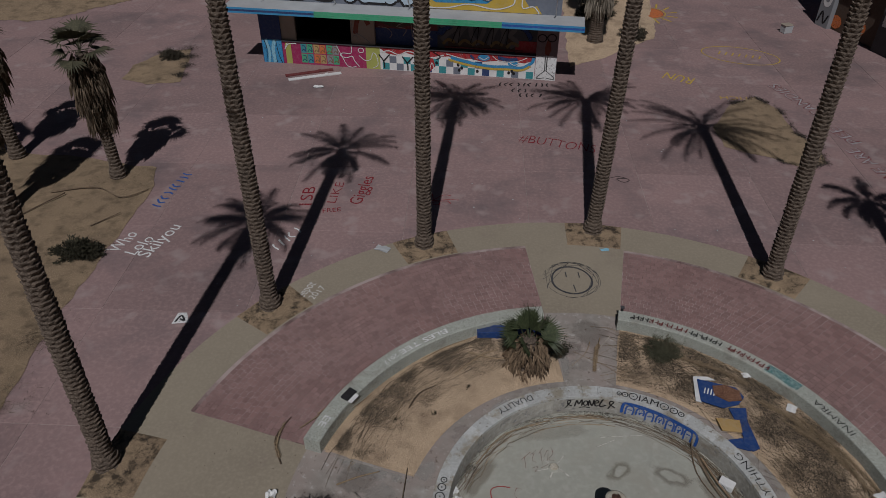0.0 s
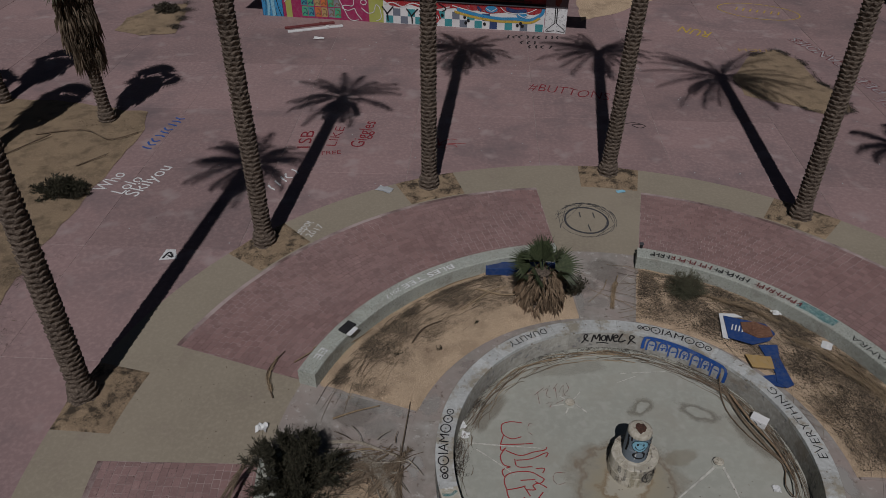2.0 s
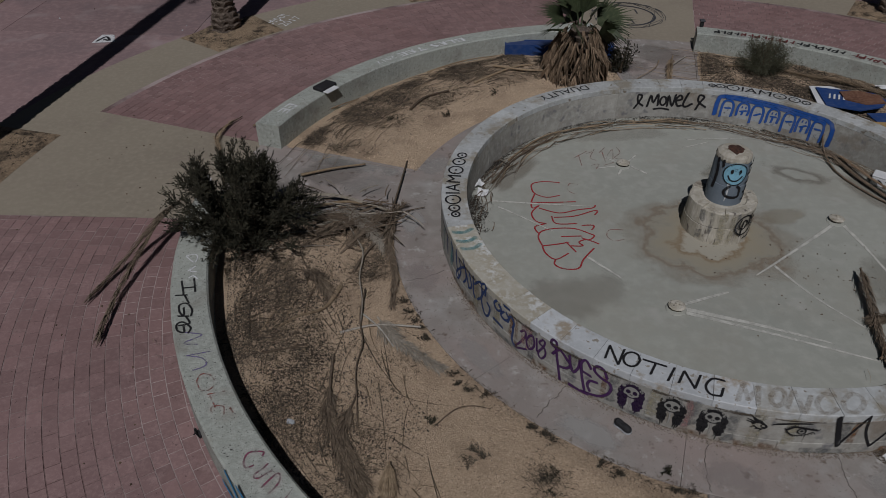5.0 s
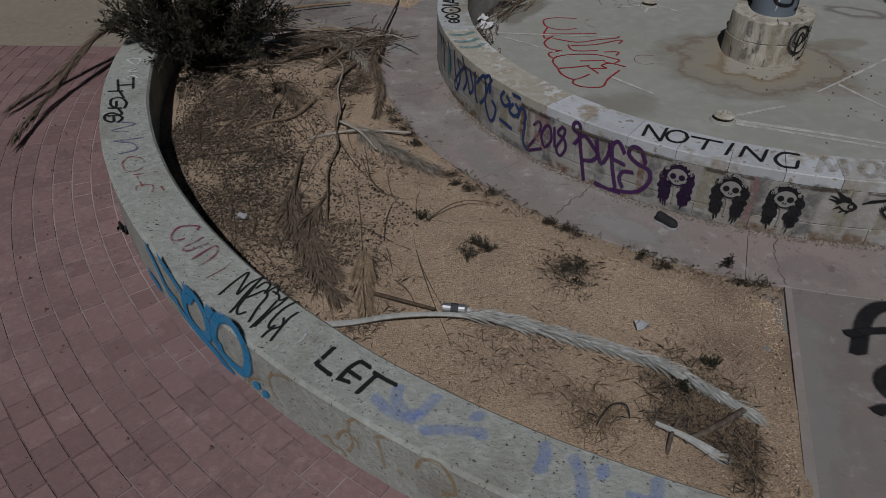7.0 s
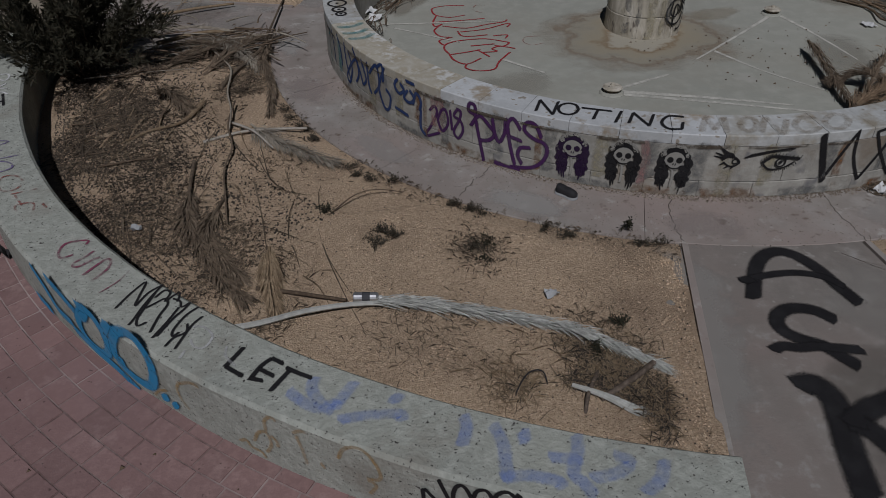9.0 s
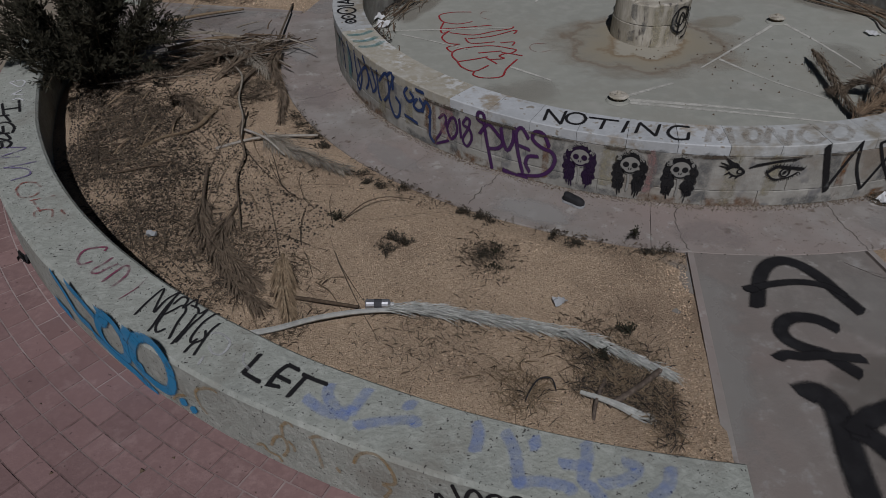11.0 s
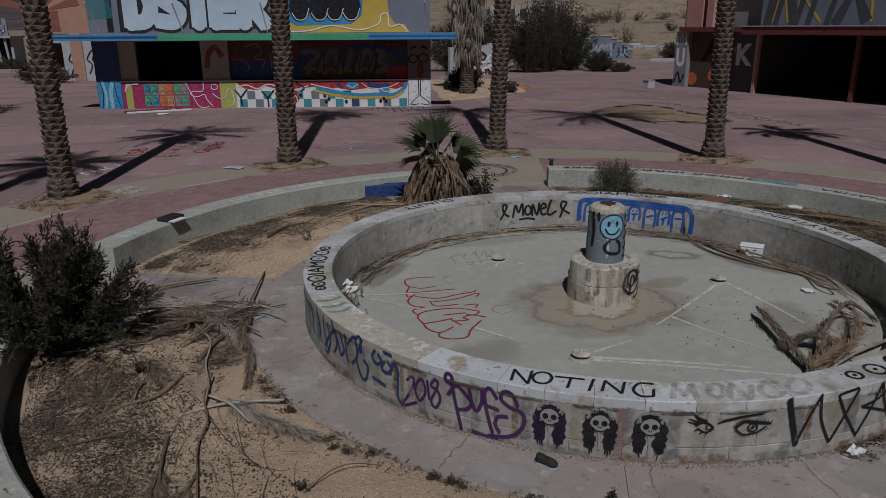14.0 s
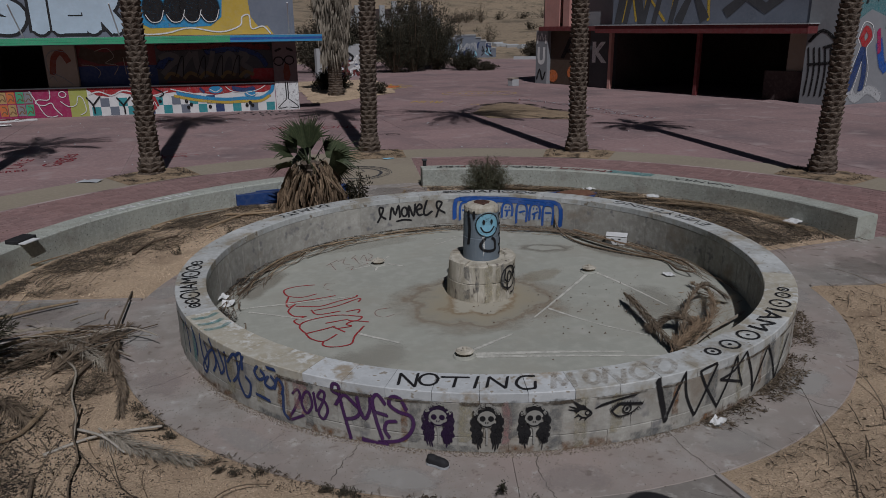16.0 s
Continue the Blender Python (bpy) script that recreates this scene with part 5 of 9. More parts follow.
for x in (-12.0, -5.95, -0.2, -9.0):
    bm = bmesh.new()
    box_bm(bm, 0, 0, 0, 0.035, 1.5, 0.035)
    st = obj("stay_rod", bm, "white", aw)
    st.location, st.rotation_euler = (x, -0.55, 3.2), (radians(-46), 0, 0)
# counter mural
tile_cols = (("green", "teal"), ("orange", "ochre"), ("grey", "green"))
for c in range(3):
    for r in range(2):
        for q in range(2):
            x0 = -10.72 + c * 0.56 + q * 0.27
            kbox("painted_tile", x0, x0 + 0.25, -0.006, 0.004, 0.08 + r * 0.43, 0.47 + r * 0.43, tile_cols[c][(q + r) % 2], counter)
            S = on_wall(x0 + 0.03, -0.009, 0.1 + r * 0.43)
            Paint().line(S, [(0.0, 0.04), (0.09, 0.14), (0.18, 0.05), (0.16, 0.26), (0.05, 0.3)], 0.035).done("brown" if c else "navy", counter, "", "motif")
kbox("mural_panel", -7.9, -7.3, -0.005, 0.002, 0.0, 0.97, "lime", counter, "yellow-green stripe of the mural")
kbox("mural_panel", -11.4, -11.15, -0.005, 0.002, 0.0, 0.9, "lime", counter)
kbox("mural_panel", -7.3, -0.86, -0.005, 0.002, 0.0, 0.97, "white", counter, "white base of the checked mural")
for i in range(21):
    for r in range(2):
        if (i + r) % 2 == 0 and not (r == 1 and i > 13):
            x0 = -7.2 + i * 0.3
            kbox("check_square", x0, x0 + 0.295, -0.010, 0.0, 0.015 + 0.3 * r, 0.31 + 0.3 * r, ("teal", "slate", "teal", "navy")[(i // 2 + r) % 4], counter)
S = on_wall(0, -0.013, 0)
# sweeping band of many colours over the checks
Paint().area(S, [(-7.3, 0.93), (-7.0, 0.72), (-6.6, 0.66), (-6.2, 0.80), (-5.8, 0.70), (-5.4, 0.62), (-4.9, 0.70), (-4.4, 0.76), (-4.0, 0.66), (-3.5, 0.72), (-3.0, 0.62), (-2.4, 0.70), (-1.8, 0.72), (-1.3, 0.66), (-0.9, 0.8), (-0.87, 0.965), (-7.3, 0.965)]).done("red", counter, "red waves", "mural_band")
Paint().area(S, [(-5.75, 0.06), (-5.2, 0.04), (-4.95, 0.3), (-5.05, 0.62), (-5.5, 0.66), (-5.8, 0.4)]).done("red", counter, "red painted letter", "mural_band")
S = on_wall(0, -0.017, 0)
Paint().line(S, [(-4.4, 0.62), (-3.9, 0.50), (-3.3, 0.40), (-2.6, 0.34), (-2.0, 0.36), (-1.4, 0.36), (-1.05, 0.55)], 0.10).done("yellow", counter, "yellow wavy edge", "mural_band")
Paint().line(S, [(-4.3, 0.72), (-3.8, 0.60), (-3.2, 0.50), (-2.6, 0.44), (-2.0, 0.47), (-1.4, 0.46), (-1.0, 0.7), (-0.93, 0.9)], 0.13).dot(S, -2.95, 0.80, 0.24, 0.13, 14).dot(S, -1.75, 0.62, 0.2, 0.12, 14).done("skyblue", counter, "bright blue waves", "mural_band")
Paint().line(S, [(-2.35, 0.84), (-1.95, 0.76), (-1.6, 0.82)], 0.16).line(S, [(-3.5, 0.86), (-3.35, 0.72)], 0.1).done("navy", counter, "dark blue waves", "mural_band")
S = on_wall(0, -0.021, 0)
g = Paint().line(S, [(-7.25, 0.75), (-6.9, 0.84), (-6.5, 0.70), (-6.1, 0.86), (-5.6, 0.74), (-5.1, 0.66), (-4.6, 0.8)], 0.045).line(S, [(-4.5, 0.86), (-4.0, 0.74), (-3.5, 0.64)], 0.04)
g.line(S, [(-3.15, 0.82), (-2.95, 0.72), (-2.75, 0.84)], 0.03).line(S, [(-1.9, 0.66), (-1.7, 0.56), (-1.5, 0.64)], 0.03).line(S, [(-2.6, 0.9), (-2.35, 0.72), (-1.9, 0.68), (-1.5, 0.75), (-1.2, 0.9)], 0.03)
# face and curls on the magenta part
g.line(S, [(-11.3, 0.9), (-11.42, 0.62), (-11.25, 0.86), (-10.9, 0.9)], 0.04).line(S, [(-9.15, 0.93), (-8.95, 0.5), (-8.75, 0.1), (-8.55, 0.02), (-8.35, 0.06)], 0.03)
g.line(S, [(-8.5, 0.95), (-8.55, 0.62), (-8.9, 0.62), (-9.0, 0.5), (-8.75, 0.42), (-8.5, 0.5), (-8.4, 0.3), (-8.2, 0.06)], 0.032).line(S, [(-8.2, 0.55), (-7.95, 0.36), (-7.7, 0.42), (-7.6, 0.7), (-7.45, 0.6), (-7.4, 0.2), (-7.6, 0.06)], 0.032)
g.dot(S, -8.1, 0.78, 0.12, 0.1, 12, 0.03).line(S, [(-5.65, 0.1), (-5.55, 0.5), (-5.3, 0.45), (-5.35, 0.25), (-5.55, 0.25)], 0.03).line(S, [(-5.2, 0.1), (-5.1, 0.45), (-5.0, 0.15)], 0.03)
g.done("white", counter, "white outlines", "mural_band")
g = Paint()
for x, z in ((-7.15, 0.38), (-6.15, 0.34)):
    g.line(S, [(x - 0.2, z + 0.28), (x, z), (x + 0.03, z - 0.3)], 0.06).line(S, [(x, z), (x + 0.26, z + 0.3)], 0.06)
for x, z in ((-4.0, 0.42), (-3.85, 0.3), (-3.95, 0.2), (-3.2, 0.2), (-1.9, 0.22), (-1.78, 0.3), (-1.7, 0.2), (-4.9, 0.45)):
    g.dot(S, x, z, 0.06, 0.07, 9)
g.line(S, [(-5.05, 0.9), (-4.75, 0.72), (-4.9, 0.6)], 0.05)
g.done("black", counter, "black scrawls", "mural_band")
# pillars: bright lower parts stop at the awning's shadow edge, painted in
S = on_wall(KL, -0.014, 0)
Paint().area(S, [(0.02, 0), (0.88, 0), (0.88, 1.02), (0.02, 1.02)]).done("skyblue", lp, "bright blue sunlit part below the painted shade", "panel")
S = on_wall(KL, -0.018, 0)
Paint().line(S, [(0.25, 0.02), (0.3, 0.5), (0.2, 1.0)], 0.12).line(S, [(0.5, 0.02), (0.48, 0.6), (0.6, 1.0)], 0.16).done("lightblue", lp, "pale blue streaks", "streak")
Paint().line(S, [(0.6, 0.02), (0.52, 0.6), (0.62, 1.0)], 0.03).line(S, [(0.12, 0.02), (0.2, 0.6), (0.12, 1.0)], 0.03).line(S, [(0.82, 0.0), (0.7, 0.4), (0.64, 1.0)], 0.03).done("black", lp, "", "outline")
S = on_wall(-0.85, -0.014, 0)
Paint().area(S, [(0.01, 0), (0.84, 0), (0.84, 1.03), (0.01, 1.03)]).done("white", rp, "white sunlit part below the painted shade", "panel")
S = on_wall(-0.85, -0.018, 0)
Paint().area(S, [(0.36, 1.1), (0.5, 1.05), (0.6, 1.25), (0.55, 1.6), (0.42, 1.7), (0.34, 1.4)]).done("rust2", rp, "", "painted_nose")
g = Paint().dot(S, 0.2, 1.75, 0.17, 0.15, 14, 0.045).dot(S, 0.58, 1.78, 0.17, 0.15, 14, 0.045).line(S, [(0.37, 1.8), (0.42, 1.8)], 0.04)
g.line(S, [(0.1, 2.1), (0.3, 2.2)], 0.08).line(S, [(0.5, 2.2), (0.72, 2.12)], 0.08).line(S, [(0.38, 1.0), (0.40, 0.4)], 0.04).line(S, [(0.46, 1.0), (0.46, 0.4)], 0.04)
g.line(S, [(0.4, 0.4), (0.1, 0.12), (0.12, 0.06), (0.4, 0.1)], 0.03).line(S, [(0.46, 0.4), (0.78, 0.14), (0.74, 0.06), (0.48, 0.1)], 0.03)
g.done("black", rp, "black outlines", "outline")
# lettering of the upper wall
GLYPH = {"D": [[(0, 0), (0, 1.25)], [(0, 0.05), (0.5, 0.1), (0.72, 0.6), (0.5, 1.15), (0, 1.22)]], "S": [[(0.7, 1.15), (0.3, 1.22), (0.05, 0.95), (0.35, 0.65), (0.7, 0.4), (0.5, 0.06), (0.0, 0.1)]],
         "T": [[(-0.05, 1.2), (0.8, 1.2)], [(0.38, 1.2), (0.38, 0.0)]], "E": [[(0, 0), (0, 1.2)], [(0, 0.05), (0.65, 0.05)], [(0, 0.62), (0.55, 0.62)], [(0, 1.18), (0.65, 1.18)]],
         "R": [[(0, 0), (0, 1.2)], [(0, 1.18), (0.5, 1.15), (0.62, 0.85), (0.4, 0.6), (0, 0.58)], [(0.25, 0.6), (0.7, 0.0)]]}
for w, y, mt, lab in ((0.62, -0.030, "black", "black letter outlines"), (0.45, -0.046, "bluewhite", "big bluish-white bubble letters")):
    for i, ch in enumerate("DSTER"):
        g = Paint()
        for st in GLYPH[ch]:
            q = [(-10.85 + 1.02 * i + p[0] * 1.05, 3.04 + p[1] * 1.05) for p in st]
            g.line(on_wall(0, y, 0), q, w, len(q) > 2)
            for p in (q[0], q[-1]):
                g.dot(on_wall(0, y, 0), p[0], p[1], w / 2, n=14)
        g.done(M[mt], upper, lab, "bubble_letter")
g = Paint()
for x in (-11.75, -11.3):
    g.area(on_wall(0, -0.028, 0), [(x, 2.75), (x + 0.22, 2.75), (x + 0.25, 4.25), (x + 0.02, 4.25)])
g.done("black", upper, "black painted bars")
S = on_wall(0, -0.030, 0)
Paint().area(S, [(-5.4, 2.7), (-0.75, 2.7), (-0.95, 3.0), (-1.25, 2.95), (-1.5, 3.3), (-1.6, 4.28), (-5.5, 4.28), (-5.3, 3.2)]).done(M["yellow"], upper, "yellow painted block")
Paint().area(S, [(-12.4, 3.2), (-11.5, 3.25), (-11.6, 4.2), (-12.4, 4.25)]).done("teal", upper, "turquoise paint patch")
S = on_wall(0, -0.036, 0)
Paint().area(S, [(-5.2, 3.1), (-4.9, 2.95), (-2.9, 3.0), (-2.5, 3.3), (-2.4, 4.25), (-5.2, 4.25)]).done("skyblue", upper, "blue painted cloud")
S = on_wall(0, -0.044, 0)
g = Paint()
for x in (-4.75, -4.05, -3.5, -2.9):
    g.dot(S, x, 3.6, 0.36, 0.5, 16)
g.done("black", upper, "black bubble letters")
S = on_wall(0, -0.048, 0)
g = Paint()
for x in (-4.75, -4.05, -3.5, -2.9):
    g.line(S, [(x - 0.28, 3.4), (x - 0.1, 3.16), (x + 0.2, 3.2), (x + 0.34, 3.55)], 0.03)
g.line(S, [(-5.45, 3.0), (-5.2, 2.76), (-4.4, 2.78), (-3.6, 2.95), (-2.6, 2.8), (-1.9, 3.0), (-1.8, 3.3), (-1.55, 3.35), (-1.5, 2.9), (-1.1, 2.98), (-0.85, 2.72)], 0.05)
g.done("white", upper, "white outlines")
S = on_wall(0, 0.19, 0)
# shutter lettering in dimmed paints, shade under the awning mixed into them
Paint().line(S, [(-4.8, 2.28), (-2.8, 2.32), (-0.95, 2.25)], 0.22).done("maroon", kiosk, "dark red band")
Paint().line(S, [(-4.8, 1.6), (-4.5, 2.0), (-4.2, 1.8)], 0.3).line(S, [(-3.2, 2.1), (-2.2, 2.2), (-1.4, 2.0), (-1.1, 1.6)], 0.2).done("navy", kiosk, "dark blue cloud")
Paint().line(S, [(-4.4, 1.25), (-3.4, 1.2), (-2.4, 1.22), (-1.7, 1.25)], 0.2).line(S, [(-2.0, 1.5), (-1.6, 1.35)], 0.14).done("dimbrown", kiosk, "brown painted shade under the awning")
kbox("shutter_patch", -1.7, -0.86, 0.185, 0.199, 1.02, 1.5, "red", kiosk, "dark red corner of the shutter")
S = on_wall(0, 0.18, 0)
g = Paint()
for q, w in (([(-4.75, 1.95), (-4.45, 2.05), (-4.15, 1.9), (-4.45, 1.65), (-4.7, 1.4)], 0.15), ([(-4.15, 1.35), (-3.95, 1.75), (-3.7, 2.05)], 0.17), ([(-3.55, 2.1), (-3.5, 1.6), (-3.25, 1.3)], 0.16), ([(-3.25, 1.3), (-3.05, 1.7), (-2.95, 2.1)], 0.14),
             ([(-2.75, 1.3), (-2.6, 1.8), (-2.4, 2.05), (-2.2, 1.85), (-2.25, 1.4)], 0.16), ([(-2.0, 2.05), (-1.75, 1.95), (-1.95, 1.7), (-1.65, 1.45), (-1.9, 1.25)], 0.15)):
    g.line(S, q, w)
g.done("dimgrey", kiosk, "grey slanting letter shapes dimmed for awning shade")
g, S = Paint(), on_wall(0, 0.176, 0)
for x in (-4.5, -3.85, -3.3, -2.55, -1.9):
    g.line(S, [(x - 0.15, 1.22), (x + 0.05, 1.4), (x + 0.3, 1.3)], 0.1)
g.done("dimochre", kiosk, "ochre lower edges of the letters, dimmed for shade")
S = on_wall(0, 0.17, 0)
g = Paint()
for x in (-4.05, -3.3, -2.7, -2.1):
    g.line(S, [(x - 0.25, 1.3), (x - 0.05, 1.85), (x + 0.08, 1.95), (x + 0.02, 1.3)], 0.03)
g.done("black", kiosk, "thin black outlines")
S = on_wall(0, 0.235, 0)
Paint().line(S, [(-7.3, 2.15), (-6.6, 1.95), (-6.0, 2.05), (-5.3, 1.9)], 0.34).done("dimbrown", kiosk, "brown painted shade under the awning")
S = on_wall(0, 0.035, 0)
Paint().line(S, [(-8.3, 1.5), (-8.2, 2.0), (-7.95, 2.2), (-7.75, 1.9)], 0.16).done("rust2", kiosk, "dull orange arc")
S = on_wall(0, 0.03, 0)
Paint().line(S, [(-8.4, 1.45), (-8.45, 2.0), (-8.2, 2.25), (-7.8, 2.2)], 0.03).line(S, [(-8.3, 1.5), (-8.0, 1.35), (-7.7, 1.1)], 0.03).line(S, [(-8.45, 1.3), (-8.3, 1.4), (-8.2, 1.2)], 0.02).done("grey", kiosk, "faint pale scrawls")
S = on_wall(0, 0.225, 0)
g = Paint()
for q in ([(-7.4, 1.75), (-7.0, 1.7), (-6.8, 1.5), (-6.9, 1.3)], [(-6.9, 2.2), (-6.5, 2.3), (-6.3, 2.0), (-6.6, 1.8), (-6.2, 1.7), (-6.35, 1.4)], [(-6.0, 2.0), (-5.95, 1.4)], [(-5.7, 1.9), (-5.3, 1.8), (-5.5, 1.5), (-5.1, 1.35)]):
    g.line(S, q, 0.028)
g.done("faded", kiosk, "thin dim orange scrawl")

# ---- market building ----
market = new("market_building")
market.matrix_world = pose(16.55, 35.49, 0, 0, 0, math.degrees(math.atan2(21.18 - 35.49, 21.5 - 16.55)))
tagged(market, "abandoned building with wide dark openings and maroon beams", "building")
kbox("pier", 0, 0.8, 0, 0.5, 0, 2.6, "grey", market, "grey pier with a white letter and crown")
kbox("infill_wall", 0.8, 3.6, 0.25, 0.45, 0, 2.6, "dimbrown", market, "dark brown mural wall")
kbox("pier", 3.6, 4.85, 0.05, 0.5, 0, 2.6, "darkgrey", market)
kbox("post", 4.85, 5.0, -0.1, 0.08, 0, 2.55, "pink", market, "faded pink post")
kbox("post", 9.45, 9.6, -0.1, 0.08, 0, 2.55, "maroon", market, "maroon post")
kbox("end_pier", 13.95, 15.15, 0, 0.5, 0, 5.0, "grey", market, "pale end wall with black lettering")
kbox("beam", 4.5, 14.3, -0.7, 0.3, 2.5, 2.82, "maroon", market, "maroon fascia beam")
kbox("ledge", 4.45, 14.35, -0.74, 0.0, 2.82, 2.86, "palegrey", market)
fasc = kbox("fascia", 4.85, 13.95, 0.05, 0.3, 2.86, 5.2, "slate", market, "grey upper wall with sprayed letters")
kbox("column", 0.6, 1.6, -0.05, 0.5, 2.6, 5.2, "pink", market, "salmon pink upper column")
kbox("column", 1.9, 2.3, -0.1, 0.5, 2.6, 5.2, "pink", market, "salmon pink upper column")
kbox("upper_wall", 0, 4.85, 0.5, 0.7, 2.6, 5.2, "grey", market)
kbox("beam", 0.3, 4.5, -0.15, 0.3, 2.6, 2.8, "maroon", market)
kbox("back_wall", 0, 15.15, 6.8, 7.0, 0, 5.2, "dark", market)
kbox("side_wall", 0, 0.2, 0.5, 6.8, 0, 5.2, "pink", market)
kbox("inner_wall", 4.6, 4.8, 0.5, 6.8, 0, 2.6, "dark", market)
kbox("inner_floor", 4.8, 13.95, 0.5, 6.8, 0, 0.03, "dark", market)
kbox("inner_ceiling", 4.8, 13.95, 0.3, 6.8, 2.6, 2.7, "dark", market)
kbox("roof", 0, 15.15, 0, 7.0, 5.2, 5.35, "grey", market)
kbox("pale_board", 13.0, 13.9, 0.6, 0.65, 1.1, 2.5, "faded", market, "pale weathered board")
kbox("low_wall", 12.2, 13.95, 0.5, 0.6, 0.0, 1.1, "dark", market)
S = on_wall(0, -0.01, 0)
Paint().text(S, "U", 0.12, 1.0, 0.55, 0.8, 0.05).line(S, [(0.1, 2.0), (0.15, 2.4), (0.27, 2.15), (0.4, 2.5), (0.52, 2.15), (0.66, 2.4), (0.7, 2.0)], 0.09, False).done(M["white"], market, "white letter under a crown")
Paint().line(S, [(0.1, 0.2), (0.3, 0.7), (0.5, 0.2), (0.7, 0.6)], 0.1).done("black", market, "black scrawl")
S = on_wall(0, 0.035, 0)
Paint().text(S, "K", 3.75, 1.2, 0.9, 0.9, 0.04).done("white", market, "white letter")
S = on_wall(0, 0.235, 0)
Paint().text(S, "A", 1.5, 1.3, 1.3, 1.0, 0.02).done("black", market, "black letter")
Paint().dot(S, 1.0, 0.4, 0.35, 0.3).dot(S, 2.4, 0.6, 0.4, 0.35).done("orange", market, "orange blobs of paint")
S = on_wall(0, 0.04, 0)
g = Paint()
for q in ([(5.4, 2.95), (5.8, 4.8)], [(5.8, 4.8), (6.2, 3.0)], [(6.6, 3.0), (6.8, 4.9)], [(6.8, 4.9), (7.6, 4.2), (6.9, 3.9), (7.7, 3.0)], [(8.0, 3.0), (8.2, 4.8)], [(9.8, 3.0), (9.7, 4.5), (10.1, 4.6)]):
    g.line(S, q, 0.13, False)
g.done("yellow", fasc, "yellow sprayed letters")
S = on_wall(0, 0.035, 0)
g = Paint()
for q in ([(5.2, 2.95), (5.6, 4.9)], [(6.0, 4.9), (6.5, 2.9)], [(8.4, 3.0), (9.0, 4.2), (9.6, 3.1)], [(10.6, 3.3), (11.4, 3.9), (12.2, 3.4), (13.0, 4.0)]):
    g.line(S, q, 0.34, False)
for x in (5.75, 6.75, 7.3, 8.15):
    g.line(S, [(x - 0.15, 2.95), (x + 0.1, 4.0), (x + 0.3, 5.0)], 0.2, False)
g.done(M["darkgrey"], fasc, "dark sprayed letters")
S = on_wall(0, -0.01, 0)
g = Paint()
for i in range(5):
    g.line(S, [(14.1 + 0.2 * i, 0.3), (14.15 + 0.2 * i, 1.2), (14.05 + 0.2 * i, 2.0)], 0.07)
g.line(S, [(14.05, 2.2), (14.5, 2.6), (15.0, 2.2), (14.6, 2.0)], 0.12).line(S, [(14.1, 1.4), (15.0, 1.5)], 0.1)
g.done("black", market, "black sprayed drawing")
annex = new("mural_wall")
annex.matrix_world = pose(21.7, 21.15, 0, 0, 0, 5)
tagged(annex, "wall with bright teal, red and blue graffiti", "wall")
kbox("wall", 0, 9, 0, 0.25, 0, 5.2, "grey", annex)
S0 = on_wall(0, -0.006, 0)
LOCAL.add("mural_wall")
bpy.context.view_layer.update()
Paint().area(S0, [(0.15, 3.2), (0.5, 2.95), (1.1, 3.3), (1.9, 3.05), (4.5, 3.2), (4.5, 5.1), (0.1, 5.15)]).done("teal", annex, "turquoise painted ground", "graffiti")
S1 = on_wall(0, -0.012, 0)
for mat, q, w in (("black", [(0.35, 3.6), (0.6, 4.9)], 0.12), ("black", [(0.8, 3.5), (1.0, 4.9), (1.35, 3.6), (1.5, 4.9)], 0.12), ("red", [(0.75, 2.3), (0.95, 2.65), (1.2, 2.4), (1.0, 2.1), (0.8, 2.3)], 0.22), ("navy", [(0.9, 2.0), (0.7, 1.2), (0.45, 0.5)], 0.3), ("navy", [(0.95, 1.9), (1.15, 1.2), (1.1, 0.5)], 0.26),
                  ("palegrey", [(0.2, 0.15), (0.5, 0.5), (0.9, 0.2), (1.5, 0.5), (2.2, 0.2)], 0.35), ("blue", [(1.7, 2.2), (2.2, 1.2), (2.8, 2.0), (3.6, 1.0)], 0.35), ("green", [(2.0, 2.8), (2.6, 2.4), (3.4, 2.9)], 0.3), ("magenta", [(1.6, 2.6), (1.8, 1.8)], 0.2)):
    Paint().line(S1, q, w).done(mat, annex, "", "graffiti")
S2 = on_wall(0, -0.018, 0)
for q in ([(0.6, 2.3), (0.8, 2.85), (1.25, 2.75), (1.35, 2.3), (1.1, 1.95), (1.35, 1.2), (1.3, 0.4)], [(0.6, 2.3), (0.75, 2.0), (0.5, 1.3), (0.25, 0.4)], [(0.95, 1.5), (0.8, 0.9), (0.65, 0.4)]):
    Paint().line(S2, q, 0.035).done("white", annex, "", "outline")

# ---- ruins and low walls in the distance ----
M["ruinwhite"] = paint("flaking_white_plaster", (0.36, 0.37, 0.38), 0.5, 6)


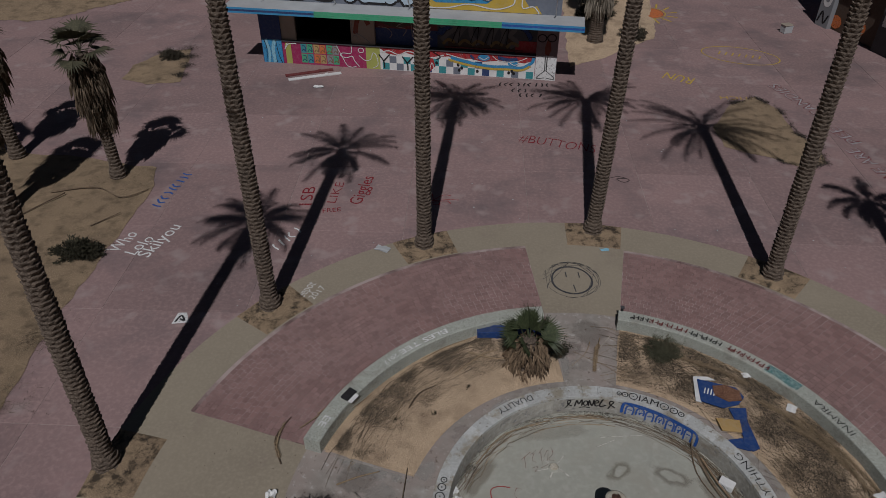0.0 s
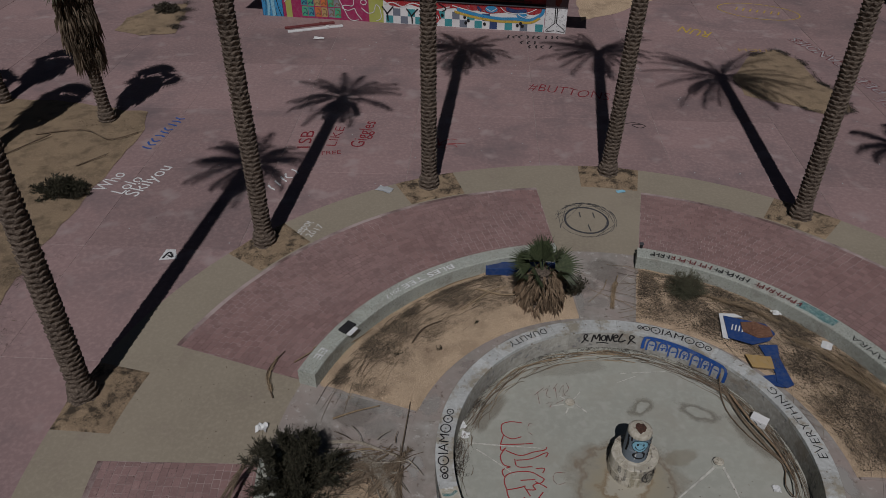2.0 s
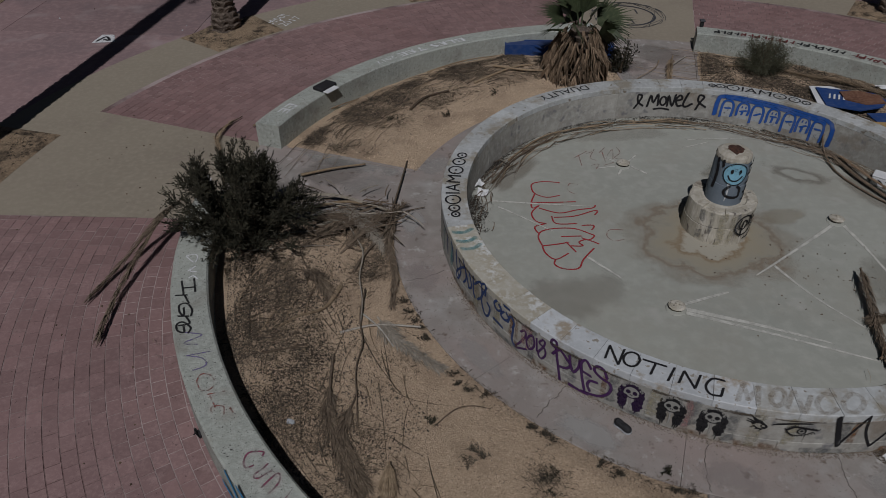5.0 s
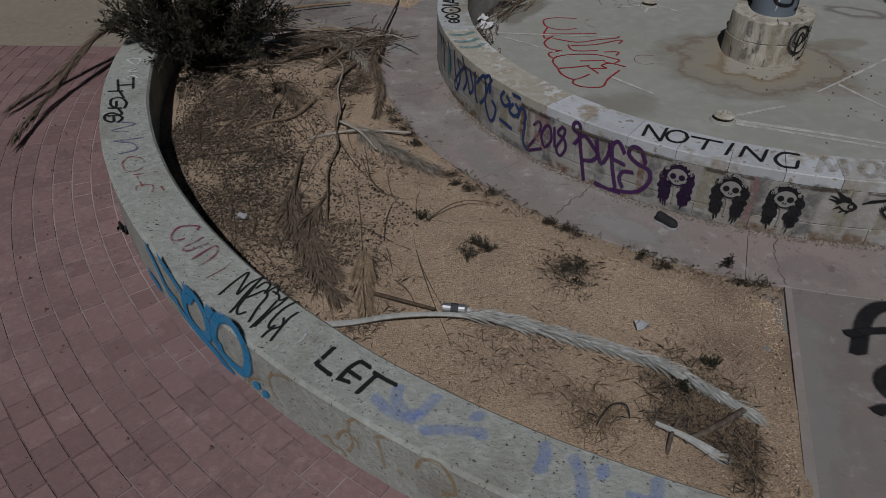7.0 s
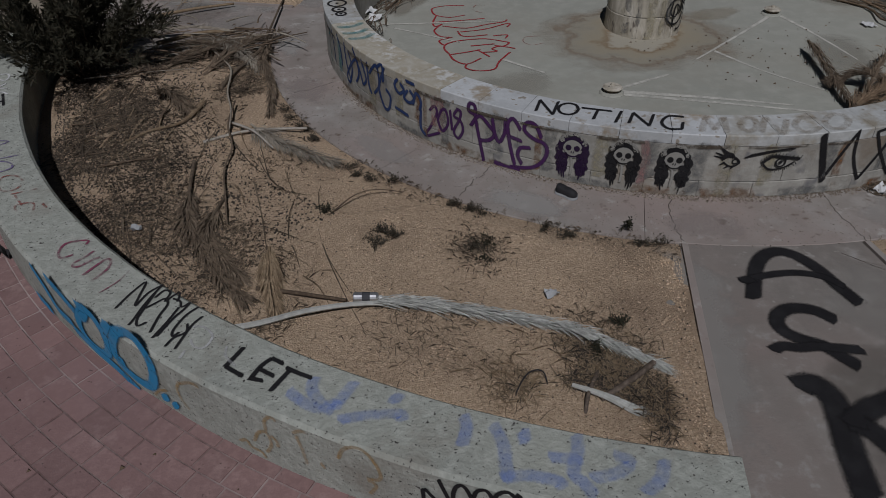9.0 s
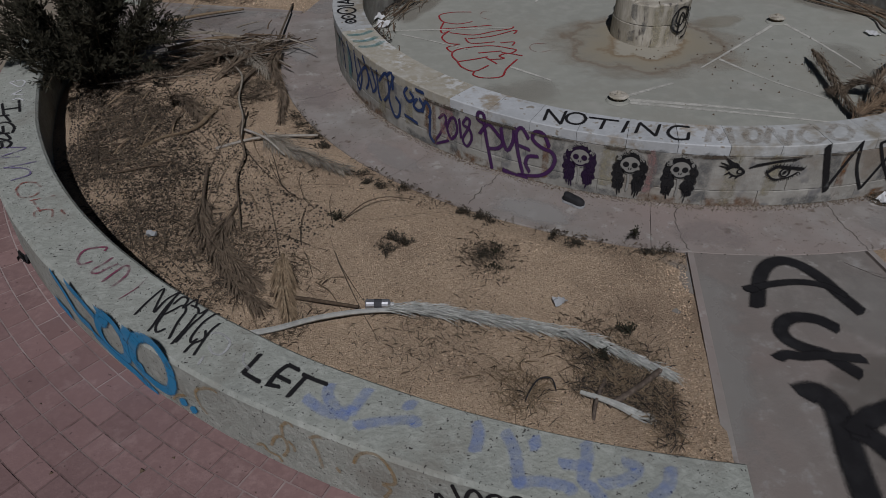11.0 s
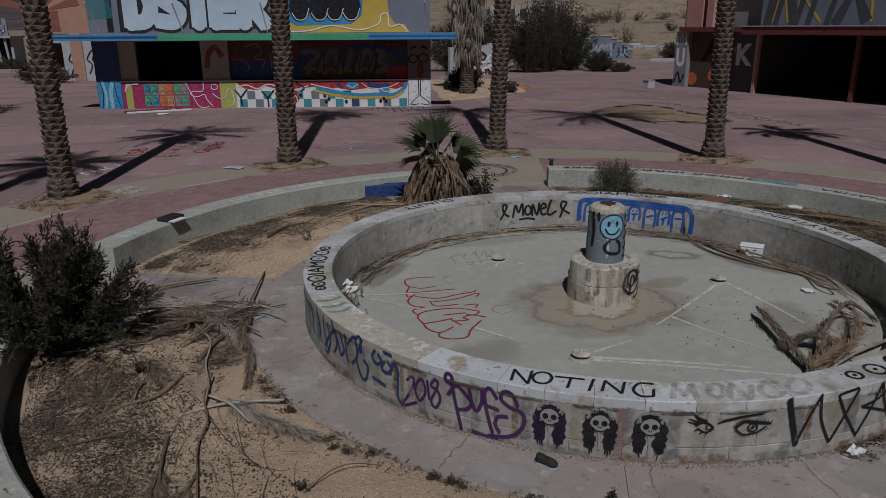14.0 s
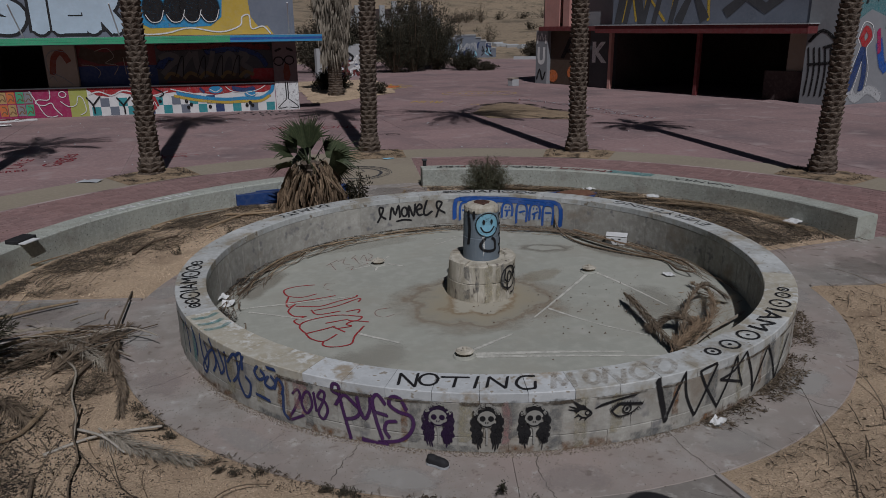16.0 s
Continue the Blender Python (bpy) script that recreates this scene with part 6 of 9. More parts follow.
def ruin(x, y, rz):
    """Two-storey shell: leaning posts below, a broken balcony wall above."""
    e = new("ruin")
    e.matrix_world = pose(x, y, 0, 0, 0, rz) @ Matrix.Diagonal((0.72, 0.8, 0.88, 1))
    tagged(e, "ruined white two-storey shell with broken balcony and graffiti", "building")
    rnd = random.Random(8)
    kbox("balcony_slab", -0.2, 6.2, -0.5, 4.0, 2.42, 2.62, "ruinwhite", e)
    kbox("back_wall", 0, 6, 3.7, 4.0, 0, 2.42, "dark", e)
    kbox("side_wall", -0.25, 0.05, -0.3, 3.7, 0, 2.42, "ruinwhite", e)
    kbox("side_wall", 5.8, 6.1, 0.2, 3.7, 0, 2.42, "ruinwhite", e)
    for x0 in (0.2, 1.5, 2.2, 3.4, 4.6, 5.5):
        bm = bmesh.new()
        box_bm(bm, 0, 0, 0, rnd.uniform(0.18, 0.3), 0.25, 2.5)
        p = obj("post", bm, "ruinwhite", e)
        p.location, p.rotation_euler = (x0, -0.1, 1.2), (0, radians(rnd.uniform(-13, 4)), 0)
    for i in range(12):
        h = rnd.uniform(0.8, 1.6) if i > 2 else rnd.uniform(1.8, 2.6)
        kbox("balcony_wall", i * 0.5, i * 0.5 + (0.5 if i not in (3, 7) else 0.36), -0.45, -0.25, 2.62, 2.62 + h, "grey" if i % 4 else "ruinwhite", e)
    kbox("post", -0.55, -0.3, -0.5, -0.2, 0, 3.9, "ruinwhite", e)
    kbox("post", -2.2, -1.6, -0.3, 0.1, 0, 2.9, "ruinwhite", e)
    kbox("canopy", -4.4, -0.5, -0.6, 2.5, 3.3, 3.42, "darkgrey", e, "low sagging canopy roof")
    kbox("side_screen", -4.3, -2.2, 1.9, 2.1, 0, 2.95, "darkgrey", e)
    LOCAL.add("ruin")
    for k, (mt, n) in enumerate((("white", 16), ("navy", 16), ("black", 12))):
        S, g = on_wall(0, -0.47 - 0.006 * k, 0), Paint()
        for i in range(n):
            cx, cz = rnd.uniform(0.3, 5.6), rnd.uniform(2.75, 3.6)
            g.line(S, [(cx + rnd.uniform(-0.25, 0.25), cz + rnd.uniform(-0.35, 0.35)) for _ in range(4)], 0.06)
        g.done(mt, e)
    return e


ruin(-31.6, 68.0, 4)
arcade = new("arcade_building")
arcade.matrix_world = pose(-17.3, 45.6, 0, 0, 0, -4)
tagged(arcade, "salmon pink building with a painted brown sunburst and small dark opening", "building")
M["salmon"] = paint("salmon_plaster", (0.42, 0.235, 0.17), 0.3, 4)
M["rust"] = paint("rust_plaster", (0.24, 0.085, 0.055), 0.3, 4)
kbox("upper_wall", 0, 5.2, 0, 0.3, 2.6, 6.5, "salmon", arcade)
kbox("wall", 0, 0.75, 0.05, 0.3, 0, 2.6, "palegrey", arcade)
kbox("wall", 1.85, 2.35, 0.05, 0.3, 0, 2.6, "palegrey", arcade)
kbox("pillar", 2.35, 3.0, -0.05, 0.3, 0, 2.6, "salmon", arcade)
kbox("wall", 3.0, 5.2, 0.05, 0.3, 0, 2.6, "palegrey", arcade)
kbox("lintel", 0.75, 1.85, 0.05, 0.3, 2.1, 2.6, "palegrey", arcade)
kbox("sill", 0.75, 1.85, 0.05, 0.3, 0, 0.75, "palegrey", arcade)
kbox("back_wall", 0, 5.2, 3.7, 4.0, 0, 6.5, "dark", arcade)
kbox("side_wall", 0, 0.25, 0.3, 3.7, 0, 6.5, "salmon", arcade)
kbox("rust_panel", 0.0, 1.95, -0.02, 0.0, 2.75, 3.85, "rust", arcade, "rust-red painted panel")
LOCAL.add("arcade_building")
S, fan = on_wall(0, -0.015, 0), Paint()
for i in range(6):
    a = math.pi * (i + 0.5) / 6
    fan.area(S, [(1.0 + 0.3 * math.cos(a - 0.09), 3.8 + 0.3 * math.sin(a - 0.09)), (1.0 + 2.2 * math.cos(a - 0.12), 3.8 + 2.2 * math.sin(a - 0.12)), (1.0 + 2.2 * math.cos(a + 0.12), 3.8 + 2.2 * math.sin(a + 0.12)), (1.0 + 0.3 * math.cos(a + 0.09), 3.8 + 0.3 * math.sin(a + 0.09))])
fan.done("rust", arcade, "brown painted sunburst", "sunburst")
S, g = on_wall(0, 0.03, 0), Paint()
for x in (2.2, 3.2, 3.5, 0.3):
    g.line(S, [(x, 0.4), (x + 0.2, 0.9), (x - 0.05, 1.2), (x + 0.25, 1.7)], 0.08)
g.done("black", arcade, "black scrawls", "scrawl")


def far_wall(x0, y0, x1, y1, h, mat, label, mats, stepped=False):
    L, a = math.hypot(x1 - x0, y1 - y0), math.degrees(math.atan2(y1 - y0, x1 - x0))
    e = new("graffiti_wall")
    e.matrix_world = pose(x0, y0, 0, 0, 0, a)
    tagged(e, label, "wall")
    n = 12
    for i in range(n):
        hh = h * (0.38 + 0.12 * min(5, int(6 * math.sin(math.pi * (i + 0.5) / n)))) if stepped else h * (1 + 0.06 * (i % 3))
        kbox("wall_section", L * i / n, L * (i + 1) / n, 0, 0.25, -0.1, hh, mat, e)
        if stepped:
            kbox("coping", L * i / n - 0.03, L * (i + 1) / n + 0.03, -0.06, 0.31, hh, hh + 0.09, "palegrey", e)
    LOCAL.add("graffiti_wall")
    rnd = random.Random(int(L * 7))
    for k, mt in enumerate(mats):
        S, g = on_wall(0, -0.012 - 0.004 * k, 0), Paint()
        for i in range(int(L * 2)):
            cx, cz = rnd.uniform(L * 0.15, L * 0.85), rnd.uniform(0.2, h * 0.65)
            g.line(S, [(cx + rnd.uniform(-0.4, 0.4), cz + rnd.uniform(-0.25, 0.35)) for _ in range(4)], 0.16)
        g.done(mt, e)
    return e


mural = far_wall(20.9, 66.6, 26.8, 66.0, 2.0, "slate", "low stepped wall with a dark blue-grey mural", (), True)
rnd, drip, glow = random.Random(4), Paint(), Paint()
for i in range(26):
    x, z = rnd.uniform(0.4, 5.5), rnd.uniform(0.9, 1.3)
    drip.line(on_wall(0, -0.012, 0), [(x, z), (x + rnd.uniform(-0.06, 0.06), z * rnd.uniform(0.2, 0.6))], rnd.uniform(0.06, 0.14))
for i in range(7):
    x = 2.2 + 0.25 * i
    glow.line(on_wall(0, -0.017, 0), [(x, 0.6 + 0.5 * rnd.random()), (x + 0.2, 1.0 + 0.5 * rnd.random()), (x + 0.1, 0.8)], 0.07)
drip.done("palegrey", mural, "pale drips of paint")
for i in range(18):
    x, z = rnd.uniform(0.3, 5.6), rnd.uniform(0.5, 1.4)
    Paint().line(on_wall(0, -0.02, 0), [(x, z), (x + rnd.uniform(-0.2, 0.2), z - 0.3), (x + rnd.uniform(-0.1, 0.3), z - 0.5)], rnd.uniform(0.08, 0.16)).done(("navy", "lightblue", "black")[i % 3], mural, "", "graffiti")
glow.done("palegrey", mural, "pale figure of the mural")
box("pool_edge", (24.0, 61.5, 0.14), (7.0, 1.2, 0.42), "lightblue", mural, "pale blue edge of an old pool")
far_wall(6.6, 44.2, 10.4, 45.6, 1.7, "palegrey", "low pale wall with dark graffiti", ("navy", "maroon", "black", "white"))
far_wall(-33.0, 57.0, -21.5, 54.5, 0.22, "faded", "low concrete kerb beside the plaza", ())
kerb = far_wall(26, 60, 42, 52, 0.25, "palegrey", "low white kerb at the plaza's far edge", ())


# ---- fan palms ----
M["dry_crown"] = material("dusty_fan_leaf", (0.06, 0.058, 0.034), (0.035, 0.033, 0.02), (0.1, 0.09, 0.055), 3, 20, 0.8, 0.0, space="object", vary=0.3)
M["skirt"] = material("brown_fan_skirt", (0.20, 0.138, 0.085), (0.12, 0.082, 0.052), (0.32, 0.24, 0.155), 4, 30, 0.9, 0.3, 60, space="object", vary=0.35)


def fan_leaf(v, f, base, d, up, size, rnd, folds=13, spread=2.5):
    """One fan leaf: a stalk and a half circle of pointed blades."""
    side = d.cross(up).normalized()
    if folds > 20:
        roll = rnd.uniform(-1.25, 1.25)
        side = (side * math.cos(roll) + up * math.sin(roll)).normalized()
        up = side.cross(d)
    for k in range(folds):
        a = (k / (folds - 1) - 0.5) * spread
        dr = (d * math.cos(a) + side * math.sin(a)).normalized()
        tip = base + dr * size * rnd.uniform(0.85, 1.05) - Vector((0, 0, 1)) * size * rnd.uniform(0.02, 0.22)
        w = dr.cross(up).normalized() * size * (0.05 if folds < 20 else 0.026)
        mid = base + dr * size * 0.55 + up * 0.02
        i = len(v)
        v.extend((base, mid - w, tip, mid + w))
        f.append((i, i + 1, i + 2, i + 3))


def fan_palm(x, y, h, r, skirt, crown, leaves, seed, label, skirt_mat="dead", wide=0.3, flare=0.0, fans=()):
    rnd = random.Random(seed)
    e = empty("fan_palm", x, y, 0)
    tagged(e, label, "palm tree")
    if h - skirt > 0.3:
        v, f = trunk_mesh(h, r, r * 0.85, (0, 0), seed, 0.12, 16)
    else:
        v, f = trunk_mesh(h, r, r * 0.9, (0, 0), seed, 0.1, 12)
    data("trunk", v, f, "bark", e)
    v, f = [], []
    n = int(420 * max(0.5, skirt / 2.5))
    for i in range(n):
        t = rnd.random()
        z = h + (0.04 if h < 2 else -0.1) - t * skirt * 0.75
        a = rnd.uniform(0, 2 * math.pi)
        rad = r + 0.05 + rnd.uniform(0.2, 1.0) * wide * (0.5 + 0.5 * math.sin(math.pi * min(1, t * 1.2)) + flare * t)
        L = rnd.uniform(0.3, 0.55) * min(1.6, skirt)
        o, tn = Vector((math.cos(a), math.sin(a), 0)), Vector((-math.sin(a), math.cos(a), 0))
        p0 = o * (rad * 0.8) + Vector((0, 0, z))
        for k in range(3):
            q = p0 + o * rnd.uniform(0.0, 0.16) + tn * rnd.uniform(-0.12, 0.12) - Vector((0, 0, L * rnd.uniform(0.7, 1.1)))
            q.z = max(q.z, 0.03)
            w = tn * rnd.uniform(0.008, 0.02)
            m = (p0 + q) / 2 + o * 0.05
            b = len(v)
            v.extend((p0 - w, p0 + w, m + w, q, m - w))
            f.append((b, b + 1, b + 2, b + 3, b + 4))
    data("dead_skirt", v, f, skirt_mat, e, "hanging skirt of dry brown fronds")
    v, f = [], []
    for a, el, s in fans:
        a, el = radians(a), radians(el)
        d = Vector((math.cos(a) * math.cos(el), math.sin(a) * math.cos(el), math.sin(el)))
        up = Vector((-math.cos(a) * math.sin(el), -math.sin(a) * math.sin(el), math.cos(el)))
        b0, b1 = Vector((0, 0, h - 0.08)), Vector((0, 0, h - 0.08)) + d * 0.30
        w = d.cross(up).normalized() * 0.014
        k = len(v)
        v.extend((b0 - w, b0 + w, b1 + w, b1 - w))
        f.append((k, k + 1, k + 2, k + 3))
        fan_leaf(v, f, b1, d, up, s, rnd, 34, 2.3)
    for i in range(leaves):
        a, el = 2.4 * i + rnd.uniform(-0.2, 0.2), radians((68 - 95 * (i / leaves) if h > 2 else 60 - 68 * (i / leaves)) + rnd.uniform(-8, 8))
        d = Vector((math.cos(a) * math.cos(el), math.sin(a) * math.cos(el), math.sin(el)))
        up = Vector((-math.cos(a) * math.sin(el), -math.sin(a) * math.sin(el), math.cos(el)))
        s = crown * rnd.uniform(0.3, 0.55)
        b0 = Vector((0, 0, h))
        b1 = b0 + d * s * (1.0 if h > 2 else 0.95)
        w = d.cross(up).normalized() * 0.014
        k = len(v)
        v.extend((b0 - w, b0 + w, b1 + w, b1 - w))
        f.append((k, k + 1, k + 2, k + 3))
        fan_leaf(v, f, b1, d, up, s * (1.15 if h > 2 else 1.5), rnd, 17 if h > 2 else 30, 2.9 if h > 2 else 2.5)
    data("crown", v, f, "frond" if h < 2 else "dry_crown", e, "fan-shaped leaves")
    return e


fan_palm(1.55, 11.95, 0.90, 0.16, 0.92, 0.84, 0, 3, "short fan palm with a dry skirt beside the planter wall", "skirt", 0.24, 1.15, ((176, 34, 0.62), (196, 8, 0.45), (118, 66, 0.68), (72, 74, 0.66), (8, 26, 0.62), (-14, 6, 0.5), (150, 48, 0.5), (40, 40, 0.52), (250, 30, 0.4), (92, 20, 0.55)))
fan_palm(-11.25, 19.75, 4.3, 0.18, 2.6, 1.05, 18, 5, "fan palm with a shaggy brown skirt on a sand bed", "dark_dead", 0.42)
fan_palm(-13.65, 17.65, 4.9, 0.2, 2.9, 1.0, 26, 6, "fan palm with a shaggy brown skirt on a sand bed", "dark_dead", 0.55)
fan_palm(-15.2, 20.9, 4.6, 0.2, 2.6, 1.0, 22, 7, "fan palm with a shaggy brown skirt on a sand bed", "dark_dead", 0.55)
fan_palm(-16.6, 18.8, 4.6, 0.2, 2.6, 1.0, 22, 8, "fan palm with a shaggy brown skirt on a sand bed", "dark_dead", 0.55)
fan_palm(5.6, 32.5, 6.5, 0.3, 6.2, 1.5, 24, 9, "large fan palm with a full skirt behind the kiosk", "grey_dead", 0.6)
fan_palm(-27.2, 53.0, 5.4, 0.25, 3.0, 1.2, 22, 10, "dark fan palm with a full skirt far off", "dead", 0.7)


# ---- bushes ----
M["shrub"] = material("dry_shrub_leaf", (0.10, 0.10, 0.06), (0.06, 0.06, 0.035), (0.16, 0.15, 0.1), 3, 20, 0.9, 0.0, space="object", vary=0.3)
def bush(x, y, z, rx, ry, h, n, seed, label, leaf=0.05, mat="bush", name="bush", stems=14, low=0.15, loose=0.09, thin=0.2):
    rnd = random.Random(seed)
    e = empty(name, x, y, z)
    tagged(e, label, "bush")
    v, f, sv, sf = [], [], [], []
    tips = []
    for i in range(stems):
        a, el = rnd.uniform(0, 6.28), rnd.uniform(0.35, 1.45)
        L = rnd.uniform(0.65, 1.1)
        p = Vector((rnd.uniform(-0.1, 0.1) * rx, rnd.uniform(-0.1, 0.1) * ry, 0))
        for k in range(6):
            q = p + Vector((math.cos(a) * math.cos(el) * rx, math.sin(a) * math.cos(el) * ry, math.sin(el) * h)) * L / 6 + Vector([rnd.uniform(-1, 1) for _ in range(3)]) * min(0.02, 0.05 * h)
            w = Vector((-math.sin(a), math.cos(a), 0)) * min(0.012, 0.03 * h) * (1 - k / 7) * max(1, h)
            b = len(sv)
            sv.extend((p - w, p + w, q + w * 0.8, q - w * 0.8))
            sf.append((b, b + 1, b + 2, b + 3))
            if k > 0 and q.z > low * h * 0.3:
                tips.append((q, (q - p).normalized()))
            p = q
    for i in range(n):
        c, d = tips[rnd.randrange(len(tips))]
        c = c + Vector([rnd.gauss(0, loose) * s for s in (rx, ry, h)])
        c.z = max(c.z, 0.02)
        d = (d * 0.8 + Vector([rnd.uniform(-1, 1) for _ in range(3)])).normalized()
        s = d.cross(Vector([rnd.uniform(-1, 1) for _ in range(3)])).normalized()
        L = leaf * rnd.uniform(0.6, 1.5)
        b = len(v)
        v.extend((c, c + d * L * 0.5 + s * L * thin, c + d * L, c + d * L * 0.5 - s * L * thin))
        f.append((b, b + 1, b + 2, b + 3))
    data("branchwork", sv, sf, "twig", e)
    data("foliage", v, f, mat, e)
    return e


def sprig_bush(x, y, z, rx, ry, h, stems, seed, label):
    """Upright woody stems with side sprigs of long narrow leaves, dense and dark within."""
    rnd = random.Random(seed)
    e = empty("bush", x, y, z)
    tagged(e, label, "bush")
    v, f, sv, sf = [], [], [], []

    def blade(c, d, s, L, w):
        k = len(v)
        v.extend((c, c + d * L * 0.45 + s * w, c + d * L, c + d * L * 0.45 - s * w))
        f.append((k, k + 1, k + 2, k + 3))
    for i in range(stems):
        a, out = rnd.uniform(0, 6.283), rnd.random() ** 0.6
        p = Vector((rnd.gauss(0, 0.12) * rx, rnd.gauss(0, 0.12) * ry, 0))
        tip = Vector((math.cos(a) * rx * out, math.sin(a) * ry * out, h * (1.08 - 0.72 * out ** 2) * rnd.uniform(0.72, 1.1)))
        last = p
        for k in range(1, 9):
            u = k / 8
            q = p.lerp(tip, u) + Vector((math.cos(a) * 0.1 * math.sin(3.14 * u), math.sin(a) * 0.1 * math.sin(3.14 * u), 0.12 * h * math.sin(3.14 * u))) + Vector([rnd.uniform(-0.012, 0.012) for _ in range(3)])
            w = Vector((-math.sin(a), math.cos(a), 0)) * 0.007 * (1.1 - u)
            b = len(sv)
            sv.extend((last - w, last + w, q + w, q - w))
            sf.append((b, b + 1, b + 2, b + 3))
            if k > 1:
                d0 = (q - last).normalized()
                for m in range(5):
                    g = Vector([rnd.uniform(-1, 1) for _ in range(3)])
                    d = (d0 * 0.8 + Vector((0, 0, 0.35)) + g * 0.75).normalized()
                    c, L = last.lerp(q, rnd.random()), rnd.uniform(0.07, 0.16)
                    for n in range(11):
                        o = c + d * L * (n + 1) / 11
                        dl = (d + Vector([rnd.uniform(-1, 1) for _ in range(3)]) * 0.75).normalized()
                        sd = dl.cross(Vector([rnd.uniform(-1, 1) for _ in range(3)])).normalized()
                        blade(o, dl, sd, rnd.uniform(0.036, 0.07), rnd.uniform(0.0045, 0.0075))
            last = q
    data("branchwork", sv, sf, "twig", e)
    data("foliage", v, f, "bush", e)
    return e


sprig_bush(-2.66, 7.12, 0.03, 0.88, 0.74, 1.06, 92, 2, "dense dark green desert bush beside the planter wall")
bush(4.72, 12.35, 0.05, 0.55, 0.40, 0.58, 24000, 4, "dense round grey-brown dry shrub by the planter wall", 0.034, "shrub", stems=150, loose=0.045, thin=0.07)
bush(2.35, 12.25, 0.03, 0.3, 0.3, 0.55, 900, 6, "small dark leafy shrub beside the fan palm", 0.05, stems=12)
M["dusty"] = material("dusty_brown_leaf", (0.062, 0.052, 0.036), (0.04, 0.033, 0.023), (0.10, 0.085, 0.06), 3, 20, 0.9, 0.0, space="object", vary=0.35)
rnd = random.Random(21)
for x, y, sz, h, mt in ((9.0, 47.5, 2.2, 2.4, "bush"), (8.0, 50.0, 2.6, 3.2, "dusty"), (13.6, 48.0, 1.5, 3.4, "bush"), (12.2, 47.6, 1.8, 3.6, "bush"), (15.6, 49.5, 2.0, 3.2, "bush"), (17.0, 47.6, 1.2, 1.2, "bush"),
                        (15.2, 52.5, 3.4, 5.0, "dusty"), (10.4, 52.5, 3.2, 3.6, "dusty"), (6.0, 35.6, 1.2, 1.0, "bush"), (18.3, 47.0, 0.9, 0.5, "dusty"), (7.4, 33.0, 0.7, 0.5, "dusty"),
                        (-28.4, 54.8, 2.6, 2.2, "bush"), (-30.8, 56.5, 2.4, 2.0, "bush"), (-25.3, 55.8, 1.4, 0.9, "dusty"), (-22.8, 57.0, 1.6, 0.8, "dusty"), (-13.0, 29.6, 0.6, 0.35, "dusty"), (-10.7, 15.6, 0.7, 0.45, "bush"), (-16.0, 44.0, 1.6, 1.0, "dusty"), (29.5, 63.0, 1.6, 1.4, "dusty")):
    bush(x, y, -0.04, sz, sz * 0.8, h, int(4000 + 7000 * min(sz, 3)), int(x * 10 + y), "dusty grey-green desert shrub on bare ground", 0.06 + 0.03 * sz, mt, stems=int(40 + sz * 30), loose=0.06, thin=0.16)
for i in range(60):
    a, d = rnd.uniform(-0.2, 0.7), rnd.uniform(68, 125)
    x, y = CX + d * math.sin(a + 0.12), 15 + d * math.cos(a + 0.12)
    bush(x, y, ground_height(x, y) - 0.1, rnd.uniform(1, 2.6), rnd.uniform(1, 2.4), rnd.uniform(0.6, 2.6), 900, 100 + i, "scattered scrub on the sandy hill", 0.16, "dusty", name="hill_bush", stems=26, loose=0.06, thin=0.12)

# ---- broken stairs, a shell on the hill, the far mountain ----
steps = empty("broken_steps", 0, 0, 0)
tagged(steps, "broken pale concrete steps running down the sandy hill", "stairs")
rnd = random.Random(31)
for i in range(26):
    k = i / 25
    x, y = 24.5 + 9.0 * k + rnd.uniform(-0.5, 0.5), 92 - 18 * k + rnd.uniform(-0.3, 0.3)
    b = box("slab_piece", (x, y, ground_height(x, y) + 0.1), (rnd.uniform(0.7, 1.6), rnd.uniform(0.5, 0.9), 0.3), "palegrey", steps, rz=rnd.uniform(-40, 40))
    b.rotation_euler[0] = rnd.uniform(-0.3, 0.3)
shell = empty("hill_ruin", 19.0, 100.0, 0)
tagged(shell, "ruined white shell with empty windows on the hillside", "building")
hz = ground_height(23, 100) - 0.4
for i in range(9):
    kbox("pier", i * 1.7 - 2, i * 1.7 - 1.3, 0, 0.4, hz, hz + 3.4 + 0.5 * (i % 2), "ruinwhite", shell)
    if i % 3:
        kbox("spandrel", i * 1.7 - 1.3, i * 1.7 - 0.3, 0.05, 0.35, hz, hz + 1.7 + 0.4 * (i % 2), "ruinwhite", shell)
kbox("back_wall", -2, 12.3, 4.0, 4.2, hz, hz + 3.0, "dark", shell)
M["rock"] = material("far_mountain_rock", (0.085, 0.068, 0.062), (0.05, 0.04, 0.038), (0.12, 0.10, 0.09), 0.012, 0.08, 1.0, 0.5, 0.05, bump_dist=3)
mv, mf, NM = [], [], 72
for j in range(7):
    for i in range(NM):
        a, d = radians(-75 + 70 * i / (NM - 1)), 620 + 70 * j
        ridge = 42 * math.sin(math.pi * i / (NM - 1)) ** 0.6 * (0.75 + 0.6 * noise.noise(Vector((i * 0.11, 5, 2))) + 0.16 * noise.noise(Vector((i * 0.5, j * 0.8, 9))))
        mv.append((CX + d * math.sin(a), d * math.cos(a), -1 + ridge * math.sin(math.pi * min(1, j / 4) / 2) * (1 if j < 5 else 0.6)))
for j in range(6):
    for i in range(NM - 1):
        k = j * NM + i
        mf.append((k, k + 1, k + NM + 1, k + NM))
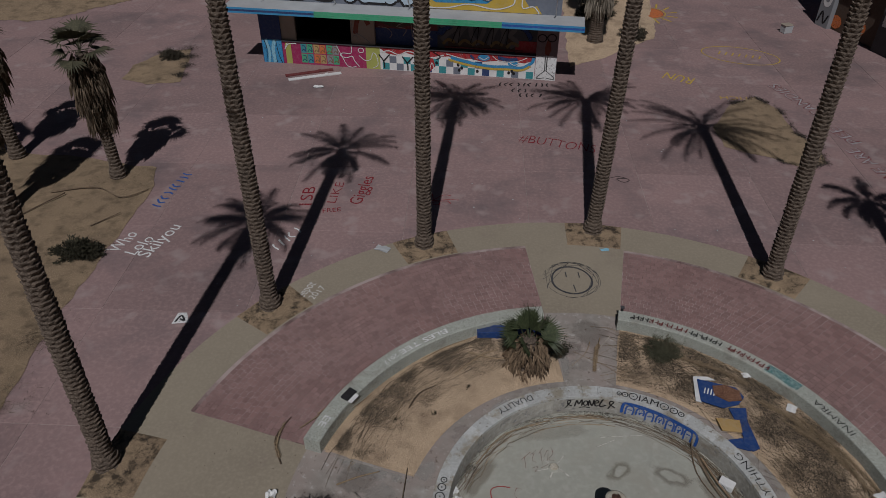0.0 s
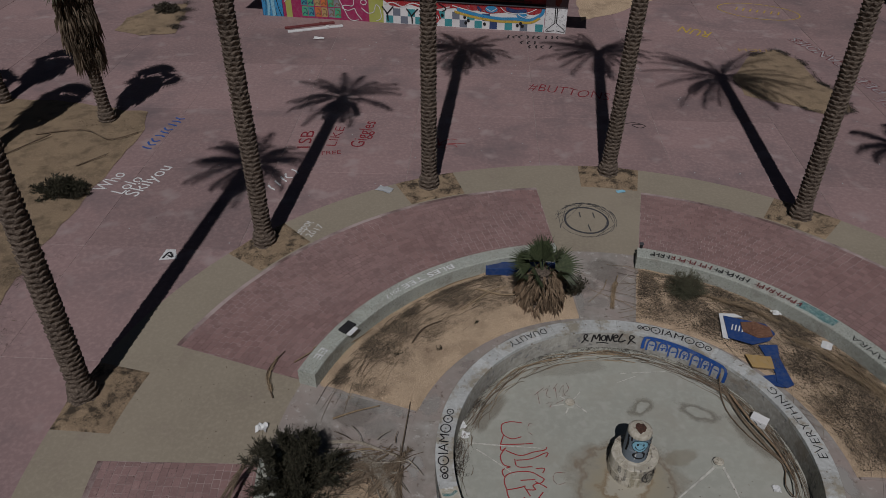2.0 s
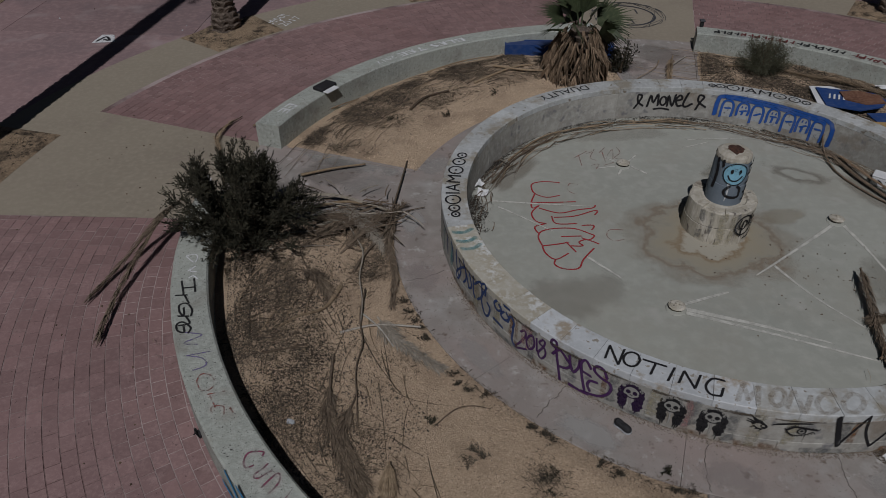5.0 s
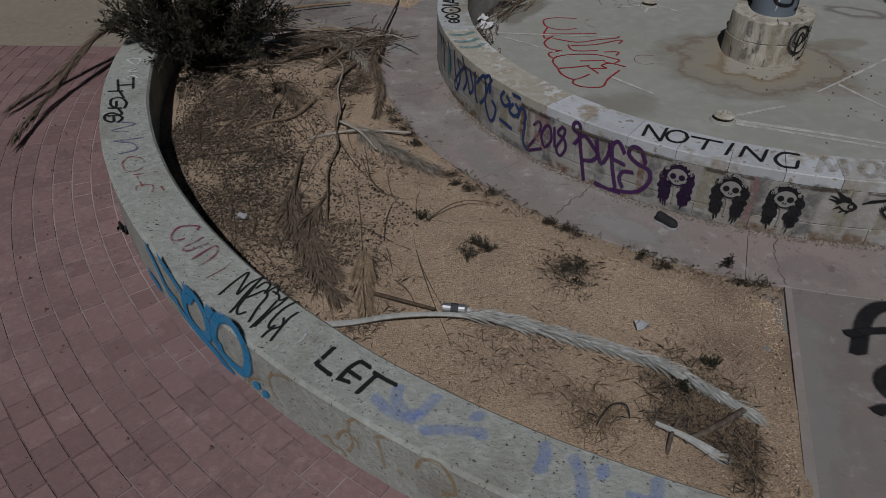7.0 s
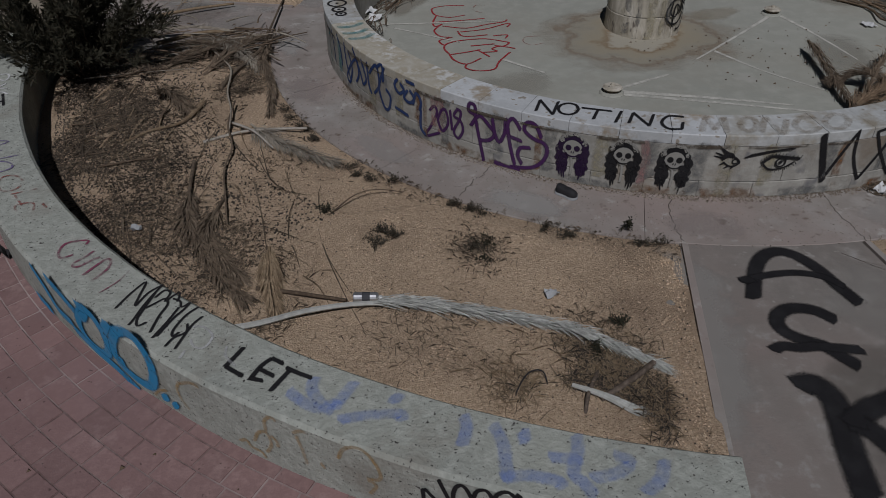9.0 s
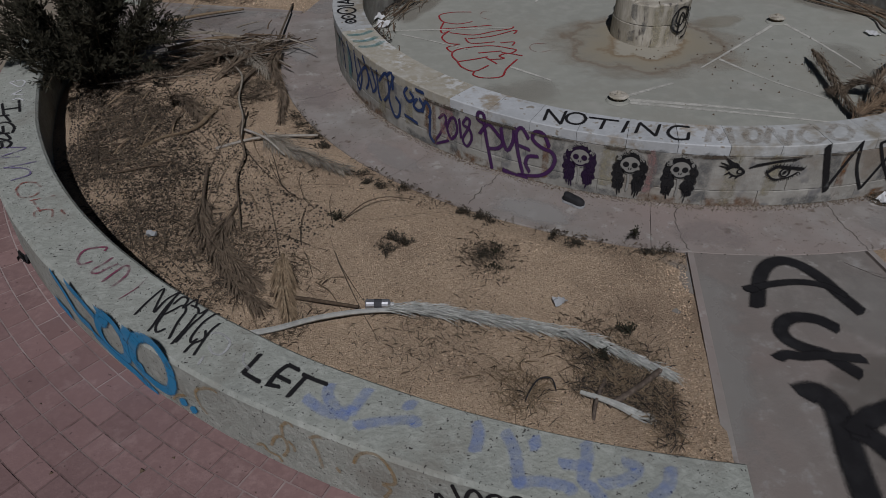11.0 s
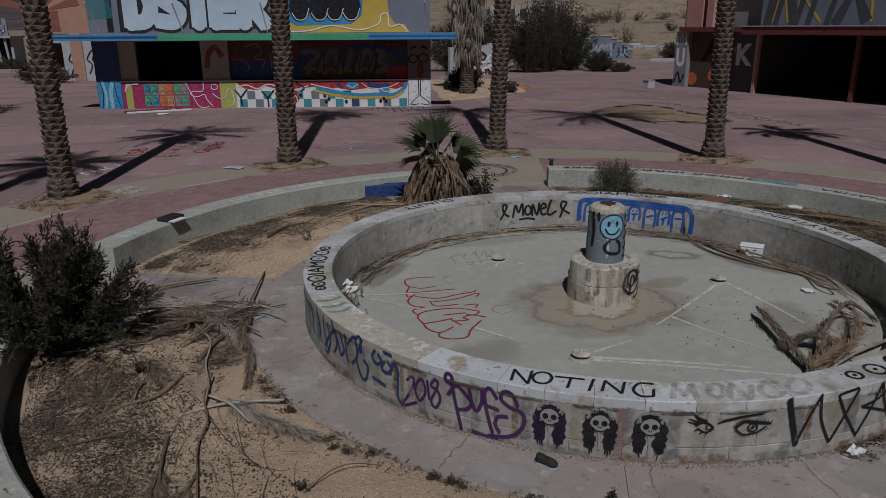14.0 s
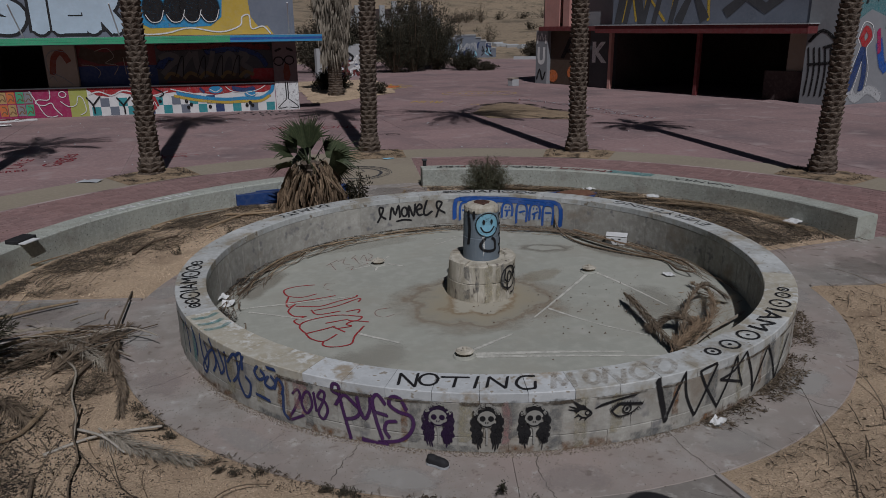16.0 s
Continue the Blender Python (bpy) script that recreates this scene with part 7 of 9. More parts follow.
tagged(data("mountain", mv, mf, "rock", None, smooth=True), "dark bare mountain ridge on the horizon", "mountain", kind="structure")


# ---- sand patches, planting holes ----
def sand_blob(name, pts, z, hump, mat, label, rough=0.12, n_in=7, seed=0):
    """An uneven patch of sand with a ragged edge, low in the middle of the plaza."""
    cx, cy = sum(p[0] for p in pts) / len(pts), sum(p[1] for p in pts) / len(pts)
    ring = []
    for i in range(len(pts)):
        a, b = Vector((*pts[i], 0)), Vector((*pts[(i + 1) % len(pts)], 0))
        m = max(2, int((b - a).length / 0.22))
        for k in range(m):
            p = a.lerp(b, k / m)
            nz = noise.noise(Vector((p.x * 1.3, p.y * 1.3, seed))) + 0.5 * noise.noise(Vector((p.x * 4, p.y * 4, seed)))
            d = (p - Vector((cx, cy, 0)))
            ring.append(p + d.normalized() * nz * rough)
    v, f, n = [(cx, cy, z + hump)], [], len(ring)
    for j in range(1, n_in + 1):
        t = j / n_in
        for p in ring:
            x, y = cx + (p.x - cx) * t, cy + (p.y - cy) * t
            h = hump * (1 - t ** 3) * (0.8 + 0.6 * noise.noise(Vector((x * 1.5, y * 1.5, seed)))) if j < n_in else 0
            v.append((x, y, z + max(0, h)))
    for i in range(n):
        f.append((0, 1 + i, 1 + (i + 1) % n))
    for j in range(n_in - 1):
        for i in range(n):
            a, b = 1 + j * n + i, 1 + j * n + (i + 1) % n
            f.append((a, a + n, b + n, b))
    o = data(name, v, f, mat, smooth=True)
    return tagged(o, label, "sand", kind="structure")


M["dirt"] = material("dry_dirt", (0.29, 0.21, 0.13), (0.20, 0.145, 0.092), (0.38, 0.285, 0.185), 1.2, 40, 0.98, 0.9, 90, bump_dist=0.02,
                     stain=(0.13, 0.095, 0.06), stain_scale=2.0, stain_at=(0.5, 0.7))
M["pit"] = material("planting_hole_dirt", (0.31, 0.225, 0.14), (0.19, 0.135, 0.088), (0.44, 0.33, 0.21), 2.0, 45, 0.98, 0.9, 90, bump_dist=0.02,
                    stain=(0.06, 0.045, 0.03), stain_scale=3.0, stain_at=(0.5, 0.62))
for x, y, h, lean in PALMS:
    a = math.degrees(math.atan2(y - CY, x - CX))
    v, f, n, m = [], [], 14, 12
    for i in range(n + 1):
        for j in range(m + 1):
            r, b = 9.0 + 1.1 * j / m, a - 4.9 + 9.4 * i / n
            px, py, _ = pol(r, b)
            e = min(i, n - i, j, m - j)
            v.append((px, py, 0.016 + (0.03 + 0.035 * noise.noise(Vector((px * 3, py * 3, 0))) if e > 0 else 0) + max(0, 0.08 - 0.14 * math.hypot(px - x, py - y))))
    for i in range(n):
        for j in range(m):
            k = i * (m + 1) + j
            f.append((k, k + 1, k + m + 2, k + m + 1))
    o = data("planting_hole", v, f, "pit", smooth=True)
    tagged(o, "square planting hole of dry dirt round a palm", "planting hole", kind="structure")

sand_blob("sand_bed_west", [(-10.3, 20.4), (-13.3, 21.0), (-16, 21.3), (-24, 22), (-30, 16), (-26, 0), (-14, -2), (-10.3, 6), (-9.9, 10.0), (-10.0, 11.4), (-10.1, 12.9), (-10.0, 14.3), (-10.02, 16.0), (-9.9, 18.8), (-9.98, 19.5)], 0.012, 0.16, "dirt", "wide sandy bed with sparse dry plants", 0.18, 14, 1)
sand_blob("sand_patch_2", [(-14.3, 27.4), (-14.4, 28.8), (-13.5, 30.5), (-12.5, 30.7), (-12.1, 29.0), (-11.8, 27.2), (-13.1, 26.9)][::-1], 0.012, 0.08, "dirt", "small round sandy bed in the plaza", 0.12, 7, 2)
sand_blob("sand_patch_3", [(8.9, 22.8), (10.4, 22.0), (11.2, 21.4), (12.0, 21.8), (12.2, 23.0), (11.7, 24.0), (11.75, 25.8), (11.15, 26.9), (10.0, 26.2), (8.9, 24.2)], 0.012, 0.08, "dirt", "wedge-shaped sandy bed with a dark weedy edge", 0.08, 7, 3)
sand_blob("sand_patch_4", [(4.2, 29.5), (6.2, 31.0), (8.6, 33.5), (9.5, 42), (4.6, 42)], 0.012, 0.1, "sand", "sandy strip beside the kiosk", 0.3, 7, 4)
sand_blob("sand_patch_5", [(-17, 38), (-21, 34), (-30, 34), (-34, 44), (-20, 46)], 0.012, 0.2, "dirt", "sandy bed at the plaza's edge", 0.4, 7, 5)


# ---- pedestal with a drum in the middle of the fountain ----
def turned(profile, segs=28, wob=0.0, seed=0):
    v, f = [], []
    for r, z in profile:
        for i in range(segs):
            a = 2 * math.pi * i / segs
            k = 1 + wob * noise.noise(Vector((math.cos(a) * 2, math.sin(a) * 2, z * 3 + seed)))
            v.append((r * k * math.cos(a), r * k * math.sin(a), z))
    for j in range(len(profile) - 1):
        for i in range(segs):
            a, b = j * segs + i, j * segs + (i + 1) % segs
            f.append((a, b, b + segs, a + segs))
    f.append(tuple(range(segs))[::-1])
    f.append(tuple((len(profile) - 1) * segs + i for i in range(segs)))
    return v, f


ped = empty("fountain_pedestal", 2.87, 7.83, 0.008)
tagged(ped, "broken limed concrete pedestal with a grey column and smiling face", "fountain pedestal")
v, f = turned([(0.36, 0), (0.355, 0.12), (0.345, 0.36), (0.33, 0.425), (0.2, 0.43)], 30, 0.05, 1)
M["pedblock"] = material("limed_pedestal_block", (0.49, 0.45, 0.36), (0.34, 0.305, 0.235), (0.60, 0.56, 0.475), 5.0, 18, 0.92, 0.6, 45, vary=0.05, bump_dist=0.02, stretch=(1, 1, 0.3),
                         stain=(0.22, 0.185, 0.14), stain_scale=6, stain_at=(0.54, 0.66), speck=(0.16, 0.14, 0.12), speck_scale=14, speck_at=(0.64, 0.7))
data("core", v, f, "pedblock", ped)
rnd = random.Random(12)
for c, (z0, z1, r) in enumerate(((0.0, 0.2185, 0.386), (0.22, 0.45, 0.384))):
    for i in range(9):
        a0 = 40 * i + 18 * c + 3
        v, f = arc_prism(r - 0.13, r + rnd.uniform(-0.004, 0.004), a0, a0 + 39.7, z0, z1 - rnd.uniform(0, 0.03) * c, 6, 0.014, 0.022)
        data("block", [(x - CX, y - CY, z) for x, y, z in v], f, "pedblock", ped)
v, f = turned([(0.208, 0.42), (0.206, 0.68), (0.2, 0.685), (0.203, 0.69), (0.2, 0.9), (0.19, 0.985), (0.16, 1.02)], 36, 0.012, 4)
M["drumgrey"] = paint("blue_grey_drum_paint", (0.17, 0.205, 0.235), 0.4, 14)
drum = data("drum", v, f, "drumgrey", ped, "grey painted column with a crusted top")
v, f = turned([(0.197, 0.965), (0.2, 0.985), (0.19, 1.02), (0.155, 1.045), (0.09, 1.055), (0.03, 1.05)], 28, 0.07, 2)
data("crust", v, f, "pedblock", drum, "pale crumbling concrete crust")
v, f = turned([(0.105, 1.046), (0.08, 1.062), (0.03, 1.066)], 18, 0.5, 5)
data("rusty_patch", v, f, material("rust", (0.07, 0.032, 0.022), (0.03, 0.02, 0.016), (0.14, 0.07, 0.045), 14, 60, 0.95, 0.8, 60), drum, "dark rust stain")
dface = lambda a: on_face(0.207, a, False, (2.87, 7.83))
S = dface(-100)
Paint().dot(S, 0.03, 0.85, 0.138, n=24).done("lightblue", drum, "pale blue smiling face", "painted_face")
S = on_face(0.2095, -100, False, (2.87, 7.83))
g = Paint().dot(S, -0.015, 0.885, 0.016, 0.028, 10).dot(S, 0.075, 0.885, 0.016, 0.028, 10)
g.line(S, [(-0.05, 0.83), (-0.01, 0.775), (0.06, 0.775), (0.11, 0.83)], 0.018).dot(S, 0.03, 0.85, 0.135, n=24, ring=0.014)
g.line(S, [(-0.2, 0.62), (-0.18, 0.8), (-0.2, 1.0)], 0.04).line(S, [(-0.12, 0.92), (-0.13, 1.0)], 0.03).line(S, [(0.0, 0.7), (-0.05, 0.62), (0.0, 0.56), (0.12, 0.56), (0.12, 0.66), (0.08, 0.7)], 0.035)
for z in (0.5, 0.6, 0.72, 0.84, 0.95):
    g.line(S, [(0.19, z), (0.24, z + 0.01), (0.24, z + 0.07)], 0.03)
g.done("black", drum, "black outlines", "outline")
Paint().line(S, [(-0.02, 0.73), (-0.01, 0.6), (-0.02, 0.5)], 0.03, taper=True).done("white", drum, "white drip", "drip")
S = on_face(0.393, -55, False, (2.87, 7.83))
Paint().dot(S, -0.03, 0.27, 0.12, 0.13, 16, 0.022).line(S, [(-0.09, 0.36), (-0.1, 0.26), (-0.03, 0.22), (0.01, 0.3), (-0.05, 0.33), (-0.06, 0.12)], 0.02).line(S, [(0.06, 0.4), (0.03, 0.25), (0.12, 0.36), (0.1, 0.12), (0.0, 0.08)], 0.02).done(M["spray black"], ped, "black sprayed tag")
S = on_face(0.395, -100, False, (2.87, 7.83))
for x, t0, t1, w, key, lab in ((0.0, 0.43, 0.03, 0.09, "limewash", "yellowish run-off streak"), (0.115, 0.4, 0.05, 0.05, "limewash", "yellowish run-off streak"),
                               (0.175, 0.44, 0.16, 0.05, "greywash", "dark run-off streak"), (-0.128, 0.44, 0.14, 0.045, "greywash", "dark run-off streak"), (-0.245, 0.42, 0.05, 0.07, "greywash", "dark run-off streak")):
    Paint().line(S, [(x, t0), (x + 0.01, (t0 + t1) / 2), (x, t1)], w).done(key, ped, lab, "streak")
for x, y in NOZZLES:
    e = empty("fountain_nozzle", x, y, 0.008)
    tagged(e, "low round metal fountain nozzle crusted with lime", "fountain nozzle", "nozzles on the basin floor")
    v, f = turned([(0.11, 0), (0.10, 0.012), (0.05, 0.02), (0.045, 0.02)], 16, 0.1)
    data("base", v, f, "basin", e)
    v, f = turned([(0.06, 0.018), (0.06, 0.036), (0.05, 0.045)], 16, 0.06)
    data("collar", v, f, "twig", e, "dark rusted collar")
    v, f = turned([(0.085, 0.043), (0.09, 0.052), (0.07, 0.066), (0.022, 0.072), (0.018, 0.09), (0.01, 0.092)], 16, 0.12, 3)
    data("cap", v, f, "pedblock", e, "lime-crusted metal cap")

# ---- wire hoop mark on the path ----
S, g, rnd = on_flat(*pol(7.42, 89.4, 0.0205)), Paint(), random.Random(3)
for r in (0.52, 0.53, 0.545, 0.68, 0.72, 0.76):
    ph, full = rnd.uniform(0, 6), r < 0.6
    pts = [((r + 0.012 * math.sin(3 * a + ph)) * math.cos(a), (r + 0.012 * math.cos(2 * a + ph)) * math.sin(a) * 1.05) for a in [ph + (6.28 if full else rnd.uniform(2.2, 4.5)) * i / 30 for i in range(31)]]
    g.line(S, pts, 0.026 if full else 0.012, False)
g.line(S, [(-0.14, 0.34), (-0.13, 0.12)], 0.03, False).line(S, [(0.2, 0.34), (0.22, 0.1)], 0.03, False).line(S, [(0.03, -0.2), (0.07, -0.48)], 0.03, False)
g.done("darkgrey", bpy.data.objects["tan_spoke_1"], "dark circles drawn on the concrete", "painted_circle")

# ---- blue trough, post, broken sign ----
M["signblue"] = paint("weathered_blue_paint", (0.018, 0.055, 0.19), 0.3, 12)
e = new("blue_trough")
e.matrix_world = pose(1.35, 12.93, 0.02, 0, 0, 2)
tagged(e, "bright blue wooden trough lying along the planter wall", "trough")
for n, a in (("side_board", (-0.95, 0.95, -0.13, -0.11, 0, 0.25)), ("side_board", (-0.95, 0.95, 0.11, 0.13, 0, 0.25)), ("end_board", (-0.95, -0.93, -0.11, 0.11, 0, 0.25)), ("end_board", (0.93, 0.95, -0.11, 0.11, 0, 0.25)), ("lid", (-0.93, 0.93, -0.11, 0.11, 0.21, 0.235)), ("batten", (-0.5, -0.44, -0.145, -0.132, 0.01, 0.24)), ("batten", (0.45, 0.51, -0.145, -0.132, 0.01, 0.24))):
    kbox(n, *a, "signblue" if n != "lid" else "navy", e, bevel=0.004)
e = empty("short_post", *pol(5.95, 79.2, 0.35))
tagged(e, "short black post at the planter wall's end", "post")
box("shaft", (0, 0, 0.03), (0.06, 0.06, 0.20), "black", e, bevel=0.008)
box("cap", (0, 0, 0.145), (0.09, 0.09, 0.03), "darkgrey", e, bevel=0.006)


def panel(name, pts, z, tilt, mat, parent, label=""):
    n = len(pts)
    v = [(x, y, z + tilt * (x - pts[0][0])) for x, y in pts] + [(x, y, z - 0.02 + tilt * (x - pts[0][0])) for x, y in pts]
    f = [tuple(range(n)), tuple(range(2 * n - 1, n - 1, -1))] + [(i, i + n, (i + 1) % n + n, (i + 1) % n) for i in range(n)]
    return data(name, v, f, mat, parent, label)


M["rustboard"] = material("torn_hardboard", (0.17, 0.085, 0.05), (0.11, 0.05, 0.03), (0.25, 0.14, 0.09), 4, 25, 0.9, 0.3)
e = empty("broken_sign", 0, 0, 0)
tagged(e, "broken blue and white sign board lying on the sand", "sign")
panel("blue_board", [(5.34, 11.62), (5.28, 10.98), (5.7, 10.78), (6.05, 10.88), (6.22, 11.08), (6.12, 11.36), (5.75, 11.48)], 0.16, 0.05, "signblue", e, "deep blue board")
panel("white_board", [(5.28, 11.72), (5.18, 11.0), (5.30, 10.96), (5.40, 11.62), (5.74, 11.62), (5.6, 11.72)], 0.13, 0.02, "white", e, "white board edge")
panel("brown_board", [(5.62, 11.40), (5.6, 11.14), (5.85, 10.95), (6.15, 10.98), (6.16, 11.25), (5.9, 11.42)], 0.195, 0.04, "rustboard", e, "torn brown hardboard")
panel("tan_board", [(5.5, 10.55), (5.55, 10.22), (5.95, 10.18), (5.98, 10.5)], 0.12, 0.02, "ochre", e, "tan hardboard piece")
panel("blue_board", [(5.85, 10.85), (5.95, 10.1), (5.9, 9.86), (6.05, 9.72), (6.2, 9.8), (6.15, 10.5), (6.22, 10.86)], 0.10, 0.03, "signblue", e, "deep blue board")
panel("blue_board", [(5.58, 10.0), (5.62, 9.86), (6.0, 9.74), (6.1, 9.92), (5.95, 10.06)], 0.085, 0.02, "signblue", e)
g, S = Paint(), (lambda s, t, h=0.0: (5.40 + s * 0.9 + t * 0.35, 11.28 - s * 0.32 + t * 0.9, 0.172 + h + 0.05 * (0.06 + s * 0.9 + t * 0.35)))
for i in range(4):
    g.line(S, [(0.03 + 0.07 * i, -0.1), (0.03 + 0.07 * i, 0.08)], 0.03, False)
g.done("white", e, "white lettering too broken to read", "lettering_bar")


# ---- sticks and fallen fronds ----
def tube(pts, r0, r1, segs=6):
    p = [Vector(q) for q in pts]
    v, f = [], []
    for i, q in enumerate(p):
        d = (p[min(i + 1, len(p) - 1)] - p[max(i - 1, 0)]).normalized()
        s = d.cross(Vector((0, 0, 1))).normalized()
        u = s.cross(d)
        r = r0 + (r1 - r0) * i / (len(p) - 1)
        v.extend(q + s * r * math.cos(2 * math.pi * k / segs) + u * r * math.sin(2 * math.pi * k / segs) for k in range(segs))
    for i in range(len(p) - 1):
        for k in range(segs):
            a, b = i * segs + k, i * segs + (k + 1) % segs
            f.append((a, b, b + segs, a + segs))
    f.append(tuple(range(segs))[::-1])
    f.append(tuple((len(p) - 1) * segs + k for k in range(segs)))
    return v, f


def curve_pts(pts, n=16):
    p, out = [Vector(q) for q in pts], []
    for i in range(len(p) - 1):
        a, b, c, d = p[max(i - 1, 0)], p[i], p[i + 1], p[min(i + 2, len(p) - 1)]
        for k in range(n // (len(p) - 1) + 1):
            u = k / (n // (len(p) - 1) + 1)
            out.append(0.5 * (2 * b + (c - a) * u + (2 * a - 5 * b + 4 * c - d) * u * u + (3 * b - a - 3 * c + d) * u ** 3))
    return out + [p[-1]]


def stick(pts, r0, r1, mat, label, name="stick"):
    o = data(name, *tube(curve_pts(pts), r0, r1), mat, smooth=True)
    return tagged(o, label, name.replace("_", " "))


def fallen_frond(pts, r, leaf, mat, label, seed, start=0.25, spread=0.5, dens=5, flat=0.6):
    """A dry frond: a flat rib and two rows of narrow leaflets lying along it."""
    rnd, p = random.Random(seed), curve_pts(pts, 22)
    e = empty("palm_frond", 0, 0, 0)
    tagged(e, label, "palm frond")
    data("rib", *tube(p, r, r * 0.25), mat, e)
    v, f = [], []
    for i in range(int(len(p) * start), len(p) - 1):
        d = (p[i + 1] - p[i]).normalized()
        s = d.cross(Vector((0, 0, 1))).normalized()
        for k in range(int(dens * 1.7)):
            for sg in (-1, 1):
                b = p[i].lerp(p[i + 1], rnd.random())
                L = leaf * rnd.uniform(0.5, 1.1) * (1 - 0.5 * i / len(p))
                t = b + (d * rnd.uniform(0.7, 1.1) + s * sg * rnd.uniform(0.05, spread)).normalized() * L
                t.z = max(0.045, t.z + rnd.uniform(-0.05, 0.06) * flat)
                m = (b + t) / 2 + Vector((0, 0, rnd.uniform(0, 0.03)))
                w = s * rnd.uniform(0.002, 0.0055)
                j = len(v)
                v.extend((b, m - w, t, m + w))
                f.append((j, j + 1, j + 2, j + 3))
    data("foliage", v, f, mat, e)
    return e


def split_base(pts, r0, r1, mat, label, seed):
    """The flat, frayed foot of a frond: strips fanning out from a narrow neck, over a hollow back."""
    rnd, p = random.Random(seed), curve_pts(pts, 12)
    e = empty("frond_base", 0, 0, 0)
    tagged(e, label, "palm frond")
    n = len(p) - 1
    for k in range(9):
        u = (k - 4) / 4
        v, f = [], []
        stop = n - rnd.randrange(0, 3)
        for i in range(stop + 1):
            d = (p[min(i + 1, n)] - p[max(i - 1, 0)]).normalized()
            s = d.cross(Vector((0, 0, 1))).normalized()
            r = r0 + (r1 - r0) * (i / n) ** 1.6
            c = p[i] + s * u * r + Vector((0, 0, 0.35 * r * (1 - u * u) + rnd.uniform(-0.002, 0.002)))
            w = s * r * 0.16
            v.extend((c - w, c + w, c + w - Vector((0, 0, 0.006)), c - w - Vector((0, 0, 0.006))))
        for i in range(stop):
            a = 4 * i
            f += [(a + q, a + (q + 1) % 4, a + 4 + (q + 1) % 4, a + 4 + q) for q in range(4)]
        f += [(0, 1, 2, 3), (4 * stop + 3, 4 * stop + 2, 4 * stop + 1, 4 * stop)]
        data("strip", v, f, mat, e)
    return e


M["white_frond"] = material("sun_bleached_frond", (0.50, 0.50, 0.45), (0.36, 0.36, 0.32), (0.62, 0.62, 0.57), 4, 30, 0.9, 0.2, 60, vary=0.25)
fallen_frond([(-0.81, 3.51, 0.08), (-0.62, 3.53, 0.09), (-0.38, 3.59, 0.10), (-0.12, 3.62, 0.10), (0.13, 3.60, 0.10), (0.38, 3.54, 0.10), (0.62, 3.46, 0.10), (0.85, 3.38, 0.10), (1.07, 3.27, 0.10), (1.26, 3.13, 0.09), (1.40, 3.03, 0.08)], 0.019, 0.26, "white_frond", "long bleached palm frond lying on the sand", 1, 0.34, 0.26, 18)
fallen_frond([(-1.3, 5.35, 0.08), (-1.25, 4.9, 0.09), (-1.18, 4.5, 0.09), (-0.9, 3.95, 0.08), (-0.75, 3.75, 0.08)], 0.014, 0.3, "dark_dead", "dry brown palm frond along the planter wall", 2, 0.2, 0.5, 7)
fallen_frond([(-1.0, 4.9, 0.07), (-1.05, 4.4, 0.08), (-0.8, 3.95, 0.08)], 0.012, 0.28, "dark_dead", "dry brown palm frond along the planter wall", 3, 0.2, 0.6, 7)
fallen_frond([(-0.62, 4.12, 0.16), (-0.6, 3.9, 0.1), (-0.56, 3.68, 0.07)], 0.012, 0.24, "dead", "small sheaf of dry brown leaflets", 4, 0.0, 0.4, 10)
fallen_frond([(-0.95, 5.9, 0.08), (-0.7, 5.55, 0.08), (-0.3, 5.25, 0.07)], 0.009, 0.28, "grey_dead", "pale dry fan of leaflets on the sand", 5, 0.1, 0.7, 6)
fallen_frond([(-3.45, 7.5, 0.36), (-3.56, 7.0, 0.33), (-3.68, 6.2, 0.12), (-3.62, 5.5, 0.08)], 0.006, 0.45, "dark_dead", "dry frond hanging over the planter wall", 6, 0.1, 0.12, 5)
fallen_frond([(-3.35, 7.6, 0.4), (-3.6, 7.1, 0.3), (-3.85, 6.5, 0.1), (-3.95, 6.1, 0.06)], 0.006, 0.4, "dark_dead", "dry frond hanging over the planter wall", 7, 0.1, 0.12, 4)
split_base([(0.95, 2.92, 0.10), (1.08, 2.85, 0.095), (1.2, 2.77, 0.08), (1.3, 2.70, 0.07), (1.38, 2.64, 0.05)], 0.010, 0.055, "white_frond", "split pale frond base with frayed strips on the sand", 3)
stick([(1.40, 3.03, 0.10), (1.25, 2.93, 0.09), (1.075, 2.84, 0.07)], 0.016, 0.018, "bark", "dark curved stick on the sand")
stick([(1.106, 3.017, 0.07), (1.013, 2.854, 0.09), (0.971, 2.736, 0.06)], 0.013, 0.01, "bark", "dark broken stick on the sand")
stick([(0.65, 2.85, 0.05), (0.68, 2.92, 0.09), (0.75, 3.0, 0.12), (0.82, 3.0, 0.12), (0.84, 2.95, 0.06)], 0.004, 0.004, "black", "thin bent black wire in the sand", "wire")
stick([(-0.68, 3.85, 0.07), (-0.45, 3.775, 0.08), (-0.16, 3.68, 0.08)], 0.014, 0.01, "twig", "dark thin stick on the sand")
stick([(-1.29, 5.66, 0.07), (-0.95, 5.77, 0.09), (-0.50, 5.78, 0.08)], 0.013, 0.010, "bone", "pale flat palm stalk on the sand")
stick([(-1.1, 5.92, 0.09), (-0.9, 5.7, 0.12), (-0.74, 5.49, 0.08)], 0.012, 0.008, "bone", "pale flat palm stalk on the sand")
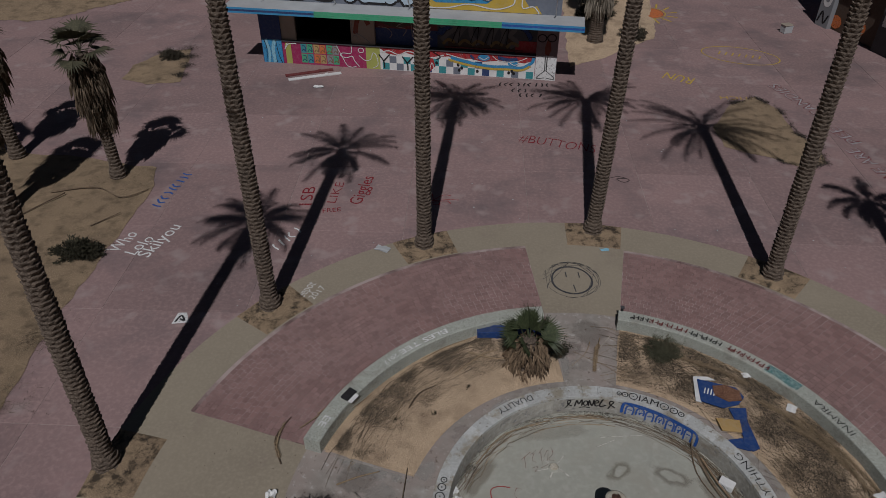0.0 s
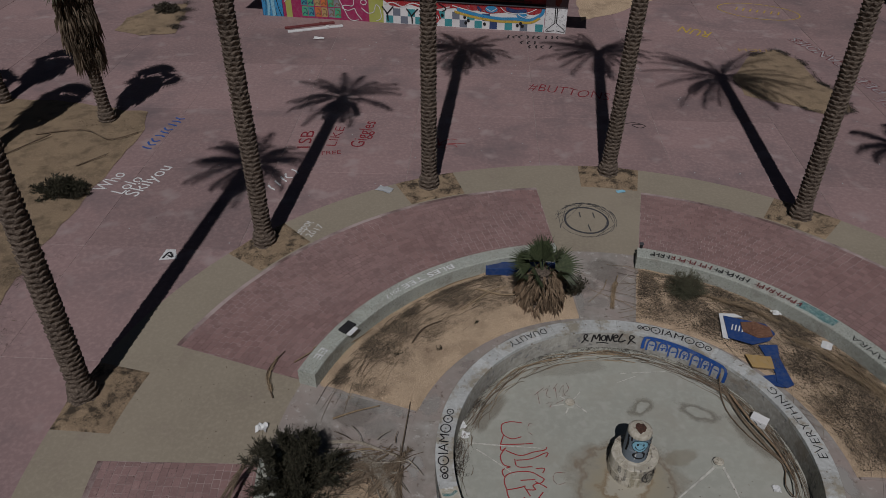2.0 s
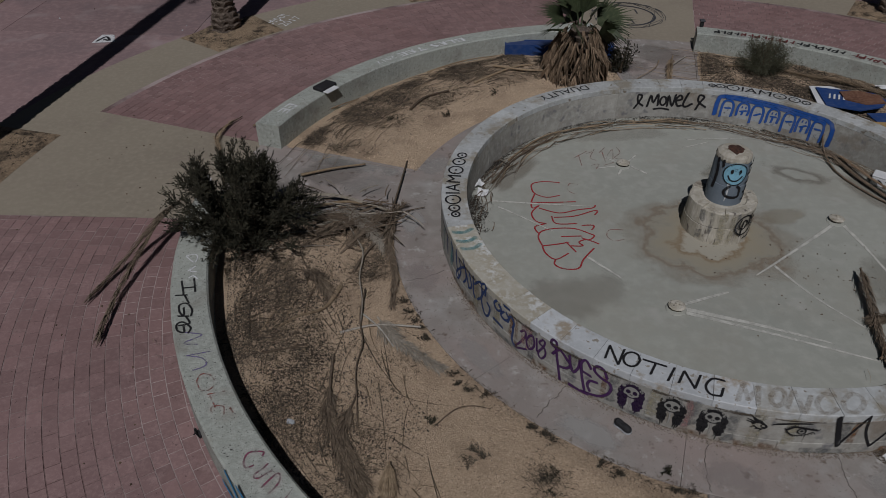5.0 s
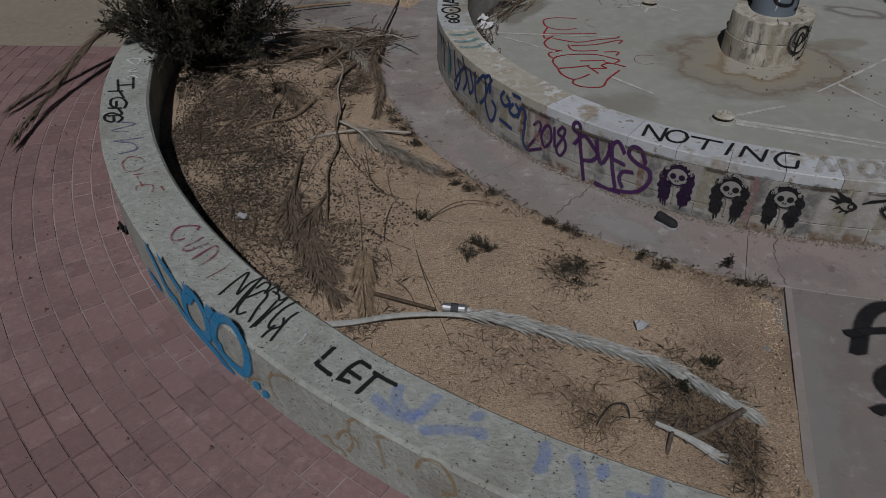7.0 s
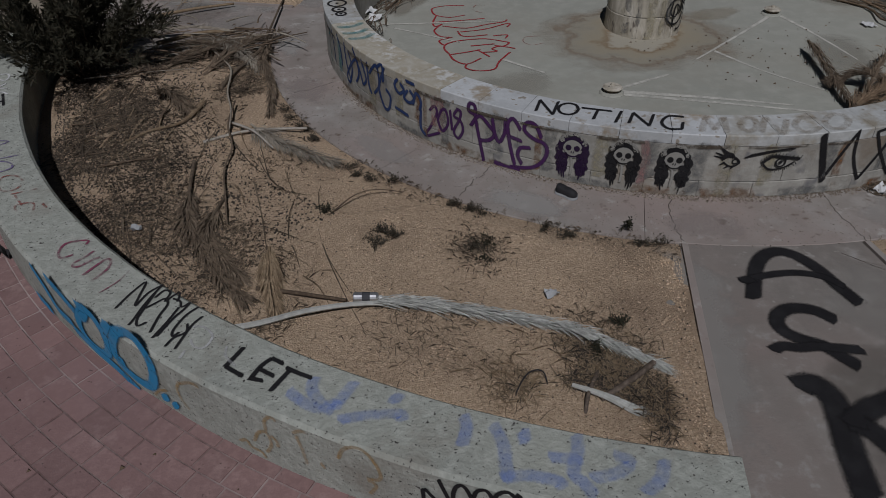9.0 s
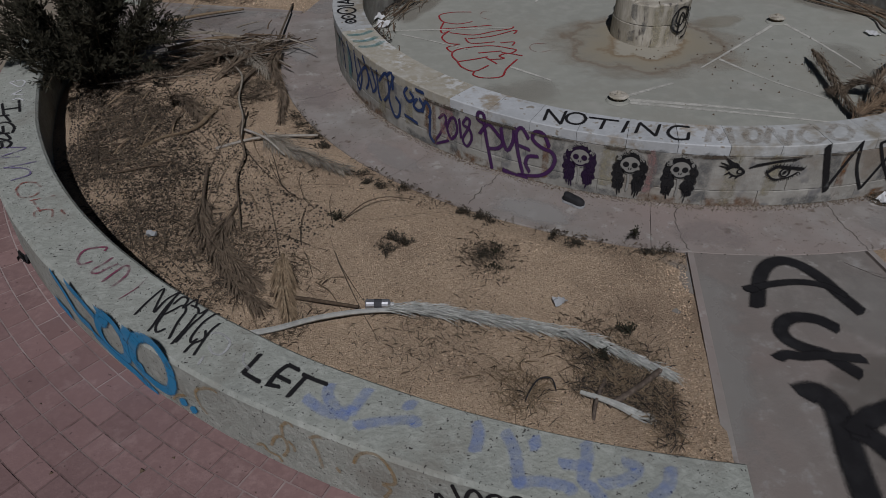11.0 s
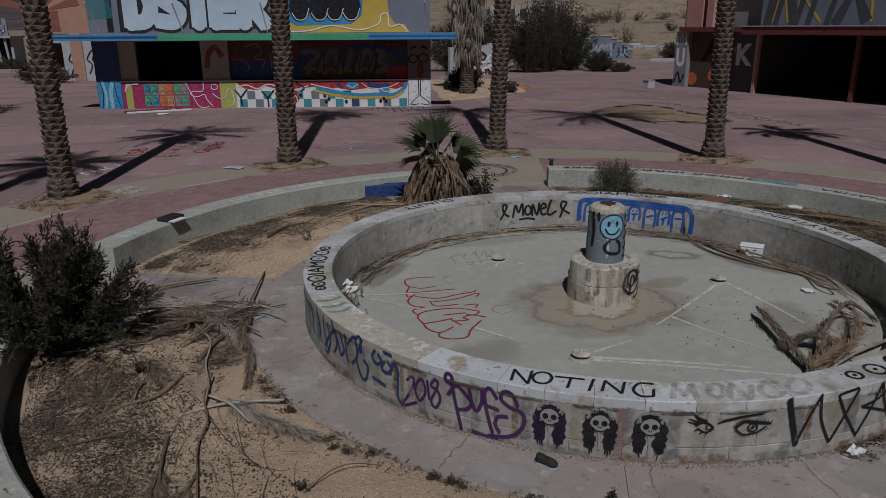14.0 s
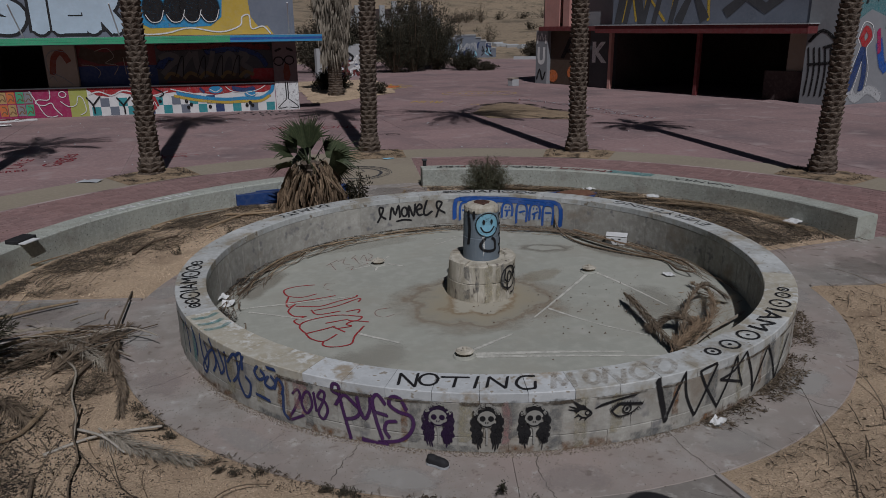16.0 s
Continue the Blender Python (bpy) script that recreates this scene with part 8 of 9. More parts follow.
stick([(-0.94, 4.5, 0.07), (-0.99, 4.8, 0.09), (-1.06, 5.2, 0.08), (-1.04, 5.5, 0.11), (-1.12, 5.85, 0.12), (-1.13, 6.3, 0.1)], 0.006, 0.008, "dark_dead", "long brown palm stalk on the sand")
stick([(-1.10, 5.75, 0.11), (-1.13, 6.1, 0.12), (-1.22, 6.5, 0.1), (-1.24, 6.9, 0.13), (-1.4, 7.25, 0.12), (-1.65, 7.75, 0.1)], 0.007, 0.012, "grey_dead", "long pale palm stalk on the sand")
stick([(-0.29, 4.57, 0.06), (-0.13, 4.74, 0.09), (0.02, 4.79, 0.1), (0.2, 4.79, 0.07)], 0.005, 0.003, "twig", "thin curved twig lying on the sand")
stick([(-0.95, 9.0, 0.08), (-1.0, 8.0, 0.10), (-1.02, 7.4, 0.12), (-1.22, 6.9, 0.1), (-1.3, 6.6, 0.08)], 0.01, 0.02, "dark_dead", "dry brown branch leaning on the pile")
fallen_frond([(-0.95, 7.6, 0.1), (-0.98, 7.1, 0.13), (-0.86, 6.6, 0.12), (-0.82, 6.1, 0.07)], 0.016, 0.25, "dark_dead", "curled dry palm frond in the pile", 19, 0.05, 0.35, 6)
stick([(-2.3, 8.55, 0.08), (-1.9, 8.75, 0.08), (-1.5, 8.9, 0.07)], 0.02, 0.012, "dead", "dry brown stick on the path")
stick([(-2.1, 7.75, 0.08), (-1.6, 7.9, 0.12), (-1.1, 7.85, 0.08)], 0.024, 0.014, "dead", "dry brown stick in the pile")
stick([(-1.9, 7.4, 0.08), (-1.4, 7.6, 0.12), (-0.95, 7.35, 0.1)], 0.02, 0.012, "grey_dead", "pale dry stick in the pile")
for k, (a, b) in enumerate([((-1.9, 7.1), (-0.95, 7.7)), ((-1.7, 7.9), (-1.0, 7.0)), ((-2.0, 7.6), (-1.2, 7.4)), ((-1.5, 6.9), (-0.9, 7.9)), ((-1.85, 6.6), (-1.5, 6.2))]):
    fallen_frond([(*a, 0.08), ((a[0] + b[0]) / 2, (a[1] + b[1]) / 2, 0.16), (*b, 0.09)], 0.016, 0.3, "grey_dead" if k == 1 else "dark_dead", "tangled dry palm frond by the bush", 20 + k, 0.1, 0.7, 5)
def tangle(name, label, count, seed, cx, cy, sx, sy, length, mat, top=0.2):
    """A loose jumble of thin dry stalks lying over one another."""
    rnd, v, f = random.Random(seed), [], []
    for _ in range(count):
        x, y, a = cx + rnd.gauss(0, sx), cy + rnd.gauss(0, sy), rnd.gauss(0.1, 0.75)
        L, z, r = length * rnd.uniform(0.35, 1.2), rnd.uniform(0.05, top), rnd.uniform(0.004, 0.011)
        d = Vector((math.cos(a), math.sin(a), rnd.uniform(-0.08, 0.08)))
        s = Vector((-math.sin(a), math.cos(a), 0))
        b = rnd.uniform(-0.12, 0.12) * L
        pts = [Vector((x, y, z)) + d * L * (u - 0.5) + s * b * math.sin(3.14 * u) for u in (0, 0.25, 0.5, 0.75, 1)]
        if any(math.hypot(p.x - WX, p.y - WY) > 5.55 or math.hypot(p.x - CX, p.y - CY) < 3.3 for p in pts):
            continue
        for p in pts:
            p.z = max(p.z, 0.06)
        tv, tf = tube(pts, r, r * 0.5, 5)
        k = len(v)
        v += tv
        f += [tuple(q + k for q in face_) for face_ in tf]
    return tagged(data(name, v, f, mat), label, "litter", kind="stuff")


tangle("stalk_tangle", "tangle of grey dry palm stalks beside the bush", 24, 5, -1.6, 7.62, 0.35, 0.22, 0.8, "grey_dead", 0.18)
tangle("stalk_tangle", "tangle of dark dry palm stalks beside the bush", 46, 6, -1.55, 7.5, 0.4, 0.3, 0.6, "twig", 0.16)
tangle("stalk_tangle", "dark dry stalks strewn along the planter wall", 26, 7, -1.95, 6.0, 0.3, 0.5, 0.4, "twig", 0.1)
# broad split frond stems lying crosswise in the pile
split_base([(-2.29, 8.0, 0.12), (-1.8, 8.02, 0.14), (-1.4, 7.9, 0.13), (-1.02, 7.78, 0.09)], 0.03, 0.014, "grey_dead", "broad grey split palm stem in the pile", 11)
split_base([(-1.75, 7.52, 0.14), (-1.5, 7.42, 0.15), (-1.3, 7.38, 0.14), (-0.95, 7.5, 0.09)], 0.026, 0.012, "grey_dead", "broad grey split palm stem in the pile", 12)
split_base([(-1.86, 7.25, 0.1), (-1.6, 7.5, 0.13), (-1.4, 7.65, 0.14), (-1.15, 7.9, 0.1)], 0.02, 0.014, "dark_dead", "dark split palm stem in the pile", 13)
split_base([(-2.0, 5.6, 0.07), (-1.75, 5.85, 0.09), (-1.5, 6.0, 0.09), (-1.38, 6.4, 0.1)], 0.008, 0.022, "dead", "curled brown palm sheath on the sand", 14)
stick([(-1.05, 10.55, 0.08), (-0.85, 10.95, 0.1), (-0.5, 11.2, 0.1)], 0.022, 0.012, "twig", "dark curved stick on the sand")
stick([(-0.1, 11.6, 0.07), (0.5, 12.2, 0.09), (0.9, 12.4, 0.08)], 0.025, 0.012, "dead", "dry brown palm stalk on the sand")
stick([(0.2, 12.3, 0.08), (0.8, 12.1, 0.1), (1.3, 12.2, 0.08)], 0.025, 0.012, "dead", "dry brown palm stalk on the sand")
fallen_frond([(4.21, 6.96, 0.12), (4.1, 6.4, 0.1), (4.0, 5.9, 0.07), (3.96, 5.6, 0.05)], 0.014, 0.22, "dark_dead", "dry dark frond in the basin", 31, 0.0, 0.35, 9)
fallen_frond([(4.04, 5.7, 0.06), (4.5, 6.25, 0.2), (5.0, 6.65, 0.22), (5.2, 6.55, 0.1)], 0.016, 0.22, "dark_dead", "curled dry frond in the basin", 32, 0.05, 0.4, 6)
fallen_frond([(4.2, 5.72, 0.08), (4.6, 6.0, 0.16), (4.85, 6.3, 0.14), (5.1, 6.7, 0.12), (5.2, 7.1, 0.05)], 0.016, 0.24, "skirt", "curled dry frond in the basin", 33, 0.05, 0.5, 5)
fallen_frond([(3.9, 5.65, 0.05), (4.3, 5.85, 0.14), (4.5, 6.1, 0.1)], 0.014, 0.25, "skirt", "heaped dry frond in the basin", 34, 0.0, 0.7, 9)
fallen_frond([(4.5, 5.85, 0.05), (4.3, 6.1, 0.15), (4.05, 6.15, 0.08)], 0.014, 0.25, "dark_dead", "heaped dry frond in the basin", 35, 0.0, 0.7, 8)
split_base([(4.02, 5.6, 0.06), (4.5, 5.85, 0.1), (4.9, 6.05, 0.08), (5.18, 6.22, 0.05)], 0.008, 0.02, "grey_dead", "pale dry palm stem in the basin", 36)
split_base([(4.88, 9.7, 0.05), (5.02, 9.0, 0.06), (5.3, 8.35, 0.05), (5.58, 7.9, 0.05)], 0.03, 0.016, "dark_dead", "bundle of dark split stems by the basin wall", 37)
split_base([(4.95, 9.5, 0.1), (5.15, 8.9, 0.1), (5.42, 8.3, 0.08), (5.55, 7.7, 0.05)], 0.022, 0.012, "skirt", "bundle of brown split stems by the basin wall", 38)
stick([(4.85, 9.95, 0.42), (4.82, 9.8, 0.1), (4.8, 9.2, 0.03), (5.05, 8.6, 0.03), (5.45, 8.05, 0.03), (5.35, 7.6, 0.06), (5.42, 7.35, 0.1), (5.5, 7.7, 0.12), (5.45, 7.95, 0.1)], 0.013, 0.011, "twig", "loose black cable on the basin floor", "cable")
for k, (a, b) in enumerate([((7.1, 10.9), (8.2, 8.9)), ((6.9, 10.6), (7.9, 9.2)), ((7.4, 10.4), (8.1, 8.4)), ((6.4, 11.2), (7.4, 10.2)), ((4.2, 12.6), (5.6, 12.1)), ((5.2, 12.3), (6.4, 11.6))]):
    fallen_frond([(*a, 0.08), ((a[0] + b[0]) / 2 + 0.1, (a[1] + b[1]) / 2, 0.12), (*b, 0.08)], 0.018, 0.3, "dead", "dry palm frond on the planter sand", 40 + k, 0.15, 0.5, 5)
stick([(3.1, 12.8, 0.06), (2.95, 12.4, 0.08), (2.6, 12.0, 0.05)], 0.009, 0.005, "dead", "dry frond stalk fallen on the path")
stick([(3.6, 13.0, 0.06), (3.25, 12.5, 0.08), (3.05, 12.1, 0.05)], 0.009, 0.005, "bone", "dry frond stalk fallen on the path")
fallen_frond([(3.35, 12.9, 0.1), (3.2, 12.4, 0.12), (3.1, 11.9, 0.06)], 0.012, 0.25, "dead", "tuft of dry frond on the path", 51, 0.2, 0.4, 6)
for a, b in (((-3.3, 9.9), (-1.7, 11.4)), ((-2.9, 9.6), (-1.9, 10.9)), ((-3.0, 10.3), (-1.5, 11.8)), ((-0.9, 12.0), (0.3, 12.8))):
    stick([(*a, 0.06), ((a[0] + b[0]) / 2, (a[1] + b[1]) / 2 + 0.05, 0.09), (*b, 0.06)], 0.014, 0.008, "dead", "thin dry stalk along the planter wall")
stick([(0.42, 9.2, 0.03), (1.0, 9.95, 0.04), (2.0, 10.4, 0.03)], 0.014, 0.01, "dead", "dry stalk along the basin's edge")
stick([(0.2, 8.6, 0.03), (0.55, 9.3, 0.04), (1.15, 9.95, 0.03)], 0.012, 0.008, "twig", "dry stalk along the basin's edge")
stick([(-12.9, 18.6, 0.12), (-11.6, 18.9, 0.16), (-10.6, 18.4, 0.14), (-10.0, 19.0, 0.06)], 0.02, 0.015, "twig", "curved dark hose on the sand bed", "hose")
stick([(-13.6, 16.6, 0.14), (-12.4, 18.5, 0.18)], 0.015, 0.02, "twig", "dark stick on the sand bed")
stick([(-10.9, 16.9, 0.1), (-10.3, 17.6, 0.12)], 0.02, 0.01, "twig", "dark stick on the sand bed")
stick([(-3.5, 9.0, 0.05), (-3.75, 9.6, 0.07), (-3.55, 10.2, 0.05)], 0.015, 0.008, "twig", "dry twig lying on the bricks")
fallen_frond([(-3.55, 9.1, 0.05), (-3.7, 9.5, 0.06), (-3.65, 10.0, 0.05)], 0.008, 0.16, "dead", "dry leaflets lying on the bricks", 52, 0.0, 0.6, 3)

# ---- small litter, each a thing ----
e = empty("spray_can", -0.04, 3.69, 0.082)
e.rotation_euler = (0, radians(90), radians(-5))
tagged(e, "silver spray can with a dark label lying on sand", "spray can")
v, f = turned([(0.028, -0.08), (0.031, -0.076), (0.031, 0.05), (0.024, 0.062), (0.012, 0.066)], 16)
data("body", v, f, material("can_metal", (0.5, 0.5, 0.5), (0.35, 0.35, 0.36), (0.6, 0.6, 0.6), 6, 30, 0.35, 0.0, metal=0.8), e)
v, f = turned([(0.0315, -0.03), (0.0315, 0.015)], 16)
data("label_band", v[:], f[:16], "darkgrey", e)
v, f = turned([(0.012, 0.066), (0.012, 0.082), (0.006, 0.084)], 10)
data("nozzle", v, f, "white", e)


def shoe(x, y, z, rz):
    e = new("shoe")
    e.matrix_world = pose(x, y, z, 0, 0, rz) @ Matrix.Diagonal((0.6, 0.78, 1.05, 1))
    tagged(e, "old black shoe lying on the concrete walk", "shoe")
    v, f = [], []
    prof = [(-0.128, 0.012, 0.03), (-0.12, 0.03, 0.055), (-0.095, 0.037, 0.068), (-0.05, 0.036, 0.066), (-0.01, 0.036, 0.058), (0.03, 0.042, 0.052), (0.07, 0.047, 0.046), (0.105, 0.043, 0.038), (0.128, 0.03, 0.028), (0.14, 0.01, 0.014)]
    for x0, w, h in prof:
        for k in range(9):
            a = math.pi * k / 8
            dip = 0.55 if -0.11 < x0 < 0.0 and 2 < k < 6 else 1.0
            v.append((x0, w * math.cos(a), 0.014 + h * math.sin(a) ** 0.8 * dip))
    for i in range(len(prof) - 1):
        for k in range(8):
            a = i * 9 + k
            f.append((a, a + 1, a + 10, a + 9))
    f += [tuple(range(9)), tuple(range(len(v) - 1, len(v) - 10, -1))]
    data("upper", v, f, "black", e, smooth=True)
    rim = [(x0 * 1.03, w * 1.08) for x0, w, h in prof] + [(x0 * 1.03, -w * 1.08) for x0, w, h in reversed(prof)]
    n = len(rim)
    data("sole", [(x0, w, 0.0) for x0, w in rim] + [(x0, w, 0.016) for x0, w in rim], [tuple(range(n))[::-1], tuple(range(n, 2 * n))] + [(i, (i + 1) % n, n + (i + 1) % n, n + i) for i in range(n)], "palegrey", e, "thin pale worn sole")


shoe(1.33, 4.68, 0.032, -42)


def scrap(name, x, y, z, w, d, rz, mat, label, seed=0, lift=0.03):
    """A crumpled sheet or shard with thickness."""
    rnd = random.Random(seed)
    n, v, f = 5, [], []
    for i in range(n):
        for j in range(n):
            v.append(((i / 4 - 0.5) * w * rnd.uniform(0.85, 1.1), (j / 4 - 0.5) * d * rnd.uniform(0.85, 1.1), rnd.uniform(0, lift) + 0.006))
    m = len(v)
    v += [(a, b, c - 0.004) for a, b, c in v]
    for i in range(n - 1):
        for j in range(n - 1):
            a = i * n + j
            f += [(a, a + n, a + n + 1, a + 1), (m + a, m + a + 1, m + a + n + 1, m + a + n)]
    rim = [(i, 0) for i in range(n)] + [(n - 1, j) for j in range(1, n)] + [(i, n - 1) for i in range(n - 2, -1, -1)] + [(0, j) for j in range(n - 2, 0, -1)]
    rim = [i * n + j for i, j in rim]
    for p, q in zip(rim, rim[1:] + rim[:1]):
        f.append((p, p + m, q + m, q))
    o = data(name, v, f, mat)
    o.matrix_world = pose(x, y, z, 0, 0, rz)
    return tagged(o, label, name.replace("_", " "))


scrap("white_shard", 3.51, 4.50, 0.036, 0.13, 0.09, 30, "white", "white broken shard on the concrete walk", 1)
scrap("paper_sheet", -2.28, 16.3, 0.014, 0.42, 0.24, -25, "palegrey", "crumpled white sheet of paper on the ground", 2, 0.03)
scrap("white_scrap", 8.2, 8.75, 0.09, 0.3, 0.2, 20, "white", "white plastic scrap on the planter sand", 3)
scrap("white_scrap", 7.2, 10.9, 0.09, 0.25, 0.2, 60, "white", "white plastic scrap on the planter sand", 4)
scrap("white_scrap", 6.5, 11.85, 0.08, 0.18, 0.16, 10, "white", "white plastic scrap on the planter sand", 5)
scrap("plastic_bag", -0.02, 8.55, 0.012, 0.2, 0.16, 30, "white", "crumpled white plastic litter by the basin wall", 6, 0.05)
scrap("plastic_bag", 0.08, 8.35, 0.012, 0.14, 0.14, 80, "white", "crumpled white plastic litter by the basin wall", 7, 0.05)
scrap("white_scrap", -3.52, 8.28, 0.03, 0.2, 0.18, 0, "white", "crumpled white litter beside the bush", 8, 0.12)
scrap("stone", 1.0, 3.62, 0.06, 0.075, 0.06, 10, "palegrey", "small pale stone on the sand", 9, 0.05)
scrap("blue_scrap", 3.95, 16.55, 0.016, 0.25, 0.12, 10, "lightblue", "pale blue scrap by the planting hole", 10)
scrap("plastic_bag", -1.52, 4.53, 0.06, 0.07, 0.05, 10, "palegrey", "small pale litter on the sand", 11, 0.04)
scrap("white_scrap", 5.2, 7.55, 0.012, 0.13, 0.13, 0, "white", "white plastic lid in the basin", 12, 0.02)
scrap("white_scrap", -6.1, 27.0, 0.006, 0.4, 0.2, 0, "white", "white litter before the kiosk", 13, 0.05)
scrap("dark_stone", -2.28, 4.38, 0.016, 0.07, 0.06, 0, "black", "small dark lump beside the planter wall", 14, 0.09)
Paint().area(on_flat(-6.98, 13.2, 0.008, 10), [(-0.2, -0.18), (0.22, -0.18), (0.12, 0.2), (-0.1, 0.22)]).done("white", None, name="painted_patch")
tagged(bpy.data.objects["painted_patch"], "white painted patch on the red concrete", "paint mark", kind="structure")
Paint().line(on_flat(-6.98, 13.2, 0.011, 10), [(-0.12, -0.12), (0.0, 0.1), (0.1, -0.1), (-0.02, -0.02)], 0.05).done("black", bpy.data.objects["painted_patch"], "", "outline")

e = new("white_box")
e.matrix_world = pose(5.30, 8.92, 0.012, 0, 0, -35)
tagged(e, "white plastic box with a dark print in the basin", "box")
kbox("body", -0.14, 0.14, -0.09, 0.09, 0, 0.12, "white", e, bevel=0.01)
kbox("lid", -0.145, 0.145, -0.095, 0.095, 0.122, 0.14, "white", e, bevel=0.006)
LOCAL.add("white_box")
Paint().line(on_wall(0, -0.0925, 0.02), [(-0.06, 0.07), (-0.02, 0.05), (0.0, 0.02)], 0.02).line(on_wall(0, -0.0925, 0.02), [(0.03, 0.07), (0.06, 0.07)], 0.015, False).done("black", e, "", "print_bar")
e = new("cardboard_box")
e.matrix_world = pose(*pol(5.88, 151.3, H_W + 0.002), 0, 0, 60)
tagged(e, "flattened black and white carton on the wall", "box")
kbox("carton", -0.16, 0.16, -0.1, 0.1, 0.0, 0.05, "black", e, bevel=0.008)
kbox("flap", -0.16, 0.1, -0.2, -0.102, 0.01, 0.022, "white", e)
for (x0, y0, x1, y1, mat, lab) in ((-7.44, 27.6, -5.4, 28.4, "white", "long white board lying before the kiosk"), (-7.65, 28.0, -5.8, 28.75, "maroon", "long brown board lying before the kiosk")):
    e = new("board")
    L = math.hypot(x1 - x0, y1 - y0)
    e.matrix_world = pose(x0, y0, 0.002, 0, 0, math.degrees(math.atan2(y1 - y0, x1 - x0)))
    tagged(e, lab, "board")
    kbox("plank", 0, L, -0.09, 0.09, 0, 0.05, mat, e, bevel=0.006)
    kbox("batten", L * 0.7, L * 0.75, -0.1, 0.1, 0.05, 0.075, mat, e, bevel=0.004)
e = new("white_crate")
e.matrix_world = pose(14.75, 34.2, 0.0, 0, 0, 20)
tagged(e, "pale broken crate beside the market building", "crate")
kbox("body", -0.22, 0.22, -0.18, 0.18, 0.0, 0.36, "palegrey", e, bevel=0.02)
kbox("lid", -0.25, 0.2, -0.2, 0.18, 0.362, 0.4, "faded", e, bevel=0.01)

# ---- writing on the plaza ----
plaza = bpy.data.objects.new("plaza", None)
scene.collection.objects.link(plaza)
tagged(plaza, "wide plaza of faded red concrete slabs with graffiti", "pavement", kind="structure")
Z = 0.006
for body, x, y, deg, w, h, mat, bold in (("Who", -9.66, 15.8, 76, 0.95, 0.42, "white", 0.0), ("Lolo", -9.14, 15.7, 72, 0.85, 0.40, "white", 0.0), ("Skilyou", -8.72, 15.6, 75, 1.6, 0.42, "white", 0.0),
                                         ("1SB", -4.72, 18.45, 94, 1.05, 0.40, "deepred", 0.0), ("FREE", -4.3, 18.05, 12, 0.55, 0.22, "deepred", 0.0), ("Giggles", -3.2, 18.55, 83, 1.65, 0.42, "deepred", 0.0),
                                         ("#BUTTONS", 1.75, 22.85, -15, 2.7, 0.58, "deepred", -0.012), ("RUN", 9.25, 28.6, 150, 1.2, 0.7, "yellow", 0.0), ("STICH", 11.2, 26.9, 178, 1.4, 0.3, "yellow", -0.01),
                                         ("PEE", 13.85, 23.35, 112, 1.25, 0.5, "maroon", 0.035), ("CANDIES", 13.45, 25.5, 110, 2.9, 0.5, "maroon", 0.035), ("WE ARE", 14.1, 20.7, 106, 2.3, 0.5, "maroon", 0.035), ("PEE", 13.85, 23.35, 112, 1.25, 0.5, "palegrey", -0.012), ("CANDIES", 13.45, 25.5, 110, 2.9, 0.5, "palegrey", -0.012), ("WE ARE", 14.1, 20.7, 106, 2.3, 0.5, "palegrey", -0.012),
                                         ("Teepot", -4.15, 13.95, 68, 0.8, 0.28, "white", -0.01), ("2017", -3.8, 14.05, 66, 0.55, 0.2, "white", -0.01), ("LIKE", -4.0, 18.6, 86, 1.2, 0.3, "deepred", -0.01)):
    z = 0.018 if mat == "white" and x > -5 else Z + 0.002 * (mat == "palegrey")
    Paint().text(on_flat(x, y, z, deg), body, 0, 0, w, h, bold, 0, 0.12, len(body)).done(mat, plaza, mat + " painted lettering")
for mat, x, y, deg, n in (("black", 1.2, 27.5, 0, 9), ("black", 1.7, 26.95, -4, 3), ("black", 2.0, 26.5, 0, 4), ("blue", -9.3, 18.15, 80, 9), ("white", -5.2, 16.15, 62, 5)):
    g, rnd = Paint(), random.Random(n)
    for i in range(n):
        g.line(on_flat(x, y, Z, deg), [(0.24 * i, 0), (0.24 * i + rnd.uniform(-0.08, 0.08), 0.15), (0.24 * i + rnd.uniform(0, 0.12), 0.3)], 0.06)
    g.done(mat, plaza, "unreadable " + mat + " lettering", "lettering_bar")
g = Paint()
S = on_flat(11.8, 31.2, Z, -18)
g.dot(S, 0, 0, 1.65, 0.95, 30, 0.05)
for i in range(7):
    g.line(S, [(-0.9 + 0.28 * i, -0.15), (-0.85 + 0.28 * i, 0.2)], 0.06)
S = on_flat(8.9, 36.6, Z)
g.dot(S, 0, 0, 0.7, 0.8, 16, 0.06)
for i in range(12):
    a = 2 * math.pi * i / 12
    g.line(S, [(0.8 * math.cos(a), 0.9 * math.sin(a)), (1.3 * math.cos(a + 0.1), 1.5 * math.sin(a + 0.1))], 0.1)
g.done("yellow", plaza, "yellow painted sun and oval", "painted_drawing")
Paint().dot(on_flat(8.9, 36.6, Z), 0, 0, 0.6, 0.7, 16).done("orange", plaza, "orange painted disc", "painted_drawing")
g, S = Paint(), on_flat(-0.9, 18.95, Z)
for a in range(7):
    g.line(S, [(0.05 * a - 0.2, -0.1), (0.35 * math.cos(a), 0.3 * math.sin(a)), (0.7 * math.cos(a * 0.9), 0.28 * math.sin(a * 0.9))], 0.025)
g.done("red", plaza, "red scrawl", "painted_drawing")
g, S = Paint(), on_flat(4.95, 20.4, Z)
g.line(S, [(-0.3, 0.1), (0, 0.2), (0.3, 0.0), (0.1, -0.15), (-0.1, 0.05), (0.2, 0.1)], 0.03)
g.done("black", plaza, "black scrawl", "painted_drawing")

